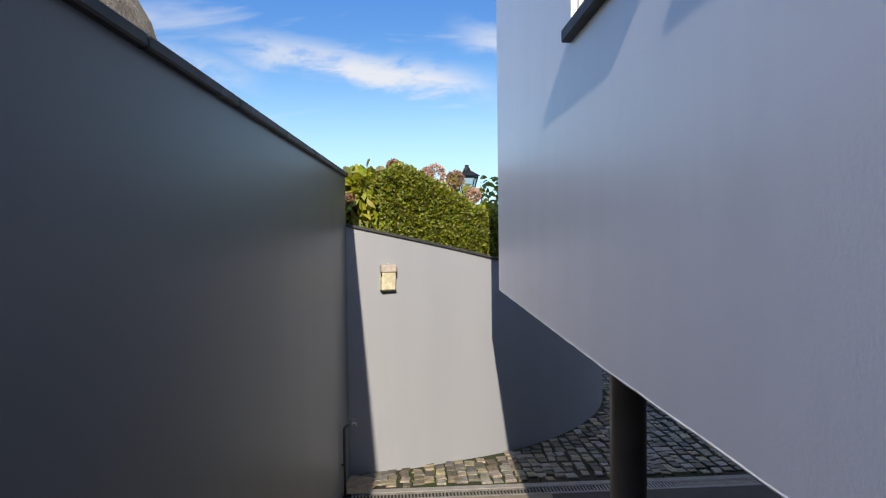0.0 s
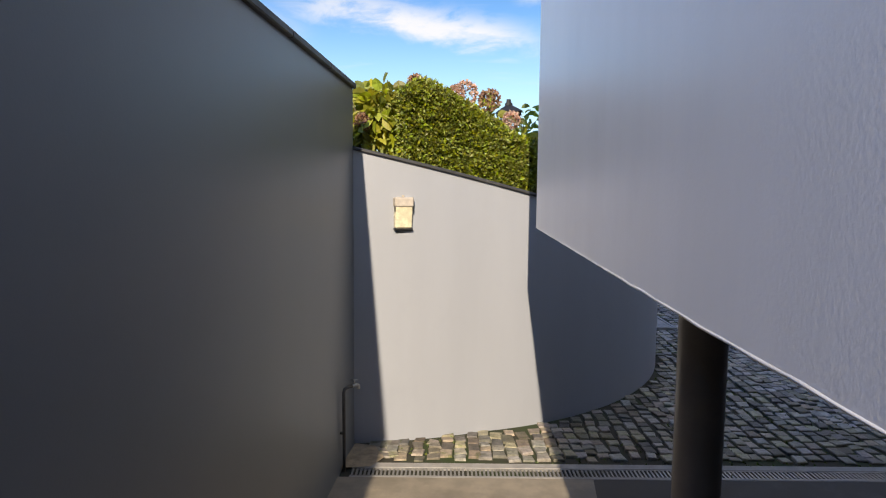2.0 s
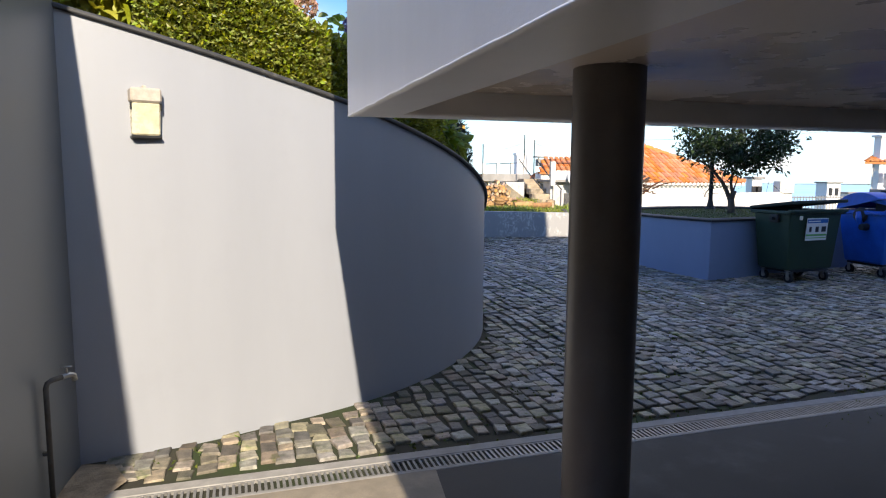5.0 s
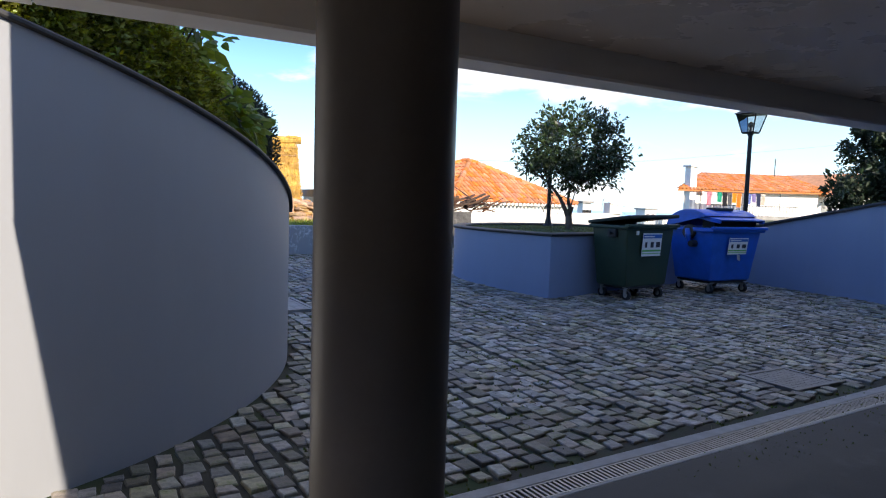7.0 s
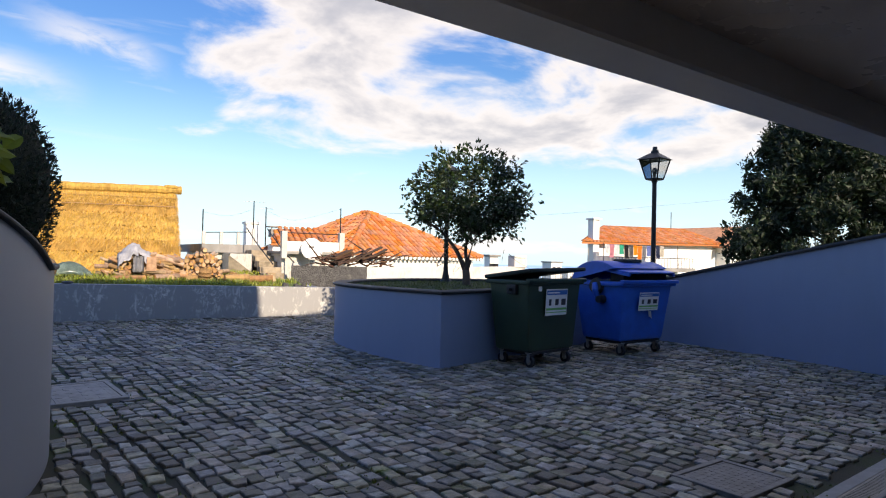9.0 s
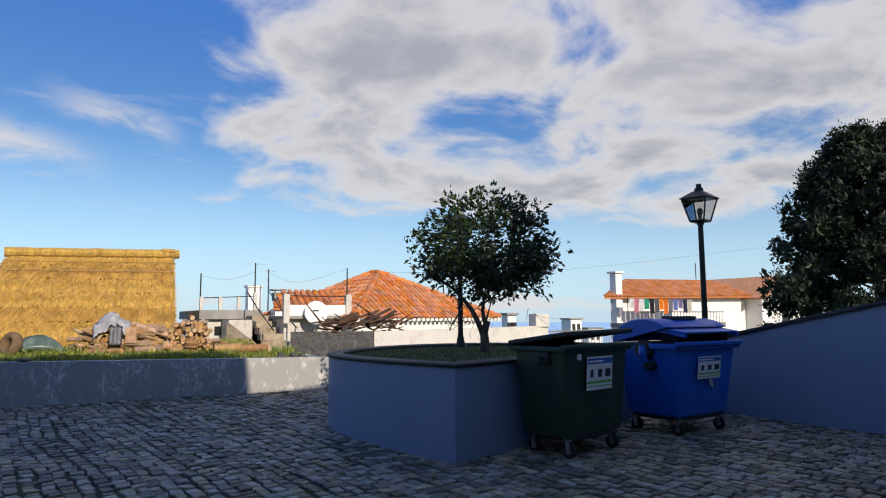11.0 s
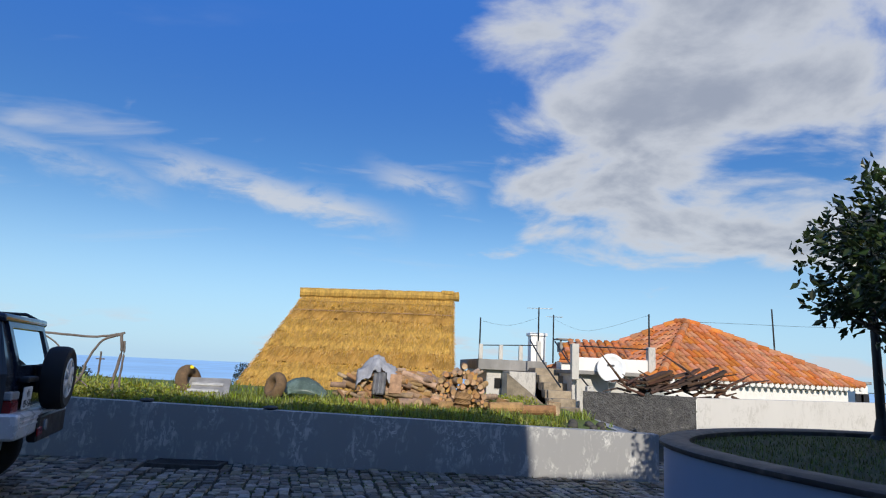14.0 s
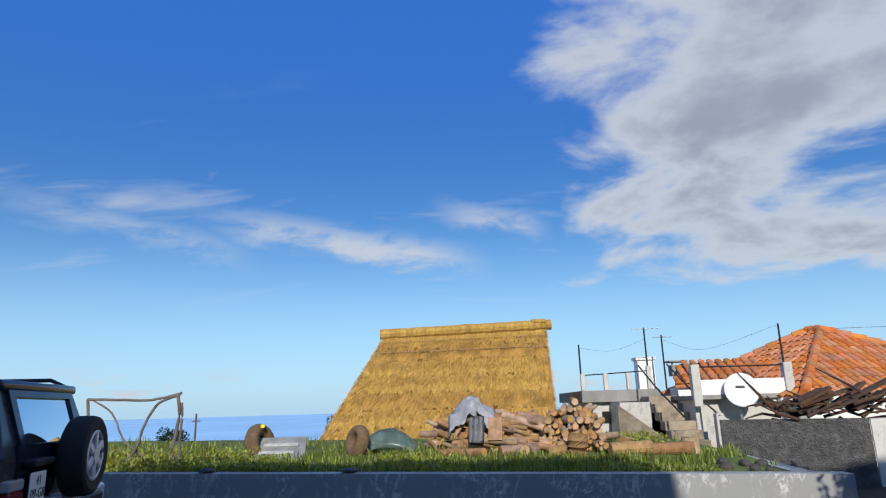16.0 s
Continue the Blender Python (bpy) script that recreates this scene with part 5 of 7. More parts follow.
    rplate(bm, -0.53, 0.53, zt - 0.07, zt - 0.02, 0.03)
    bmesh.ops.recalc_face_normals(bm, faces=bm.faces)
    part("panel", bm, CARBODY, rear)
    bm = B()
    bm.faces.new([bm.verts.new(v) for v in ((rx(zb + 0.08) - 0.01, -0.53, zb + 0.08), (rx(zb + 0.08) - 0.01, 0.53, zb + 0.08), (rx(zt - 0.07) - 0.01, 0.53, zt - 0.07), (rx(zt - 0.07) - 0.01, -0.53, zt - 0.07))])
    part("rear_window", bm, CARGLASS, rear, "rear window")
    for y in (-1, 1):
        bm = B()
        q = [(rx(zb), y * 0.86, zb), (rx(zb), y * 0.62, zb), (rx(zt - 0.03), y * 0.60, zt - 0.03), (rx(zt - 0.03), y * 0.72, zt - 0.03)]
        va = [bm.verts.new(v) for v in q]
        vb = [bm.verts.new((u + 0.05, v, w)) for u, v, w in q]
        bm.faces.new(va)
        bm.faces.new(vb[::-1])
        for i in range(4):
            bm.faces.new((va[i], vb[i], vb[(i + 1) % 4], va[(i + 1) % 4]))
        bmesh.ops.recalc_face_normals(bm, faces=bm.faces)
        part("rear_pillar", bm, CARGREY, t)
    # bumper, lamps, plate
    bm = B()
    box(bm, (-0.10, -0.92, 0.62), (0.20, 0.92, 0.85), 0.05, None, 3)
    for z in (0.805, 0.765, 0.725):
        box(bm, (-0.108, -0.86, z), (-0.098, 0.86, z + 0.014), 0.002)
    part("bumper", bm, CARSILVER, t, "silver ribbed bumper", True).data.set_sharp_from_angle(angle=radians(35))
    bm = B()
    box(bm, (-0.125, -0.78, 0.54), (-0.03, 0.30, 0.79), 0.02)
    part("bumper_skirt", bm, BLACKPLASTIC, t)
    bm = B()
    rod(bm, (-0.14, 0.10, 0.69), (-0.12, 0.10, 0.69), 0.055, None, 20)
    part("reflector", bm, CLEARLENS, t, "round pale reflector")
    bm = B()
    box(bm, (-0.132, 0.18, 0.60), (-0.118, 0.34, 0.68), 0.006)
    part("fog_lamp", bm, REDLENS, t)
    for y in (-0.86, 0.64):
        lamp = sub("tail_lamp", t, "tail lamp cluster")
        bm = B()
        box(bm, (-0.012, y, 0.84), (0.09, y + 0.22, 0.95), 0.012)
        part("red_lens", bm, REDLENS, lamp)
        bm = B()
        box(bm, (-0.012, y, 0.955), (0.09, y + 0.22, 1.03), 0.012)
        part("clear_lens", bm, CLEARLENS, lamp)
    pl = sub("number_plate", t, "white two-line number plate")
    bm = B()
    box(bm, (-0.035, 0.33, 0.86), (-0.022, 0.60, 1.06), 0.006)
    part("plate", bm, LABEL, pl)
    for txt, z in (("41", 0.97), ("09·GR", 0.88)):
        cu = bpy.data.curves.new("characters", "FONT")
        cu.body, cu.size, cu.align_x, cu.extrude = txt.replace("·", "-"), 0.095, "CENTER", 0.001
        tmp = new("tmp", cu)
        me = bpy.data.meshes.new_from_object(tmp)
        bpy.data.objects.remove(tmp)
        me.transform(Matrix.Translation((-0.0375, 0.465, z)) @ Matrix.Rotation(radians(-90), 4, "Z") @ Matrix.Rotation(radians(90), 4, "X"))
        me.materials.append(DARKINK)
        ob = new("characters", me)
        ob.parent = pl
    bm = B()
    box(bm, (-0.06, 0.26, 1.10), (0.03, 0.60, 1.15), 0.012)
    part("handle_trim", bm, BLACKPLASTIC, t)
    # spare wheel
    sp = sub("spare_wheel", t, "spare wheel on the tailgate")
    c = Vector((-0.15, -0.06, 1.13))
    bm = B()
    pr = [(0.19, -0.09), (0.27, -0.105), (0.298, -0.09), (0.312, -0.05), (0.312, 0.05), (0.298, 0.09), (0.27, 0.105), (0.19, 0.09)]
    N = 40
    rg = [[bm.verts.new(c + Vector((u, r * math.cos(k * 2 * math.pi / N), r * math.sin(k * 2 * math.pi / N)))) for r, u in pr] for k in range(N)]
    for k in range(N):
        for i in range(len(pr)):
            bm.faces.new((rg[k][i], rg[(k + 1) % N][i], rg[(k + 1) % N][(i + 1) % len(pr)], rg[k][(i + 1) % len(pr)]))
    bmesh.ops.recalc_face_normals(bm, faces=bm.faces)
    part("tyre", bm, RUBBER, sp, "", True).data.set_sharp_from_angle(angle=radians(35))
    bm = B()
    rod(bm, c + Vector((-0.03, 0, 0)), c + Vector((0.08, 0, 0)), 0.19, None, 32)
    for k in range(6):
        an = k * math.pi / 3
        m = Matrix.Translation(c + Vector((-0.075, 0, 0))) @ Matrix.Rotation(an, 4, "X")
        box(bm, (-0.025, -0.032, 0.05), (0.04, 0.032, 0.19), 0.012, m)
    rod(bm, c + Vector((-0.105, 0, 0)), c + Vector((-0.03, 0, 0)), 0.065, None, 20)
    tube(bm, [c + Vector((-0.085, 0.185 * math.cos(k * math.pi / 16), 0.185 * math.sin(k * math.pi / 16))) for k in range(33)], 0.014, 6)
    part("rim", bm, CARSILVER, sp, "silver alloy rim")
    bm = B()
    box(bm, (-0.08, -0.18, 0.98), (0.03, 0.06, 1.26), 0.02)
    part("carrier", bm, BLACKPLASTIC, sp)
    # wheels and flares
    for x in (0.64, 3.2):
        for y in (-1, 1):
            w = sub("wheel", t, "road wheel")
            cc = Vector((x, y * 0.75, 0.40))
            bm = B()
            N = 36
            rg = [[bm.verts.new(cc + Vector((1.28 * r * math.cos(k * 2 * math.pi / N), u, 1.28 * r * math.sin(k * 2 * math.pi / N)))) for r, u in pr] for k in range(N)]
            for k in range(N):
                for i in range(len(pr)):
                    bm.faces.new((rg[k][i], rg[(k + 1) % N][i], rg[(k + 1) % N][(i + 1) % len(pr)], rg[k][(i + 1) % len(pr)]))
            bmesh.ops.recalc_face_normals(bm, faces=bm.faces)
            part("tyre", bm, RUBBER, w, "", True)
            bm = B()
            rod(bm, cc + Vector((0, -0.08, 0)), cc + Vector((0, 0.08, 0)), 0.215, None, 28)
            part("rim", bm, CARSILVER, w)
            bm = B()
            path = [(x + 0.56 * math.cos(math.radians(q)), y * 0.855, 0.50 + 0.56 * math.sin(math.radians(q))) for q in range(-5, 186, 10)]
            tube(bm, path, 0.07, 8)
            part("fender_flare", bm, CARSILVER, t, "silver wheel-arch flare", True)
    bm = B()
    for y in (-0.38, 0.38):
        box(bm, (1.25, y - 0.22, 0.75), (1.40, y + 0.22, 1.34), 0.05, None, 2)
        box(bm, (1.27, y - 0.11, 1.36), (1.37, y + 0.11, 1.54), 0.04, None, 2)
    box(bm, (0.50, -0.6, 0.75), (0.62, 0.6, 1.28), 0.05, None, 2)
    for y in (-0.35, 0.35):
        box(bm, (0.51, y - 0.11, 1.29), (0.60, y + 0.11, 1.44), 0.03, None, 2)
    part("seats", bm, SEATCLOTH, t, "grey cloth seats")
    bm = B()
    vs = [bm.verts.new(v) for v in ((2.62, -0.74, 1.22), (2.62, 0.74, 1.22), (2.25, 0.63, 1.62), (2.25, -0.63, 1.62))]
    bm.faces.new(vs)
    part("windscreen", bm, CARGLASS, t, "windscreen")
    bm = B()
    box(bm, (2.62, -0.76, 1.05), (3.98, 0.76, 1.20), 0.04, None, 2)
    part("bonnet", bm, CARBODY, t)


car()

# ---- things on the lawn ----


def vine_frame():
    t = thing("vine_frame", "rough frame of bent grey branches on the lawn", "trellis", (-0.17, 18.95, lawn_z(-0.17, 18.95) - 0.05))
    mat = TWIG
    for pts, r in (([(0, 0, 0), (-0.03, 0, 0.35), (0.03, 0, 0.7), (0, 0, 1.0)], 0.026), ([(0.09, 0.05, 0), (0.05, 0.02, 0.3), (0.07, 0, 0.62), (0.05, 0, 0.9)], 0.018),
                   ([(0.04, 0, 1.02), (-0.35, 0.02, 0.95), (-0.75, 0.05, 0.96), (-1.25, 0.1, 0.98)], 0.020), ([(0.02, 0, 1.0), (-0.25, 0, 0.9), (-0.42, 0, 0.62), (-0.50, 0, 0.35), (-0.72, 0.05, 0.12)], 0.020),
                   ([(-1.2, 0.1, 0.98), (-0.9, 0.08, 0.8), (-0.68, 0.05, 0.45), (-0.42, 0.05, 0.25), (-0.25, 0.05, 0.0)], 0.014), ([(-1.22, 0.1, 0), (-1.2, 0.1, 0.5), (-1.25, 0.1, 0.98)], 0.022)):
        bm = B()
        q = spline(pts, 5)
        r *= 0.85
        tube(bm, [p + Vector((0.012 * smooth_noise(p.z * 7, p.x * 7), 0, 0.012 * smooth_noise(p.x * 9, 1))) for p in q], r, 7)
        part("branch", bm, mat, t)


vine_frame()


def torus(bm, c, R, r, axis, N=36, n=12, squash=1.25):
    q = Vector(axis).to_track_quat("Z", "Y")
    rg = []
    for k in range(N):
        a = 2 * math.pi * k / N
        ring = []
        for i in range(n):
            b = 2 * math.pi * i / n
            v = Vector(((R + r * math.cos(b)) * math.cos(a), (R + r * math.cos(b)) * math.sin(a), r * squash * math.sin(b)))
            ring.append(bm.verts.new(Vector(c) + q @ v))
        rg.append(ring)
    for k in range(N):
        for i in range(n):
            bm.faces.new((rg[k][i], rg[(k + 1) % N][i], rg[(k + 1) % N][(i + 1) % n], rg[k][(i + 1) % n]))


RUSTY = material("dusty_rubber", (0.15, 0.095, 0.05), 0.9, var=0.3, size=9, bump=0.5)
SHEETM = material("weathered_sheet", (0.30, 0.29, 0.27), 0.45, 0.2, var=0.25, size=6)
GREYRIB = material("chalky_rib", (0.46, 0.45, 0.42), 0.7, var=0.25, size=9, bump=0.3)
TARP = material("grey_tarpaulin", (0.34, 0.34, 0.36), 0.6, var=0.25, size=5, bump=0.5, depth=0.02)
TARPG = material("green_glass_sheet", (0.20, 0.28, 0.24), 0.25, var=0.4, size=5, bump=0.3, spec=0.6)
YELLOW = material("yellow_paint", (0.75, 0.62, 0.02), 0.6)
z1 = lawn_z(0.4, 20.4)
bm = B()
torus(bm, (0, 0, 0.22), 0.20, 0.085, (0.93, -0.30, 0.22))
t = tagged(link("old_tyre", bm, RUSTY, None, "", True), "brown dusty old tyre leaning on scrap", "tyre")
t.location = (0.42, 20.45, z1)
bm = B()
rod(bm, (0.06, -0.10, 0.46), (0.065, -0.11, 0.468), 0.032, None, 10)
part("yellow_dot", bm, YELLOW, t, "yellow painted spot")
t = thing("scrap_panel", "tilted weathered metal panel lying by a tyre", "scrap", (0.78, 20.2, lawn_z(0.78, 20.2) - 0.02), 8)
m = Matrix.Rotation(radians(38), 4, "X")
bm = B()
box(bm, (-0.40, -0.02, 0.0), (0.36, 0.48, 0.05), 0.012, m)
part("panel", bm, SHEETM, t)
bm = B()
box(bm, (-0.30, 0.10, 0.05), (0.20, 0.16, 0.07), 0.006, m)
box(bm, (-0.25, 0.26, 0.05), (0.25, 0.32, 0.07), 0.006, m)
part("rib", bm, GREYRIB, t, "pale ribs")
z1 = lawn_z(1.75, 20.7)
bm = B()
torus(bm, (0, 0, 0.20), 0.17, 0.08, (-0.75, -0.6, 0.25))
t = tagged(link("old_tyre", bm, RUSTY, None, "", True), "worn grey-brown tyre standing in the grass", "tyre")
t.location = (1.82, 20.7, z1)
bm = B()
N = 14
g = [[bm.verts.new((-0.1 + 0.95 * i / N, 0.15 + 0.5 * j / N, (0.40 * max(0.0, 1 - ((i / N - 0.42) / 0.58) ** 2) * max(0.0, 1 - ((j / N - 0.5) / 0.6) ** 2)) + 0.03 * smooth_noise(i * 0.8, j * 0.8) - 0.03)) for j in range(N + 1)] for i in range(N + 1)]
for i in range(N):
    for j in range(N):
        bm.faces.new((g[i][j], g[i + 1][j], g[i + 1][j + 1], g[i][j + 1]))
bmesh.ops.solidify(bm, geom=bm.faces[:], thickness=0.01)
t = tagged(link("plastic_cover", bm, TARPG, None, "", True), "crumpled grey-green plastic cover over scrap", "cover")
t.location = (1.95, 20.65, z1)


def log(name, a, b, r, label, group="firewood pile", flat=0.0):
    a, b = Vector(a), Vector(b)
    t = thing(name, label, "log", a, 0, group)
    d = b - a
    bm = B()
    pts = [d * k / 4 + Vector((0.02 * smooth_noise(k * 0.9, r * 90), 0.02 * smooth_noise(k, r * 70), 0)) for k in range(5)]
    tube(bm, pts, [r * (1 + 0.06 * smooth_noise(k * 1.7, a.x * 9)) for k in range(5)], 12)
    part("bark", bm, LOGBARK, t)
    for p, s in ((pts[0], -1), (pts[-1], 1)):
        bm = B()
        u = d.normalized() * s
        rod(bm, p, p + u * 0.006, r * 0.93, r * 0.9, 12)
        part("cut_end", bm, CUTWOOD, t, "pale sawn end")
    return t


rng = random.Random(77)
HEAP = [(2.85, 0.0), (2.98, 0.22), (3.35, 0.58), (3.58, 0.66), (3.95, 0.50), (4.40, 0.52), (4.80, 0.60), (5.18, 0.78), (5.38, 0.70), (5.52, 0.36), (5.64, 0.0)]


def heap_top(x):
    """Height of the firewood over the lawn along the heap."""
    for (a, za), (b, zb) in zip(HEAP, HEAP[1:]):
        if a <= x <= b:
            return za + (zb - za) * (x - a) / (b - a)
    return 0.0


# the stacked end: logs lie one on another with their sawn ends to the yard
row = 0
while 0.05 + row * 0.084 < 0.80:
    z = 0.05 + row * 0.084
    x = 4.38 + rng.uniform(0.0, 0.09)
    while x < 5.6:
        r = rng.uniform(0.028, 0.062)
        if z < heap_top(x) - 0.03:
            yy = 20.78 + 0.30 * z + rng.uniform(-0.14, 0.14)
            l = rng.uniform(0.40, 0.62)
            g = lawn_z(x, yy)
            log("log", (x, yy, g + z + rng.gauss(0, 0.014)), (x + l * rng.gauss(0.25, 0.30), yy + l * 0.9, g + z + l * rng.gauss(0.06, 0.09)), r, "split brown firewood log stacked in the pile")
        x += r * 1.75 + rng.uniform(0.0, 0.035)
    row += 1
# the middle: longer limbs thrown across one another
for k in range(46):
    x = rng.uniform(3.75, 4.55)
    top = heap_top(x)
    z = rng.uniform(0.05, max(0.1, top - 0.04))
    yy = 20.72 + 0.30 * z + rng.uniform(-0.10, 0.22)
    l = rng.uniform(0.45, 0.85)
    yaw, pit = rng.gauss(1.15, 0.28), rng.gauss(-0.20, 0.16)
    g = lawn_z(x, yy)
    a = Vector((x - 0.4 * l, yy, g + z + 0.12))
    b = a + Vector((math.sin(yaw) * math.cos(pit), math.cos(yaw) * math.cos(pit) * rng.choice((1, -0.4)), math.sin(pit))) * l
    b.z = max(b.z, lawn_z(b.x, b.y) + 0.05)
    log("log", a, b, rng.uniform(0.036, 0.062), "long brown firewood limb lying across the pile")
# the low end: short splits leaning together
for k in range(44):
    x = rng.uniform(2.98, 3.85)
    top = heap_top(x)
    z = rng.uniform(0.04, max(0.08, top - 0.10))
    yy = 20.72 + 0.3 * z + rng.uniform(-0.10, 0.20)
    l = rng.uniform(0.28, 0.52)
    yaw, pit = rng.uniform(-1.6, 1.6), rng.gauss(0.35, 0.35)
    g = lawn_z(x, yy)
    a = Vector((x, yy, g + z))
    b = a + Vector((math.sin(yaw) * math.cos(pit), math.cos(yaw) * math.cos(pit) * 0.6, abs(math.sin(pit)) * 0.5)) * l
    log("log", a, b, rng.uniform(0.026, 0.05), "split brown firewood leaning in the pile")
for x, y, r, l, ang in ((3.05, 20.45, 0.06, 0.45, 1.0), (3.40, 20.45, 0.07, 0.4, 2.2), (3.95, 20.45, 0.085, 0.6, 1.2), (4.30, 20.42, 0.085, 0.45, 0.2), (5.55, 20.5, 0.10, 0.6, 1.45), (6.15, 20.6, 0.09, 0.6, 1.75), (4.70, 20.4, 0.075, 0.4, 0.9)):
    z = lawn_z(x, y) + r * 0.75
    log("log", (x, y, z), (x + math.sin(ang) * l, y + math.cos(ang) * l, z + 0.02), r, "loose brown log lying in front of the pile")
for x, y, r, h in ((5.05, 20.4, 0.15, 0.28), (5.85, 20.9, 0.12, 0.2), (6.7, 20.6, 0.13, 0.22)):
    z = lawn_z(x, y)
    log("tree_stump", (x, y, z - 0.03), (x + 0.02, y, z + h), r, "short upright tree stump on the lawn", "stumps")


def tarp():
    bm = B()
    N = 20
    g = []
    for i in range(N + 1):
        row = []
        for j in range(N + 1):
            u, v = i / N, j / N
            x = 3.20 + 0.72 * u
            y = 20.60 + 0.62 * v
            z = lawn_z(x, y) + heap_top(x) + 0.05 + 0.13 * max(0.0, 1 - abs(u - 0.45) * 2.6) - 0.75 * max(0.0, 0.30 - v) + 0.12 * smooth_noise(u * 5, v * 5) + 0.06 * smooth_noise(u * 13, v * 13)
            row.append(bm.verts.new((x, y, z)))
        g.append(row)
    for i in range(N):
        for j in range(N):
            if smooth_noise(i * 0.31, j * 0.31 + 9) < -0.42:
                continue
            bm.faces.new((g[i][j], g[i + 1][j], g[i + 1][j + 1], g[i][j + 1]))
    bmesh.ops.delete(bm, geom=[v for v in bm.verts if not v.link_faces], context="VERTS")
    bmesh.ops.solidify(bm, geom=bm.faces[:], thickness=0.008)
    tagged(link("tarpaulin", bm, TARP, None, "", True), "crumpled grey tarpaulin thrown over the firewood", "tarpaulin")
    t = thing("plywood_board", "brown plywood board leaning on the firewood", "board", (3.88, 20.50, lawn_z(3.9, 20.5) + 0.22), -12)
    bm = B()
    box(bm, (-0.10, 0, 0.0), (0.11, 0.02, 0.34), 0.003, Matrix.Rotation(radians(-18), 4, "X"))
    part("board", bm, LOGBARK, t)
    t = thing("grey_sheet", "hanging dark grey cloth on the firewood", "cloth", (3.62, 20.46, lawn_z(3.6, 20.5) + 0.14), -8)
    bm = B()
    g = [[bm.verts.new((-0.13 + 0.24 * i / 8, 0.05 * math.sin(i * 1.3) + 0.14 * j / 8, 0.05 + 0.38 * j / 8)) for j in range(9)] for i in range(9)]
    for i in range(8):
        for j in range(8):
            bm.faces.new((g[i][j], g[i + 1][j], g[i + 1][j + 1], g[i][j + 1]))
    bmesh.ops.solidify(bm, geom=bm.faces[:], thickness=0.006)
    part("cloth", bm, TARP, t, "", True)


tarp()
rng = random.Random(5)
for k in range(7):
    x, y = rng.uniform(6.6, 7.2), rng.uniform(18.6, 19.6)
    bm = B()
    bmesh.ops.create_icosphere(bm, subdivisions=2, radius=rng.uniform(0.04, 0.085))
    for v in bm.verts:
        v.co *= 1 + 0.3 * smooth_noise(v.co.x * 12 + k, v.co.y * 12, v.co.z * 12)
        v.co.z *= 0.75
    t = tagged(link("stone", bm, CONCRETE), "grey rough stone on the corner of the lawn", "stone", "loose stones")
    t.location = (x, y, lawn_z(x, y) + 0.03)
for x in (0.55, 2.2):
    bm = B()
    bmesh.ops.create_icosphere(bm, subdivisions=2, radius=0.10)
    for v in bm.verts:
        v.co.z *= 0.3
        v.co.x *= 1 + 0.3 * smooth_noise(v.co.x * 9, v.co.y * 9, x)
    t = tagged(link("stone", bm, MANHOLE), "flat dark stone lying on top of the wall", "stone", "loose stones")
    t.location = (x, far_wall_y(x) + 0.10, top_far(x, 0) + 0.025)

# grass tufts: thick along the wall and round the heaps
rng = random.Random(9)
V, Fc = [], []
for k in range(30000):
    x = rng.uniform(-9, 7.3)
    dy = 0.22 + abs(rng.gauss(0, 1.0)) * 1.7
    y = far_wall_y(x) + dy
    if y > 24.5:
        continue
    dens = smooth_noise(x * 1.1, y * 1.1)
    if dens < -0.25 or (x > 5.4 and dens < 0.05):
        continue
    hgt = rng.uniform(0.05, 0.15) * (1.2 + dens) * (0.9 if x < -0.3 else 0.8) * (1.6 if (5.2 < x < 6.4 and y > 21.2) else 1.0)
    a = rng.uniform(0, 6.28)
    lean = rng.uniform(0.1, 0.7) * hgt
    w = rng.uniform(0.006, 0.014)
    z = lawn_z(x, y) - 0.01
    ca, sa = math.cos(a), math.sin(a)
    i = len(V)
    V += [(x - sa * w, y + ca * w, z), (x + sa * w, y - ca * w, z), (x + ca * lean * 0.4 + sa * w * 0.7, y + sa * lean * 0.4 - ca * w * 0.7, z + hgt * 0.6), (x + ca * lean * 0.4 - sa * w * 0.7, y + sa * lean * 0.4 + ca * w * 0.7, z + hgt * 0.6), (x + ca * lean, y + sa * lean, z + hgt)]
    Fc += [(i, i + 1, i + 2, i + 3), (i + 3, i + 2, i + 4)]
grass = raw("grass", V, Fc, GRASS)
tagged(grass, "long rough grass and weeds on the lawn", "grass", "", "stuff")
# broad weeds along the wall foot of the lawn
rng = random.Random(19)
spots = []
for k in range(22000):
    x = rng.uniform(-7, 7.0)
    y = far_wall_y(x) + 0.25 + abs(rng.gauss(0, 0.9))
    d = smooth_noise(x * 0.9 + 7, y * 0.9)
    if x > 5.0 and rng.random() < 0.4:
        x, y = rng.uniform(5.0, 6.6), rng.uniform(21.2, 22.6)
    elif d < (-0.1 if x < 1.0 else 0.15):
        continue
    spots.append(((x, y, lawn_z(x, y) + rng.uniform(0.0, 0.12) * (1.6 if x < 0.6 or y > 21 else 0.8)), (rng.gauss(0, 0.4), rng.gauss(0, 0.4), 0.8)))
WEED = leaf_material("weed_leaf", (0.27, 0.285, 0.035), 0.5, 0.5, 0.35)
tagged(leaves("weeds", spots, WEED, None, (0.035, 0.08), 0.5, 23, -0.1), "yellow-green broad-leaved weeds on the lawn", "weeds", "", "stuff")
rng = random.Random(10)
V, Fc = [], []
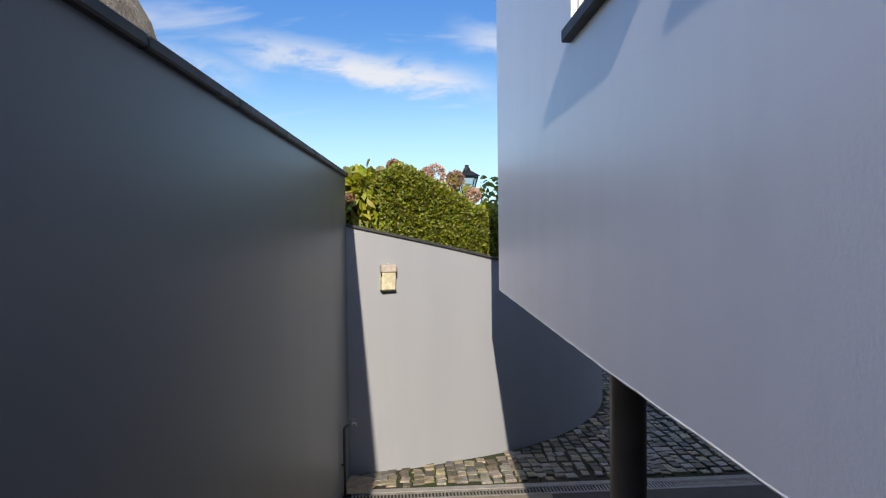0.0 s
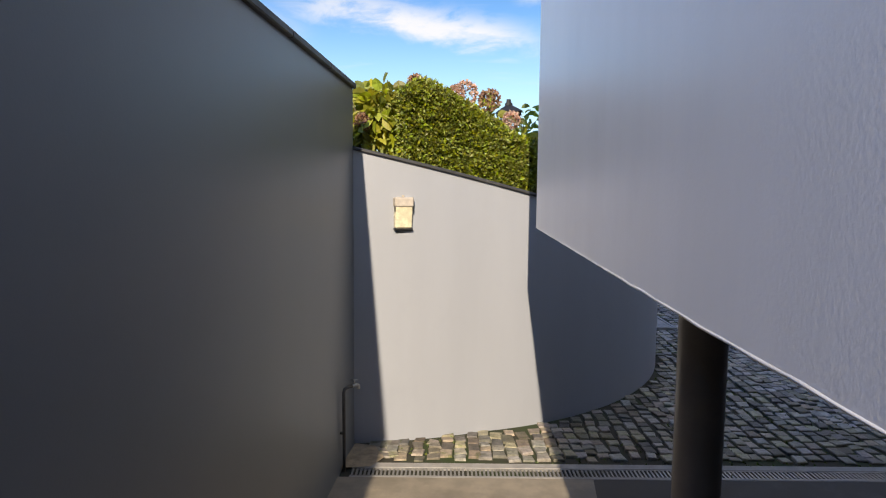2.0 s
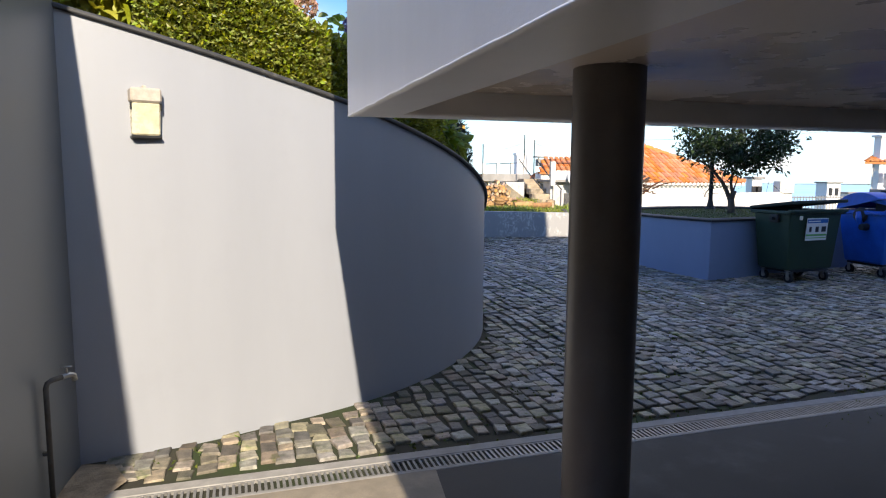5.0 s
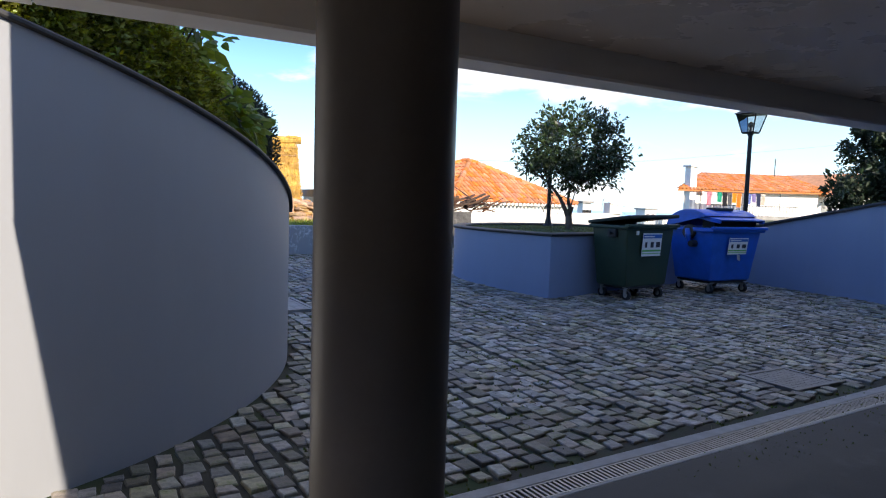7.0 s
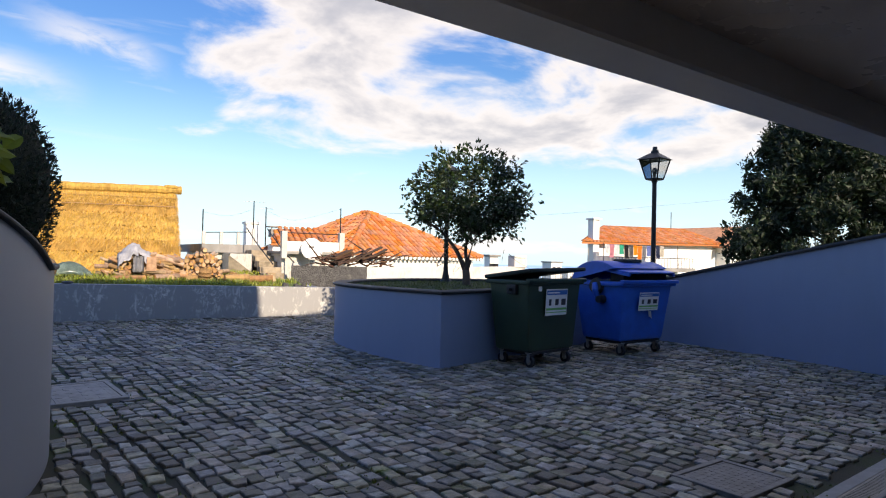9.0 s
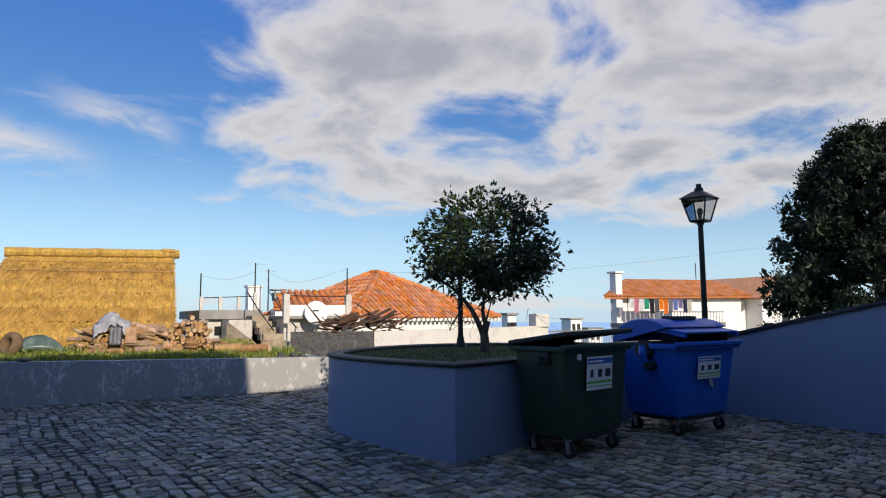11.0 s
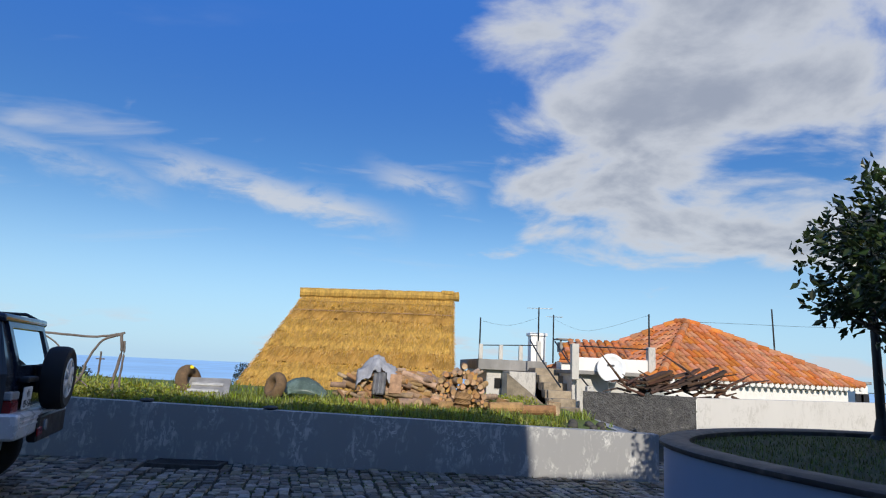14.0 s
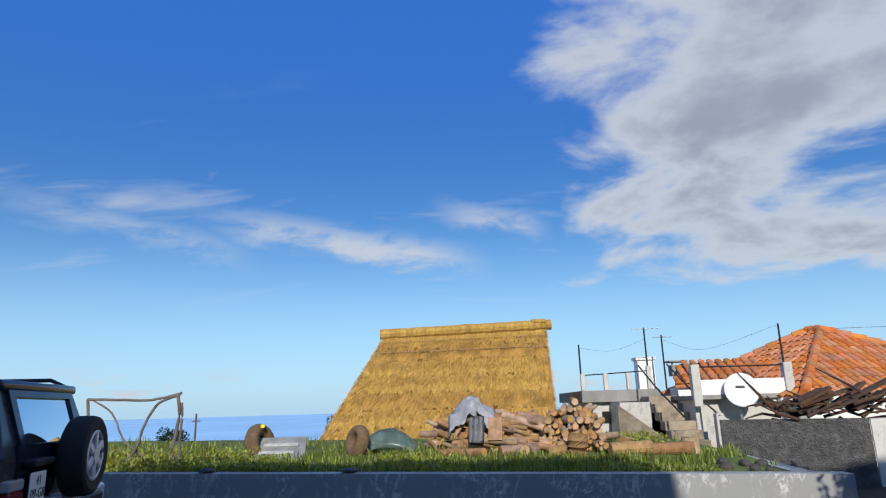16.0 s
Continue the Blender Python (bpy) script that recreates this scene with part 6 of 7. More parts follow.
for k in range(9000):
    x, y = rng.uniform(6.2, 10.3), rng.uniform(11.9, 15.9)
    if y < 11.95 + 0.29 * (x - 6.4) or x < 6.25 + 0.12 * abs(y - 13.8) or y > 15.7 - 0.5 * max(0, 7.2 - x):
        continue
    hgt = rng.uniform(0.02, 0.05)
    a = rng.uniform(0, 6.28)
    ca, sa = math.cos(a), math.sin(a)
    i = len(V)
    z = PT - 0.06
    V += [(x - sa * 0.005, y + ca * 0.005, z), (x + sa * 0.005, y - ca * 0.005, z), (x + ca * hgt * 0.5, y + sa * hgt * 0.5, z + hgt)]
    Fc.append((i, i + 1, i + 2))
# blades share the joint moss colour, dark here for the planter's shade
tagged(raw("planter_grass", V, Fc, MOSS_SHADEGRASS), "short grass growing in the planter", "grass", "", "stuff")
# ---- thatched house ----


def thatch_house():
    t = thing("thatched_house", "traditional house under a golden straw thatched roof", "house", (2.7, 29.5, 0))
    o = Vector((2.7, 29.5, 0))
    RL, RR = Vector((1.02, 29.85, 3.72)) - o, Vector((5.78, 30.3, 3.90)) - o
    BL, BR = Vector((-0.62, 27.75, 0.55)) - o, Vector((5.72, 28.25, 0.55)) - o
    BL2, BR2 = Vector((-0.4, 32.6, 0.55)) - o, Vector((6.3, 33.0, 0.55)) - o
    roof = sub("roof", t, "golden straw thatch in layered courses")
    rng = random.Random(3)
    nc = 7
    for c in range(nc):
        k0, k1 = c / nc, (c + 1) / nc
        bm = B()
        NX, NZ = 130, 5
        nrm = (BR - BL).cross(RL - BL).normalized()
        rows = []
        for j in range(NZ + 1):
            k = k0 + (k1 - k0) * j / NZ
            if j == 0:
                k = max(0.0, k - 0.012)
            L, R = BL.lerp(RL, k ** 0.92), BR.lerp(RR, k)
            lift = 0.009 * (1 - j / NZ)
            row = []
            for i in range(NX + 1):
                u = i / NX
                p = L.lerp(R, u)
                wob = 0.045 * smooth_noise(u * 22, c * 3.1 + j * 0.3) + 0.02 * rng.uniform(-1, 1)
                p = p + nrm * (lift + wob) + Vector((0, 0, (0.16 * rng.uniform(-1, 0.7) if j == 0 else 0)))
                row.append(bm.verts.new(p))
            rows.append(row)
        for a, b in zip(rows, rows[1:]):
            for i in range(NX):
                bm.faces.new((a[i], a[i + 1], b[i + 1], b[i]))
        under = [bm.verts.new(v.co - nrm * 0.16) for v in rows[0]]
        for i in range(NX):
            bm.faces.new((under[i], under[i + 1], rows[0][i + 1], rows[0][i]))
        for e in (0, NX):
            q = [bm.verts.new(r[e].co - nrm * 0.30) for r in rows]
            for i in range(NZ):
                bm.faces.new((rows[i][e], rows[i + 1][e], q[i + 1], q[i]))
        bmesh.ops.recalc_face_normals(bm, faces=bm.faces)
        part("thatch_course", bm, STRAWBROWN if c in (2, 5) else STRAW, roof, "browner straw" if c in (2, 5) else "")
    bm = B()
    for q in ((BL2, BR2, RR, RL), (BL, RL, BL2), (BR, BR2, RR)):
        bm.faces.new([bm.verts.new(p) for p in q])
    part("back_slope", bm, STRAW, roof)
    bm = B()
    pts = [RL.lerp(RR, i / 24) + Vector((0, -0.02, 0.03 + 0.02 * smooth_noise(i * 0.8, 5))) for i in range(-1, 26)]
    tube(bm, pts, [0.16 + 0.02 * smooth_noise(i * 0.9, 1) for i in range(27)], 10)
    part("ridge_roll", bm, STRAW, roof, "straw ridge roll")
    bm = B()
    e = RR + Vector((-0.1, -0.1, 0.10))
    box(bm, tuple(e - Vector((0.30, 0.12, 0.03))), tuple(e + Vector((0.15, 0.15, 0.10))), 0.05, None, 2)
    part("ridge_end", bm, STRAW, roof)
    for k in (0.90, 0.80):
        bm = B()
        nrm = (BR - BL).cross(RL - BL).normalized()
        tube(bm, [BL.lerp(RL, k ** 0.92).lerp(BR.lerp(RR, k), i / 20) + nrm * 0.07 for i in range(21)], 0.014, 5)
        part("binding_pole", bm, CUTWOOD, roof)
    # loose straw ends under each course
    V, Fc = [], []
    nrm = (BR - BL).cross(RL - BL).normalized()
    down = (BL - RL + BR - RR).normalized()
    for c in range(1, nc + 1):
        for i in range(1100):
            u = rng.random()
            k = (c / nc if c < nc else 0.93) - 0.01 + rng.gauss(0, 0.022) - 0.05 * rng.random() ** 2
            p = BL.lerp(RL, k ** 0.92).lerp(BR.lerp(RR, k), u) + nrm * rng.uniform(0.05, 0.13)
            l = rng.uniform(0.06, 0.24)
            s = Vector((rng.gauss(0, 0.13), 0, 0))
            i0 = len(V)
            V += [p + Vector((0.005, 0, 0)), p - Vector((0.005, 0, 0)), p + (down + s) * l + nrm * rng.uniform(0, 0.03)]
            Fc.append((i0, i0 + 1, i0 + 2))
    for i in range(1200):
        k = rng.random()
        for a, b, sx in ((BL, RL, -1), (BR, RR, 1)):
            p = a.lerp(b, k ** 0.92 if sx < 0 else k) + nrm * rng.uniform(-0.2, 0.1)
            i0 = len(V)
            V += [p + Vector((0, 0, 0.008)), p - Vector((0, 0, 0.008)), p + Vector((sx * rng.uniform(0.03, 0.13), 0, -rng.uniform(0.0, 0.1)))]
            Fc.append((i0, i0 + 1, i0 + 2))
    raw("loose_straw", V, Fc, STRAWDRY, roof)
    bm = B()
    box(bm, (-2.4, 0.2, -1.0), (2.6, 2.6, 0.9), 0)
    part("wall", bm, WHITEWASH, t)


thatch_house()


def upper_thatch():
    t = thing("thatched_roof", "grey weathered thatch of a hut behind the tall wall", "roof", (-2.62, 1.85, 1.35))
    bm = B()
    N = 26
    g = []
    for i in range(N + 1):
        row = []
        for j in range(13):
            a = math.pi * j / 12
            y = -3.0 + 5.25 * i / N
            k = 1 - max(0.0, (i / N - 0.86) / 0.14) ** 2 * 0.55
            row.append(bm.verts.new((0.95 * math.cos(a) * k - 0.25, y, 1.0 + 2.55 * math.sin(a) ** 0.8 * k + 0.05 * smooth_noise(y * 4, j))))
        g.append(row)
    for i in range(N):
        for j in range(12):
            bm.faces.new((g[i][j], g[i + 1][j], g[i + 1][j + 1], g[i][j + 1]))
    bm.faces.new(g[-1])
    bmesh.ops.recalc_face_normals(bm, faces=bm.faces)
    part("thatch", bm, material("grey_thatch", (0.34, 0.28, 0.2), 0.9, var=0.35, size=6, fine=40, bump=0.9, depth=0.03), t)


upper_thatch()

# ---- neighbour's terrace house ----


def tiled(bm_list, a, b, p, q, step=0.235, run=0.36, lift=0.045):
    """Barrel tiles over the roof face a-b (eave) to q-p (top; p over b's side, q over a's side)."""
    a, b, p, q = (Vector(v) for v in (a, b, p, q))
    e = (b - a).normalized()
    up0 = ((p + q) / 2 - (a + b) / 2)
    up0 = (up0 - e * up0.dot(e))
    H = up0.length
    u = up0.normalized()
    n = e.cross(u).normalized()
    W = (b - a).length
    ql, pl = (q - a).dot(e), (p - a).dot(e)
    V, Fc = bm_list
    cols = int(W / step)
    for c in range(cols):
        s = (c + 0.5) * step
        hmax = H
        if s < ql:
            hmax = H * s / max(ql, 1e-3)
        if s > pl:
            hmax = min(hmax, H * (W - s) / max(W - pl, 1e-3))
        k = 0
        h = -0.05
        while h < hmax - 0.05:
            l = min(run * 1.12, hmax - h + 0.03)
            o = a + e * (s + 0.012 * smooth_noise(c * 3.3, k * 2.1)) + u * h
            r0, r1 = step * 0.40, step * 0.34
            i0 = len(V)
            for hh, r, dz in ((0.0, r0, lift + 0.012), (l, r1, lift - 0.012)):
                for j in range(6):
                    an = math.pi * j / 5
                    V.append(o + u * hh + e * (r * math.cos(an)) + n * (r * 0.75 * math.sin(an) + dz - 0.03))
            for j in range(5):
                Fc.append((i0 + j, i0 + j + 1, i0 + 7 + j, i0 + 6 + j))
            Fc.append(tuple(i0 + j for j in range(5, -1, -1)))
            h += run
            k += 1


def slab(bm, pts, thick):
    vs = [bm.verts.new(v) for v in pts]
    lo = [bm.verts.new(Vector(v) - Vector((0, 0, thick))) for v in pts]
    m = len(pts)
    bm.faces.new(vs)
    bm.faces.new(lo[::-1])
    for i in range(m):
        bm.faces.new((vs[i], lo[i], lo[(i + 1) % m], vs[(i + 1) % m]))


GREYCONC = material("weathered_pale_concrete", (0.27, 0.255, 0.235), 0.9, var=0.2, size=2, fine=30, bump=0.4, tint=(0.12, 0.115, 0.10), tint_at=(0.52, 0.72), stretch=(1, 1, 0.4))


def red_house():
    t = thing("red_roofed_house", "low whitewashed house with a terracotta hipped roof", "house", (13.0, 29.5, -0.3))
    o = Vector((13.0, 29.5, -0.3))
    A, Bc, C, Dd = (Vector(v) - o for v in ((11.0, 25.85, 1.62), (18.6, 28.25, 1.60), (16.6, 34.0, 1.60), (8.9, 31.4, 1.50)))
    P, Q = Vector((13.40, 29.25, 3.40)) - o, Vector((13.22, 29.7, 3.40)) - o
    roof = sub("roof", t, "terracotta barrel-tile roof")
    VF = ([], [])
    tiled(VF, A, Bc, P, P)
    raw("front_tiles", VF[0], VF[1], TILE, roof)
    VF = ([], [])
    tiled(VF, Dd, A, P, Q)
    raw("side_tiles", VF[0], VF[1], TILE, roof)
    bm = B()
    for f in ((A, Bc, P), (Dd, A, P, Q), (Bc, C, Q, P), (C, Dd, Q)):
        bm.faces.new([bm.verts.new(v - Vector((0, 0, 0.02))) for v in f])
    part("roof_deck", bm, TILE, roof)
    bm = B()
    for a, b in ((A, P), (Bc, P), (Dd, Q), (Q, P)):
        n = max(3, int((b - a).length / 0.36))
        for i in range(n):
            u0, u1 = a.lerp(b, i / n), a.lerp(b, min(1, (i + 1.1) / n))
            rod(bm, u0 + Vector((0, 0, 0.06)), u1 + Vector((0, 0, 0.04)), 0.115, 0.095, 10)
    part("hip_tiles", bm, TILE, roof, "rounded hip tiles")
    bm = B()
    for a, b in ((A, Bc), (Dd, A)):
        n = int((b - a).length / 0.235)
        for i in range(n):
            p = a.lerp(b, (i + 0.5) / n)
            rod(bm, p + Vector((0, -0.03, -0.06)), p + Vector((0, 0.16, -0.04)), 0.075, 0.075, 8)
    part("eave_moulding", bm, WHITEWASH, roof, "white mortared eave tiles")
    bm = B()
    ins = lambda v: (v.xy + (((P + Q) / 2).xy - v.xy) * 0.09)
    prism(bm, [tuple(ins(v)) for v in (A, Bc, C, Dd)], -1.5, 1.86)
    part("wall", bm, WHITEWASH, t, "whitewashed wall")
    for x0, x1 in ((0.36, 0.44), (0.66, 0.74)):
        w = sub("window", t)
        a, b = A.lerp(Bc, x0), A.lerp(Bc, x1)
        nn = Vector((-(Bc - A).y, (Bc - A).x, 0)).normalized()
        q0, q1 = a + nn * 0.30, b + nn * 0.30
        bm = B()
        prism(bm, [tuple(q0.xy), tuple(q1.xy), tuple((q1 + nn * 0.1).xy), tuple((q0 + nn * 0.1).xy)], 0.75, 1.42)
        part("shutter", bm, GREYCONC, w)
    bm = B()
    rod(bm, Vector((16.85, 30.0, 1.6)) - o, Vector((16.78, 30.0, 4.10)) - o, 0.03, 0.025, 8)
    part("mast", bm, IRON, t, "thin dark mast")
    # low wing roof to the west
    bm = B()
    rid = (Vector((12.4, 29.6, 2.72)) - o, Vector((9.6, 30.0, 2.62)) - o)
    VF = ([], [])
    tiled(VF, Vector((8.9, 28.3, 2.02)) - o, Vector((11.9, 27.9, 2.02)) - o, rid[0], rid[1], 0.235)
    raw("wing_tiles", VF[0], VF[1], TILE, roof)
    slab(bm, [Vector((8.9, 28.3, 2.0)) - o, Vector((11.9, 27.9, 2.0)) - o, rid[0], rid[1]], 0.08)
    part("wing_deck", bm, TILE, roof)
    bm = B()
    prism(bm, [tuple((Vector(v) - o.xy.to_3d()).xy) for v in ((9.0, 28.4, 0), (11.8, 28.0, 0), (12.2, 30.5, 0), (9.4, 30.5, 0))], -1.5, 2.25)
    part("wing_wall", bm, WHITEWASH, t)


red_house()


def terrace_house():
    t = thing("terrace_house", "white flat-roofed outbuilding with a railed terrace and steps", "house", (8.0, 29.0, -0.3))
    o = Vector((8.0, 29.0, -0.3))

    def bx(bm, lo, hi, bev=0.01):
        box(bm, tuple(Vector(lo) - o), tuple(Vector(hi) - o), bev)

    bm = B()
    bx(bm, (6.85, 29.2, -2.0), (8.6, 34.0, 1.62))
    bx(bm, (8.85, 26.75, -2.0), (11.0, 28.0, 1.62))
    bx(bm, (7.32, 27.9, -2.0), (8.13, 29.1, 1.58))
    part("wall", bm, GREYWASH, t, "blotchy greyish white wall")
    bm = B()
    bx(bm, (6.55, 29.0, 1.60), (8.7, 34.0, 1.92))
    bx(bm, (8.75, 26.5, 1.60), (11.05, 28.2, 1.70))
    part("terrace_slab", bm, GREYCONC, t, "grey streaked concrete slab")
    bm = B()
    bx(bm, (7.1, 29.15, 1.05), (7.3, 29.22, 1.35), 0)
    part("window", bm, VOID, t, "small dark window")
    par = sub("parapet", t, "concrete posts with iron rails")
    for x in (6.62, 7.25, 7.88, 8.45):
        bm = B()
        bx(bm, (x - 0.06, 29.02, 1.92), (x + 0.06, 29.14, 2.38 if x < 8.4 else 2.55))
        part("post", bm, GREYWASH, par)
    bm = B()
    tube(bm, [Vector((6.62, 29.08, 2.34)) - o, Vector((8.45, 29.08, 2.42)) - o], 0.018, 6)
    part("rail", bm, IRON, par)
    bm = B()
    bx(bm, (8.92, 26.52, 1.70), (10.95, 26.64, 2.06))
    part("white_parapet", bm, WHITEWASH, par)
    for x in (8.86, 11.02):
        bm = B()
        bx(bm, (x - 0.10, 26.45, 1.45), (x + 0.10, 26.65, 2.42))
        part("pillar", bm, GREYWASH, par)
    bm = B()
    tube(bm, [Vector((8.9, 26.55, 2.36)) - o, Vector((11.0, 26.55, 2.36)) - o], 0.018, 6)
    part("rail", bm, IRON, par)
    st = sub("stairs", t, "brown weathered concrete steps")
    for k in range(7):
        bm = B()
        bx(bm, (8.12, 25.55 + k * 0.42, -0.5), (8.86, 28.9, 0.52 + k * 0.20), 0.01)
        part("step", bm, TANCONC, st)
    bm = B()
    a = [Vector((7.12, 27.2, 1.52)), Vector((8.2, 26.2, 0.55)), Vector((8.2, 26.2, -0.5)), Vector((7.12, 27.2, -0.5))]
    q = [bm.verts.new(v - o) for v in a]
    q2 = [bm.verts.new(v - o + Vector((0.1, 0.4, 0))) for v in a]
    bm.faces.new(q)
    bm.faces.new(q2[::-1])
    for i in range(4):
        bm.faces.new((q[i], q2[i], q2[(i + 1) % 4], q[(i + 1) % 4]))
    part("stringer", bm, TANCONC, st, "sloping concrete side wall")
    bm = B()
    bx(bm, (8.95, 25.7, 0.2), (9.12, 25.9, 1.30))
    part("newel", bm, GREYWASH, st)
    for x in (8.14, 8.92):
        bm = B()
        tube(bm, [Vector((x + 0.1, 25.7, 1.25)) - o, Vector((x, 27.4, 1.95)) - o, Vector((x - 0.05, 28.7, 2.55)) - o], 0.022, 6)
        part("handrail", bm, IRON, st)
    bm = B()
    bx(bm, (8.55, 30.6, 1.9), (9.05, 31.1, 2.80))
    bx(bm, (8.50, 30.55, 2.80), (9.10, 31.15, 2.90))
    part("chimney", bm, WHITEWASH, t, "white chimney")
    bm = B()
    bx(bm, (9.5, 30.4, 2.3), (9.85, 30.8, 2.62))
    bx(bm, (9.4, 30.3, 2.70), (9.95, 30.9, 2.75))
    for x in (9.5, 9.8):
        bx(bm, (x, 30.4, 2.62), (x + 0.05, 30.45, 2.70), 0)
    part("vent_chimney", bm, GREYCONC, t)
    for x, y, z0, z1 in ((6.58, 29.1, 1.9, 3.20), (8.44, 29.1, 2.4, 3.62), (9.05, 29.6, 1.9, 3.45), (11.0, 26.6, 2.4, 3.35)):
        bm = B()
        rod(bm, Vector((x, y, z0)) - o, Vector((x, y, z1)) - o, 0.025, 0.022, 8)
        part("mast", bm, IRON, t)
    for x, y, z, w in ((8.44, 29.1, 3.58, 0.75), (9.05, 29.6, 3.38, 0.5)):
        bm = B()
        tube(bm, [Vector((x - w * 0.5, y, z)) - o, Vector((x + w * 0.6, y, z + 0.02)) - o], 0.009, 5)
        for k in range(6):
            xx = x - w * 0.45 + w * 0.19 * k
            tube(bm, [Vector((xx, y - 0.12, z)) - o, Vector((xx, y + 0.12, z)) - o], 0.006, 4)
        part("aerial", bm, STEEL, t, "thin television aerial")
    d = thing("satellite_dish", "white satellite dish with a small dark mark", "dish", (9.80, 26.30, 1.26))
    bm = B()
    N = 28
    cc = Vector((0, 0, 0.52))
    q = Vector((-0.25, -1, 0.25)).to_track_quat("Z", "Y")
    ringv = [[bm.verts.new(cc + q @ Vector((0.40 * k / 5 * math.cos(2 * math.pi * i / N) * 0.95, 0.40 * k / 5 * math.sin(2 * math.pi * i / N), 0.10 * (k / 5) ** 2))) for i in range(N)] for k in range(1, 6)]
    for a, b in zip(ringv, ringv[1:]):
        for i in range(N):
            bm.faces.new((a[i], a[(i + 1) % N], b[(i + 1) % N], b[i]))
    bm.faces.new(ringv[0])
    bmesh.ops.recalc_face_normals(bm, faces=bm.faces)
    bmesh.ops.solidify(bm, geom=bm.faces[:], thickness=0.015)
    part("reflector", bm, LABEL, d, "white reflector", True)
    bm = B()
    box(bm, (-0.11, 0.06, 0.035), (0.09, 0.11, 0.045), 0.01, Matrix.Translation(cc) @ q.to_matrix().to_4x4())
    part("mark", bm, DARKINK, d, "small dark printed mark")
    bm = B()
    rod(bm, (0, 0.15, 0.0), (0, 0.1, 0.5), 0.03, None, 8)
    rod(bm, (0, 0.10, -0.9), (0, 0.15, 0.02), 0.03, None, 8)
    part("mast", bm, STEEL, d)


terrace_house()


DRYWOOD = material("dry_brown_wood", (0.078, 0.043, 0.028), 0.9, var=0.35, size=8, fine=40, bump=0.7, depth=0.01, rand="object", spread=0.6)


def brush_pile():
    t = thing("brush_pile", "heap of dry brown branches and planks on the wall", "brushwood", (9.6, 21.9, 1.26))
    rng = random.Random(14)
    for k in range(60):
        a = Vector((rng.uniform(-1.2, 1.1), rng.uniform(-0.2, 0.4), rng.uniform(0.0, 0.30)))
        yaw = rng.gauss(0, 0.35)
        l = rng.uniform(0.3, 0.8)
        d = Vector((math.cos(yaw) * rng.choice((1, 1, -1)), math.sin(yaw), rng.gauss(0.16, 0.3))) * l
        bm = B()
        tube(bm, [a, a + d * 0.5 + Vector((0, 0, rng.gauss(0, 0.05))), a + d], [0.030, 0.024, 0.010], 6)
        part("branch", bm, DRYWOOD, t)
    for k in range(17):
        a = Vector((rng.uniform(-0.7, 0.5), rng.uniform(-0.15, 0.25), rng.uniform(0.05, 0.34)))
        bm = B()
        box(bm, (0, -0.09, 0), (rng.uniform(0.4, 0.75), 0.08, 0.05), 0.004, Matrix.Translation(a) @ Matrix.Rotation(radians(rng.uniform(-32, -12)), 4, "Y") @ Matrix.Rotation(rng.gauss(0, 0.2), 4, "Z"))
        part("plank", bm, DRYWOOD, t)


brush_pile()

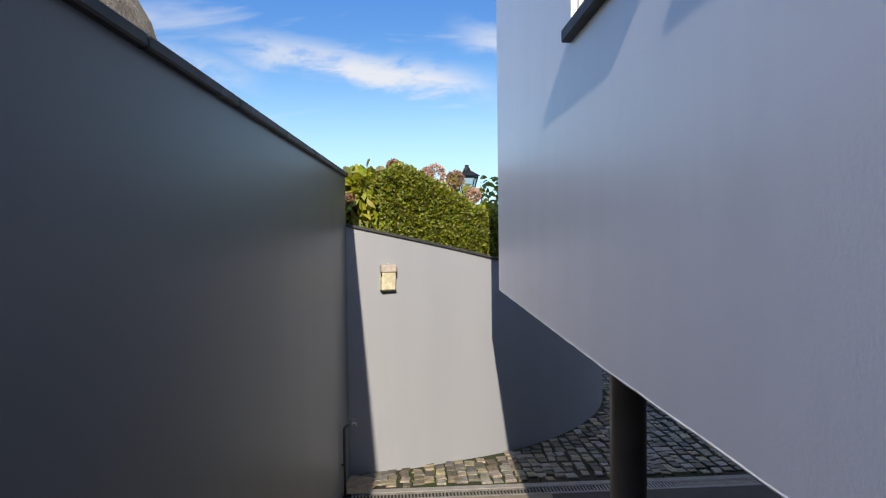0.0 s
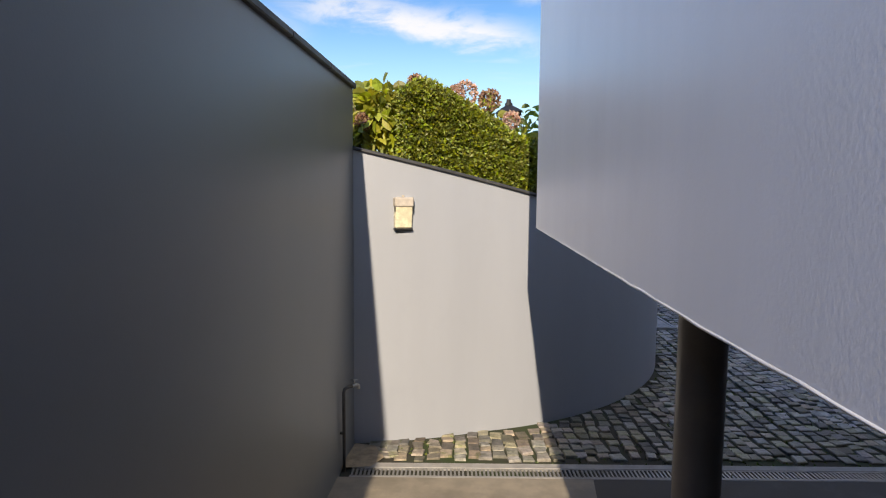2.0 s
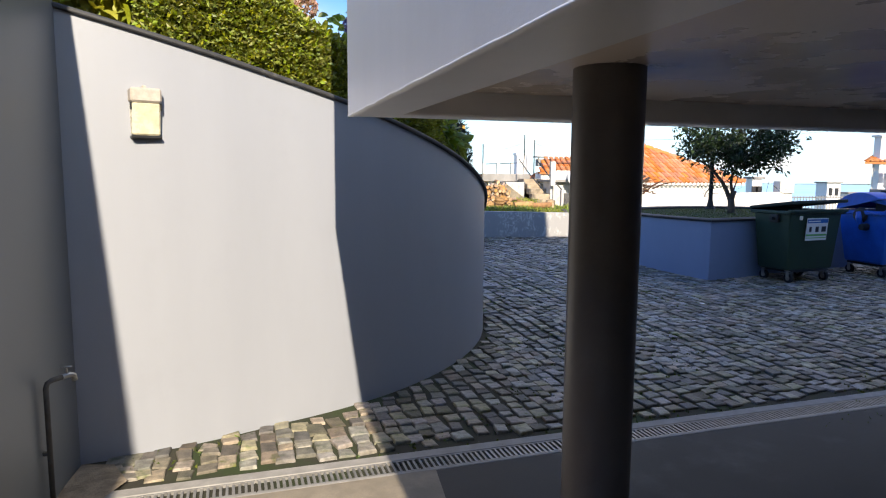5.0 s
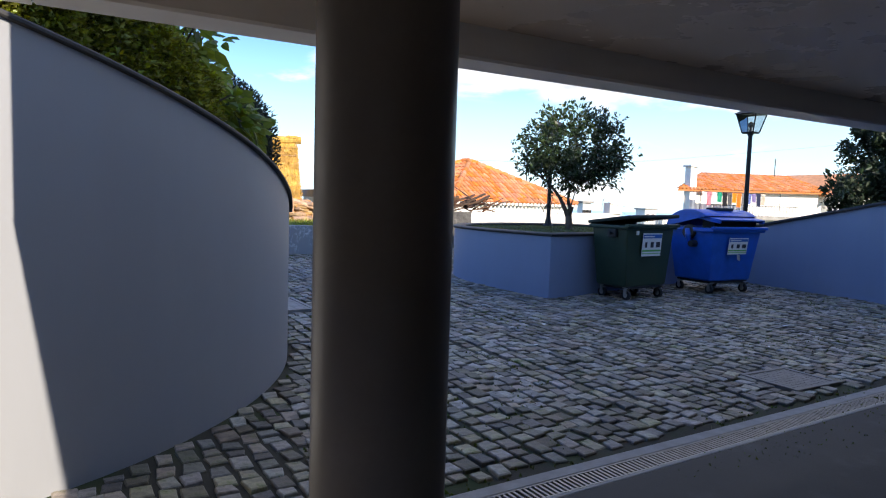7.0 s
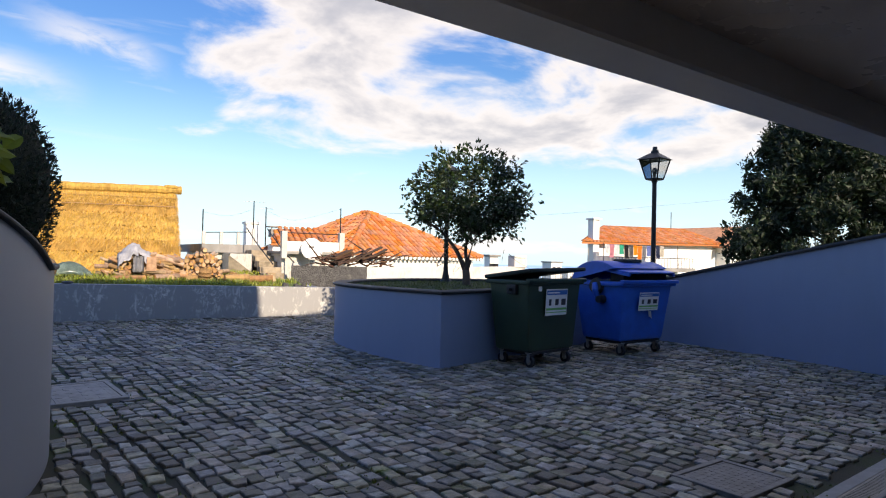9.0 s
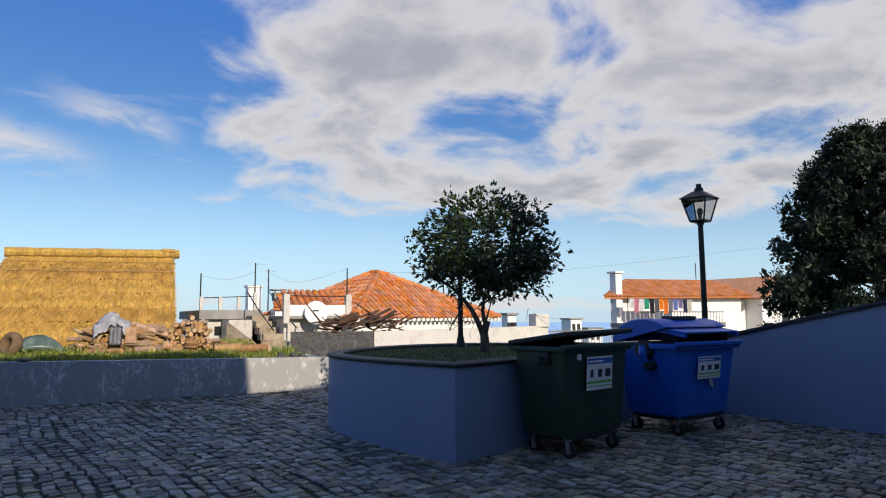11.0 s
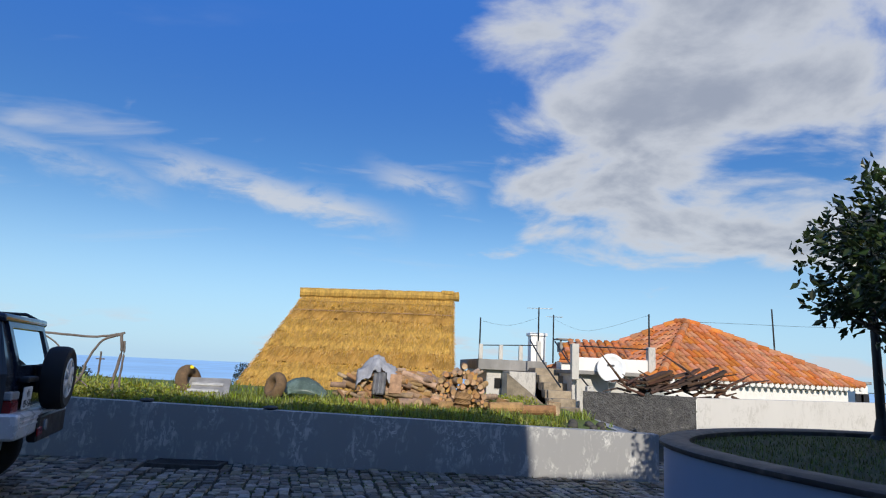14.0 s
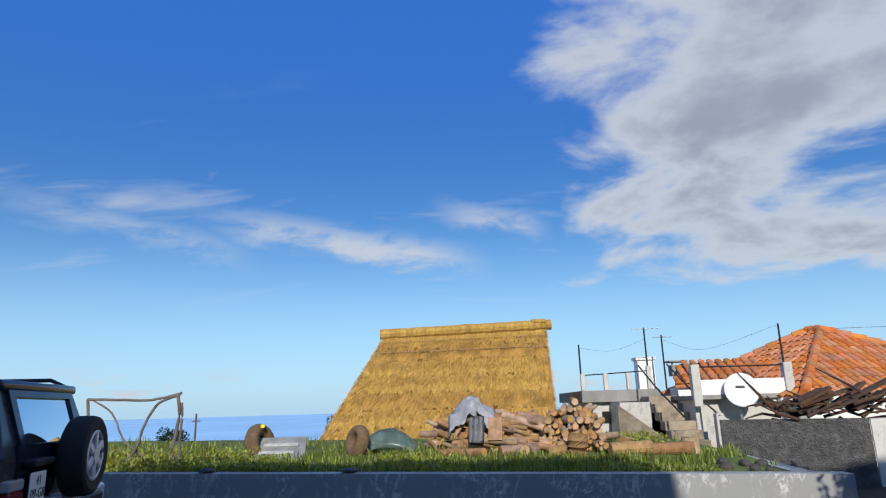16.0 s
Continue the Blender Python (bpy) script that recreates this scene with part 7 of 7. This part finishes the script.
# ---- house with washing on the east ----


def east_house():
    t = thing("east_house", "white house with a terracotta roof and a balcony", "house", (36, 36, -4))
    o = Vector((36, 36, -4))
    bm = B()
    prism(bm, [(-6.3, -3), (6.0, -3), (6.0, 3), (1.6, 3)], -2, 6.85)
    part("wall", bm, WHITEWASH, t, "white wall")
    bm = B()
    box(bm, tuple(Vector((42.0, 31.8, -6)) - o), tuple(Vector((47.0, 38.0, 2.85)) - o), 0)
    q = [Vector(v) - o for v in ((42.0, 31.8, 2.85), (47.0, 31.8, 2.85), (44.5, 31.8, 4.2))]
    bm.faces.new([bm.verts.new(v) for v in q])
    part("wing_wall", bm, WHITEWASH, t, "white gable wall")
    roof = sub("roof", t, "terracotta tile roof")
    VF = ([], [])
    tiled(VF, Vector((28.7, 32.5, 2.75)) - o, Vector((42.2, 32.5, 2.95)) - o, Vector((42.2, 35.9, 4.15)) - o, Vector((33.9, 35.9, 3.95)) - o, 0.30, 0.42)
    raw("tiles", VF[0], VF[1], TILE, roof)
    bm = B()
    slab(bm, [Vector(v) - o for v in ((28.7, 32.5, 2.72), (42.2, 32.5, 2.92), (42.2, 35.9, 4.12), (33.9, 35.9, 3.92))], 0.1)
    slab(bm, [Vector(v) - o for v in ((41.6, 31.3, 2.8), (44.5, 31.3, 4.35), (44.5, 38, 4.35), (41.6, 38, 2.8))], 0.12)
    slab(bm, [Vector(v) - o for v in ((44.5, 31.3, 4.35), (47.4, 31.3, 2.8), (47.4, 38, 2.8), (44.5, 38, 4.35))], 0.12)
    part("roof_deck", bm, TILE, roof)
    bm = B()
    box(bm, tuple(Vector((29.75, 32.6, -3)) - o), tuple(Vector((30.25, 33.1, 4.1)) - o), 0.02)
    box(bm, tuple(Vector((29.65, 32.5, 4.1)) - o), tuple(Vector((30.35, 33.2, 4.22)) - o), 0.02)
    part("chimney", bm, WHITEWASH, t, "tall white chimney")
    bm = B()
    box(bm, tuple(Vector((29.6, 31.6, 1.0)) - o), tuple(Vector((38, 33, 1.25)) - o), 0.02)
    part("balcony", bm, GREYCONC, t)
    bm = B()
    for k in range(28):
        x = 30.5 + k * 0.27
        rod(bm, Vector((x, 31.7, 1.25)) - o, Vector((x, 31.7, 1.85)) - o, 0.015, None, 5)
    tube(bm, [Vector((30.4, 31.7, 1.87)) - o, Vector((38, 31.7, 1.87)) - o], 0.025, 5)
    part("railing", bm, IRON, t)
    w = sub("window", t, "window with dark shutters")
    bm = B()
    box(bm, tuple(Vector((43.6, 31.72, 0.9)) - o), tuple(Vector((45.2, 31.80, 2.0)) - o), 0.02)
    part("window_frame", bm, LABEL, w)
    bm = B()
    box(bm, tuple(Vector((44.0, 31.68, 1.0)) - o), tuple(Vector((44.8, 31.72, 1.9)) - o), 0)
    part("shutter", bm, BLACKPLASTIC, w)
    bm = B()
    rod(bm, Vector((40.3, 35.5, 3.9)) - o, Vector((40.3, 35.5, 5.3)) - o, 0.03, None, 6)
    part("mast", bm, IRON, t)


east_house()
WASH = (("white_shirt", (0.7, 0.7, 0.7)), ("pink_cloth", (0.6, 0.25, 0.3)), ("white_towel", (0.72, 0.72, 0.7)), ("green_shirt", (0.02, 0.35, 0.22)), ("black_trousers", (0.02, 0.02, 0.025)), ("grey_shirt", (0.12, 0.12, 0.13)),
        ("orange_towel", (0.85, 0.28, 0.02)), ("orange_shirt", (0.8, 0.22, 0.03)), ("grey_cloth", (0.2, 0.2, 0.22)), ("blue_shirt", (0.15, 0.2, 0.45)), ("violet_cloth", (0.25, 0.2, 0.4)), ("navy_trousers", (0.03, 0.04, 0.09)), ("pale_shirt", (0.55, 0.5, 0.42)))
for k, (nm, colr) in enumerate(WASH):
    x = 29.9 + k * 0.40
    hgt = 0.55 + 0.35 * ((k * 37) % 10) / 10
    bm = B()
    g = [[bm.verts.new((0.37 * i / 6 - 0.18, 0.04 * math.sin(i * 1.1 + k) * j / 6, -hgt * j / 6)) for j in range(7)] for i in range(7)]
    for i in range(6):
        for j in range(6):
            bm.faces.new((g[i][j], g[i + 1][j], g[i + 1][j + 1], g[i][j + 1]))
    bmesh.ops.solidify(bm, geom=bm.faces[:], thickness=0.01)
    ob = tagged(link(nm, bm, material(nm, colr, 0.9, var=0.15, size=8), None, "", True), nm.replace("_", " ") + " hung out to dry on a line", "laundry", "washing on the line")
    ob.location = (x, 31.6, 2.62)
bm = B()
tube(bm, [(29.6, 31.6, 2.63), (33.2, 31.6, 2.61), (36.2, 31.6, 2.66)], 0.01, 5)
rod(bm, (29.6, 31.6, 1.2), (29.6, 31.6, 2.7), 0.02, None, 6)
rod(bm, (36.2, 31.6, 1.2), (36.2, 31.6, 2.7), 0.02, None, 6)
tagged(link("clothes_line", bm, IRON), "clothes line on two poles above the balcony", "clothes line")

# ---- far things: houses down the slope, poles, cables, fence ----
for x, y, w, h, zt in ((52, 62, 1.6, 3.0, 1.3), (55.5, 63, 2.2, 2.5, 0.2), (25.2, 40, 0.7, 6.0, 1.9), (28.9, 42, 0.7, 6.0, 1.75)):
    t = thing("hillside_house", "small pale house far down the slope", "house", (x, y, zt - h), 0, "distant houses")
    bm = B()
    box(bm, (-w / 2, -w / 2, -6.0), (w / 2, w / 2, h), 0)
    part("wall", bm, WHITEWASH, t)
    bm = B()
    box(bm, (-w / 2 - 0.15, -w / 2 - 0.15, h), (w / 2 + 0.15, w / 2 + 0.15, h + 0.15), 0.02)
    part("roof", bm, GREYCONC, t)
    for k in (-0.25, 0.2):
        bm = B()
        box(bm, (w * k - 0.2, -w / 2 - 0.02, h - 1.3), (w * k + 0.25, -w / 2 + 0.02, h - 0.5), 0)
        part("window", bm, BLACKPLASTIC, t)
t = thing("utility_pole", "weathered wooden utility pole down the slope", "pole", (-17.8, 60, -3.0))
bm = B()
rod(bm, (0, 0, -4), (0, 0, 4.5), 0.09, 0.07, 8)
part("post", bm, BARK, t)
bm = B()
box(bm, (-0.32, -0.04, 3.9), (0.32, 0.04, 3.98), 0)
part("cross_arm", bm, BARK, t)
for nm, pts in (("overhead_cable", [(13.6, 30.0, 3.5), (32.4, 40.0, 4.9), (56.8, 40, 7.8)]), ("overhead_cable", [(9.1, 29.6, 3.3), (10.0, 29.0, 2.95), (11.0, 26.6, 3.32)]), ("overhead_cable", [(6.6, 29.1, 3.1), (7.5, 29.1, 3.0), (8.44, 29.1, 3.3)])):
    bm = B()
    tube(bm, spline(pts, 6), 0.006 if pts[0][0] > 12 else 0.003, 4)
    tagged(link(nm, bm, IRON), "thin black overhead cable against the sky", "cable", "overhead cables")
t = thing("metal_fence", "grey vertical-bar metal fence beyond the white wall", "fence", (16.4, 22.4, 0.2), 8)
for k in range(30):
    bm = B()
    rod(bm, (k * 0.14, 0, 0), (k * 0.14, 0, 1.0), 0.014, None, 6)
    part("bar", bm, GRATE, t)
bm = B()
for z in (0.12, 0.92):
    box(bm, (0, -0.015, z), (4.2, 0.015, z + 0.04), 0)
part("rail", bm, GRATE, t)

# ---- cobbles ----
CHAIN = pose(0, 5.84, 0, 0, 0, 8.17)
CROSS_X, CROSS_Y = 0.126, 0.155
rng = random.Random(40)
HOLES = [(6.28, 7.24, 0.36, 0.32), (2.27, 11.85, 0.38, 0.54), (1.28, far_wall_y(1.28) - 0.26, 0.47, 0.25)]


def yard(x, y):
    """True where the yard is paved with cobbles."""
    if y > far_wall_y(x) - 0.03 and x < 7.4 or y > 19.6 or x > 15.5:
        return False
    d = (Vector((x, y)) - CC.xy)
    if d.length < CR + 0.05 and not (x > -1.42 and y < 6.0):
        return False
    if y < 6.6 and x < -1.3:
        return False
    if x < -1.5 and y < 13.0:
        return False
    if x > 6.6 and 12.05 + 0.29 * (x - 6.4) < y < 15.6 and x < 10.2:
        return False
    if x > 12.0 + 0.1 * (10.3 - y) and y < 13.5:
        return False
    return not any(abs(x - a) < w and abs(y - b) < h for a, b, w, h in HOLES)


def stone(rng, x, y, lx, ly):
    """Corners of one worn cobble round (0, 0, 0): top, shoulder and foot rings."""
    V = []
    j = [(rng.uniform(-0.016, 0.016), rng.uniform(-0.013, 0.013)) for _ in range(4)]
    tilt = (rng.gauss(0, 0.035), rng.gauss(0, 0.035))
    c = [(-1, -1), (1, -1), (1, 1), (-1, 1)]
    for k, z in ((0.86, 0.0), (0.97, -0.007), (1.0, -0.05)):
        for (sx, sy), (jx, jy) in zip(c, j):
            px, py = (sx * lx / 2 + jx) * k, (sy * ly / 2 + jy) * k
            V.append((px, py, z + px * tilt[0] + py * tilt[1]))
    F = [(0, 1, 2, 3)]
    for r in (0, 4):
        for i in range(4):
            F.append((r + i, r + 4 + i, r + 4 + (i + 1) % 4, r + (i + 1) % 4))
    return V, F


pavement = thing("pavement", "yard paved with worn grey basalt cobbles and mossy joints", "pavement", (0, 0, 0), 0, "", "structure")
kinds = []
for k in range(24):
    V, F = stone(rng, 0, 0, CROSS_X * rng.uniform(0.90, 1.0) - 0.010, CROSS_Y * rng.uniform(0.90, 1.0) - 0.010)
    me = bpy.data.meshes.new("cobble")
    me.from_pydata(V, [], [f for f in F])
    me.materials.append(STONE_A)
    kinds.append(me)
VV, FF = [], []
single = 0
turn = radians(8.17)
for r in range(0, 158):
    x0 = -2.5 + r * CROSS_X
    y0 = 0.05 + rng.uniform(0, CROSS_Y * 0.6)
    while y0 < 14.6:
        ly = CROSS_Y * rng.uniform(0.66, 1.28)
        yc = y0 + ly / 2
        xc = x0 + 0.10 * smooth_noise(yc * 0.40, r * 0.16) + 0.03 * smooth_noise(yc * 1.3, r * 0.5) + rng.gauss(0, 0.006)
        p = CHAIN @ Vector((xc, yc, 0))
        y0 += ly
        if not yard(p.x, p.y):
            continue
        z = gz(p.x, p.y) + 0.004 + rng.gauss(0, 0.0045) + 0.012 * smooth_noise(p.x * 0.9, p.y * 0.9)
        if single < 300 and 0.2 < p.x < 4.2 and p.y < 7.35:
            ob = new("cobble", rng.choice(kinds))
            ob.matrix_basis = pose(p.x, p.y, z, 0, 0, 8.17 + rng.gauss(0, 2.5) + rng.choice((0, 180))) @ Matrix.Diagonal((1, ly / CROSS_Y * 0.97, 1, 1))
            ob.parent = pavement
            single += 1
            continue
        V, F = stone(rng, 0, 0, CROSS_X - 0.012 + rng.uniform(-0.012, 0.006), ly - 0.012 + rng.uniform(-0.012, 0.004))
        a = turn + rng.gauss(0, 0.07)
        ca, sa = math.cos(a), math.sin(a)
        i = len(VV)
        VV += [(p.x + vx * ca - vy * sa, p.y + vx * sa + vy * ca, z + vz) for vx, vy, vz in V]
        FF += [tuple(q + i for q in f) for f in F]
rest = raw("cobblestones", VV, FF, STONE_B, pavement)
tagged(rest, "many worn basalt cobbles", "", "", "stuff")

# weeds in the joints, fallen scraps
rng = random.Random(41)
V, F = [], []
for k in range(26000):
    x, y = rng.uniform(-1.2, 12), rng.uniform(5.9, 18)
    if not yard(x, y) or smooth_noise(x * 0.55 + 4, y * 0.55) < 0.03:
        continue
    l = (CHAIN.inverted() @ Vector((x, y, 0))).x
    row = round((l + 2.5) / CROSS_X - 0.5) + 0.5
    x += (row * CROSS_X - 2.5 - l) + rng.gauss(0, 0.012)
    h = rng.uniform(0.008, 0.022)
    a = rng.uniform(0, 6.28)
    z = gz(x, y) - 0.012
    i = len(V)
    w = rng.uniform(0.008, 0.020)
    V += [(x - w * math.cos(a), y - w * math.sin(a), z), (x + w * math.cos(a), y + w * math.sin(a), z), (x + rng.gauss(0, 0.01), y + rng.gauss(0, 0.01), z + h + 0.006)]
    F.append((i, i + 1, i + 2))
tagged(raw("joint_moss", V, F, MOSS_SHADEGRASS), "low moss and grass growing in the cobble joints", "moss", "", "stuff")
for k in range(9):
    x, y = rng.uniform(3.5, 12.0), rng.uniform(7.5, 11.2)
    bm = B()
    s = rng.uniform(0.02, 0.04)
    vs = [bm.verts.new((s * a + rng.gauss(0, 0.006), s * b * 0.7 + rng.gauss(0, 0.006), 0.004 * rng.random())) for a, b in ((-1, -1), (1, -1), (1, 1), (-1, 1))]
    bm.faces.new(vs)
    bmesh.ops.solidify(bm, geom=bm.faces[:], thickness=0.002)
    ob = tagged(link("paper_scrap", bm, LABEL), "small white paper scrap lying on the cobbles", "litter", "paper scraps")
    ob.matrix_basis = pose(x, y, gz(x, y) + 0.022, 0, 0, rng.uniform(0, 360))
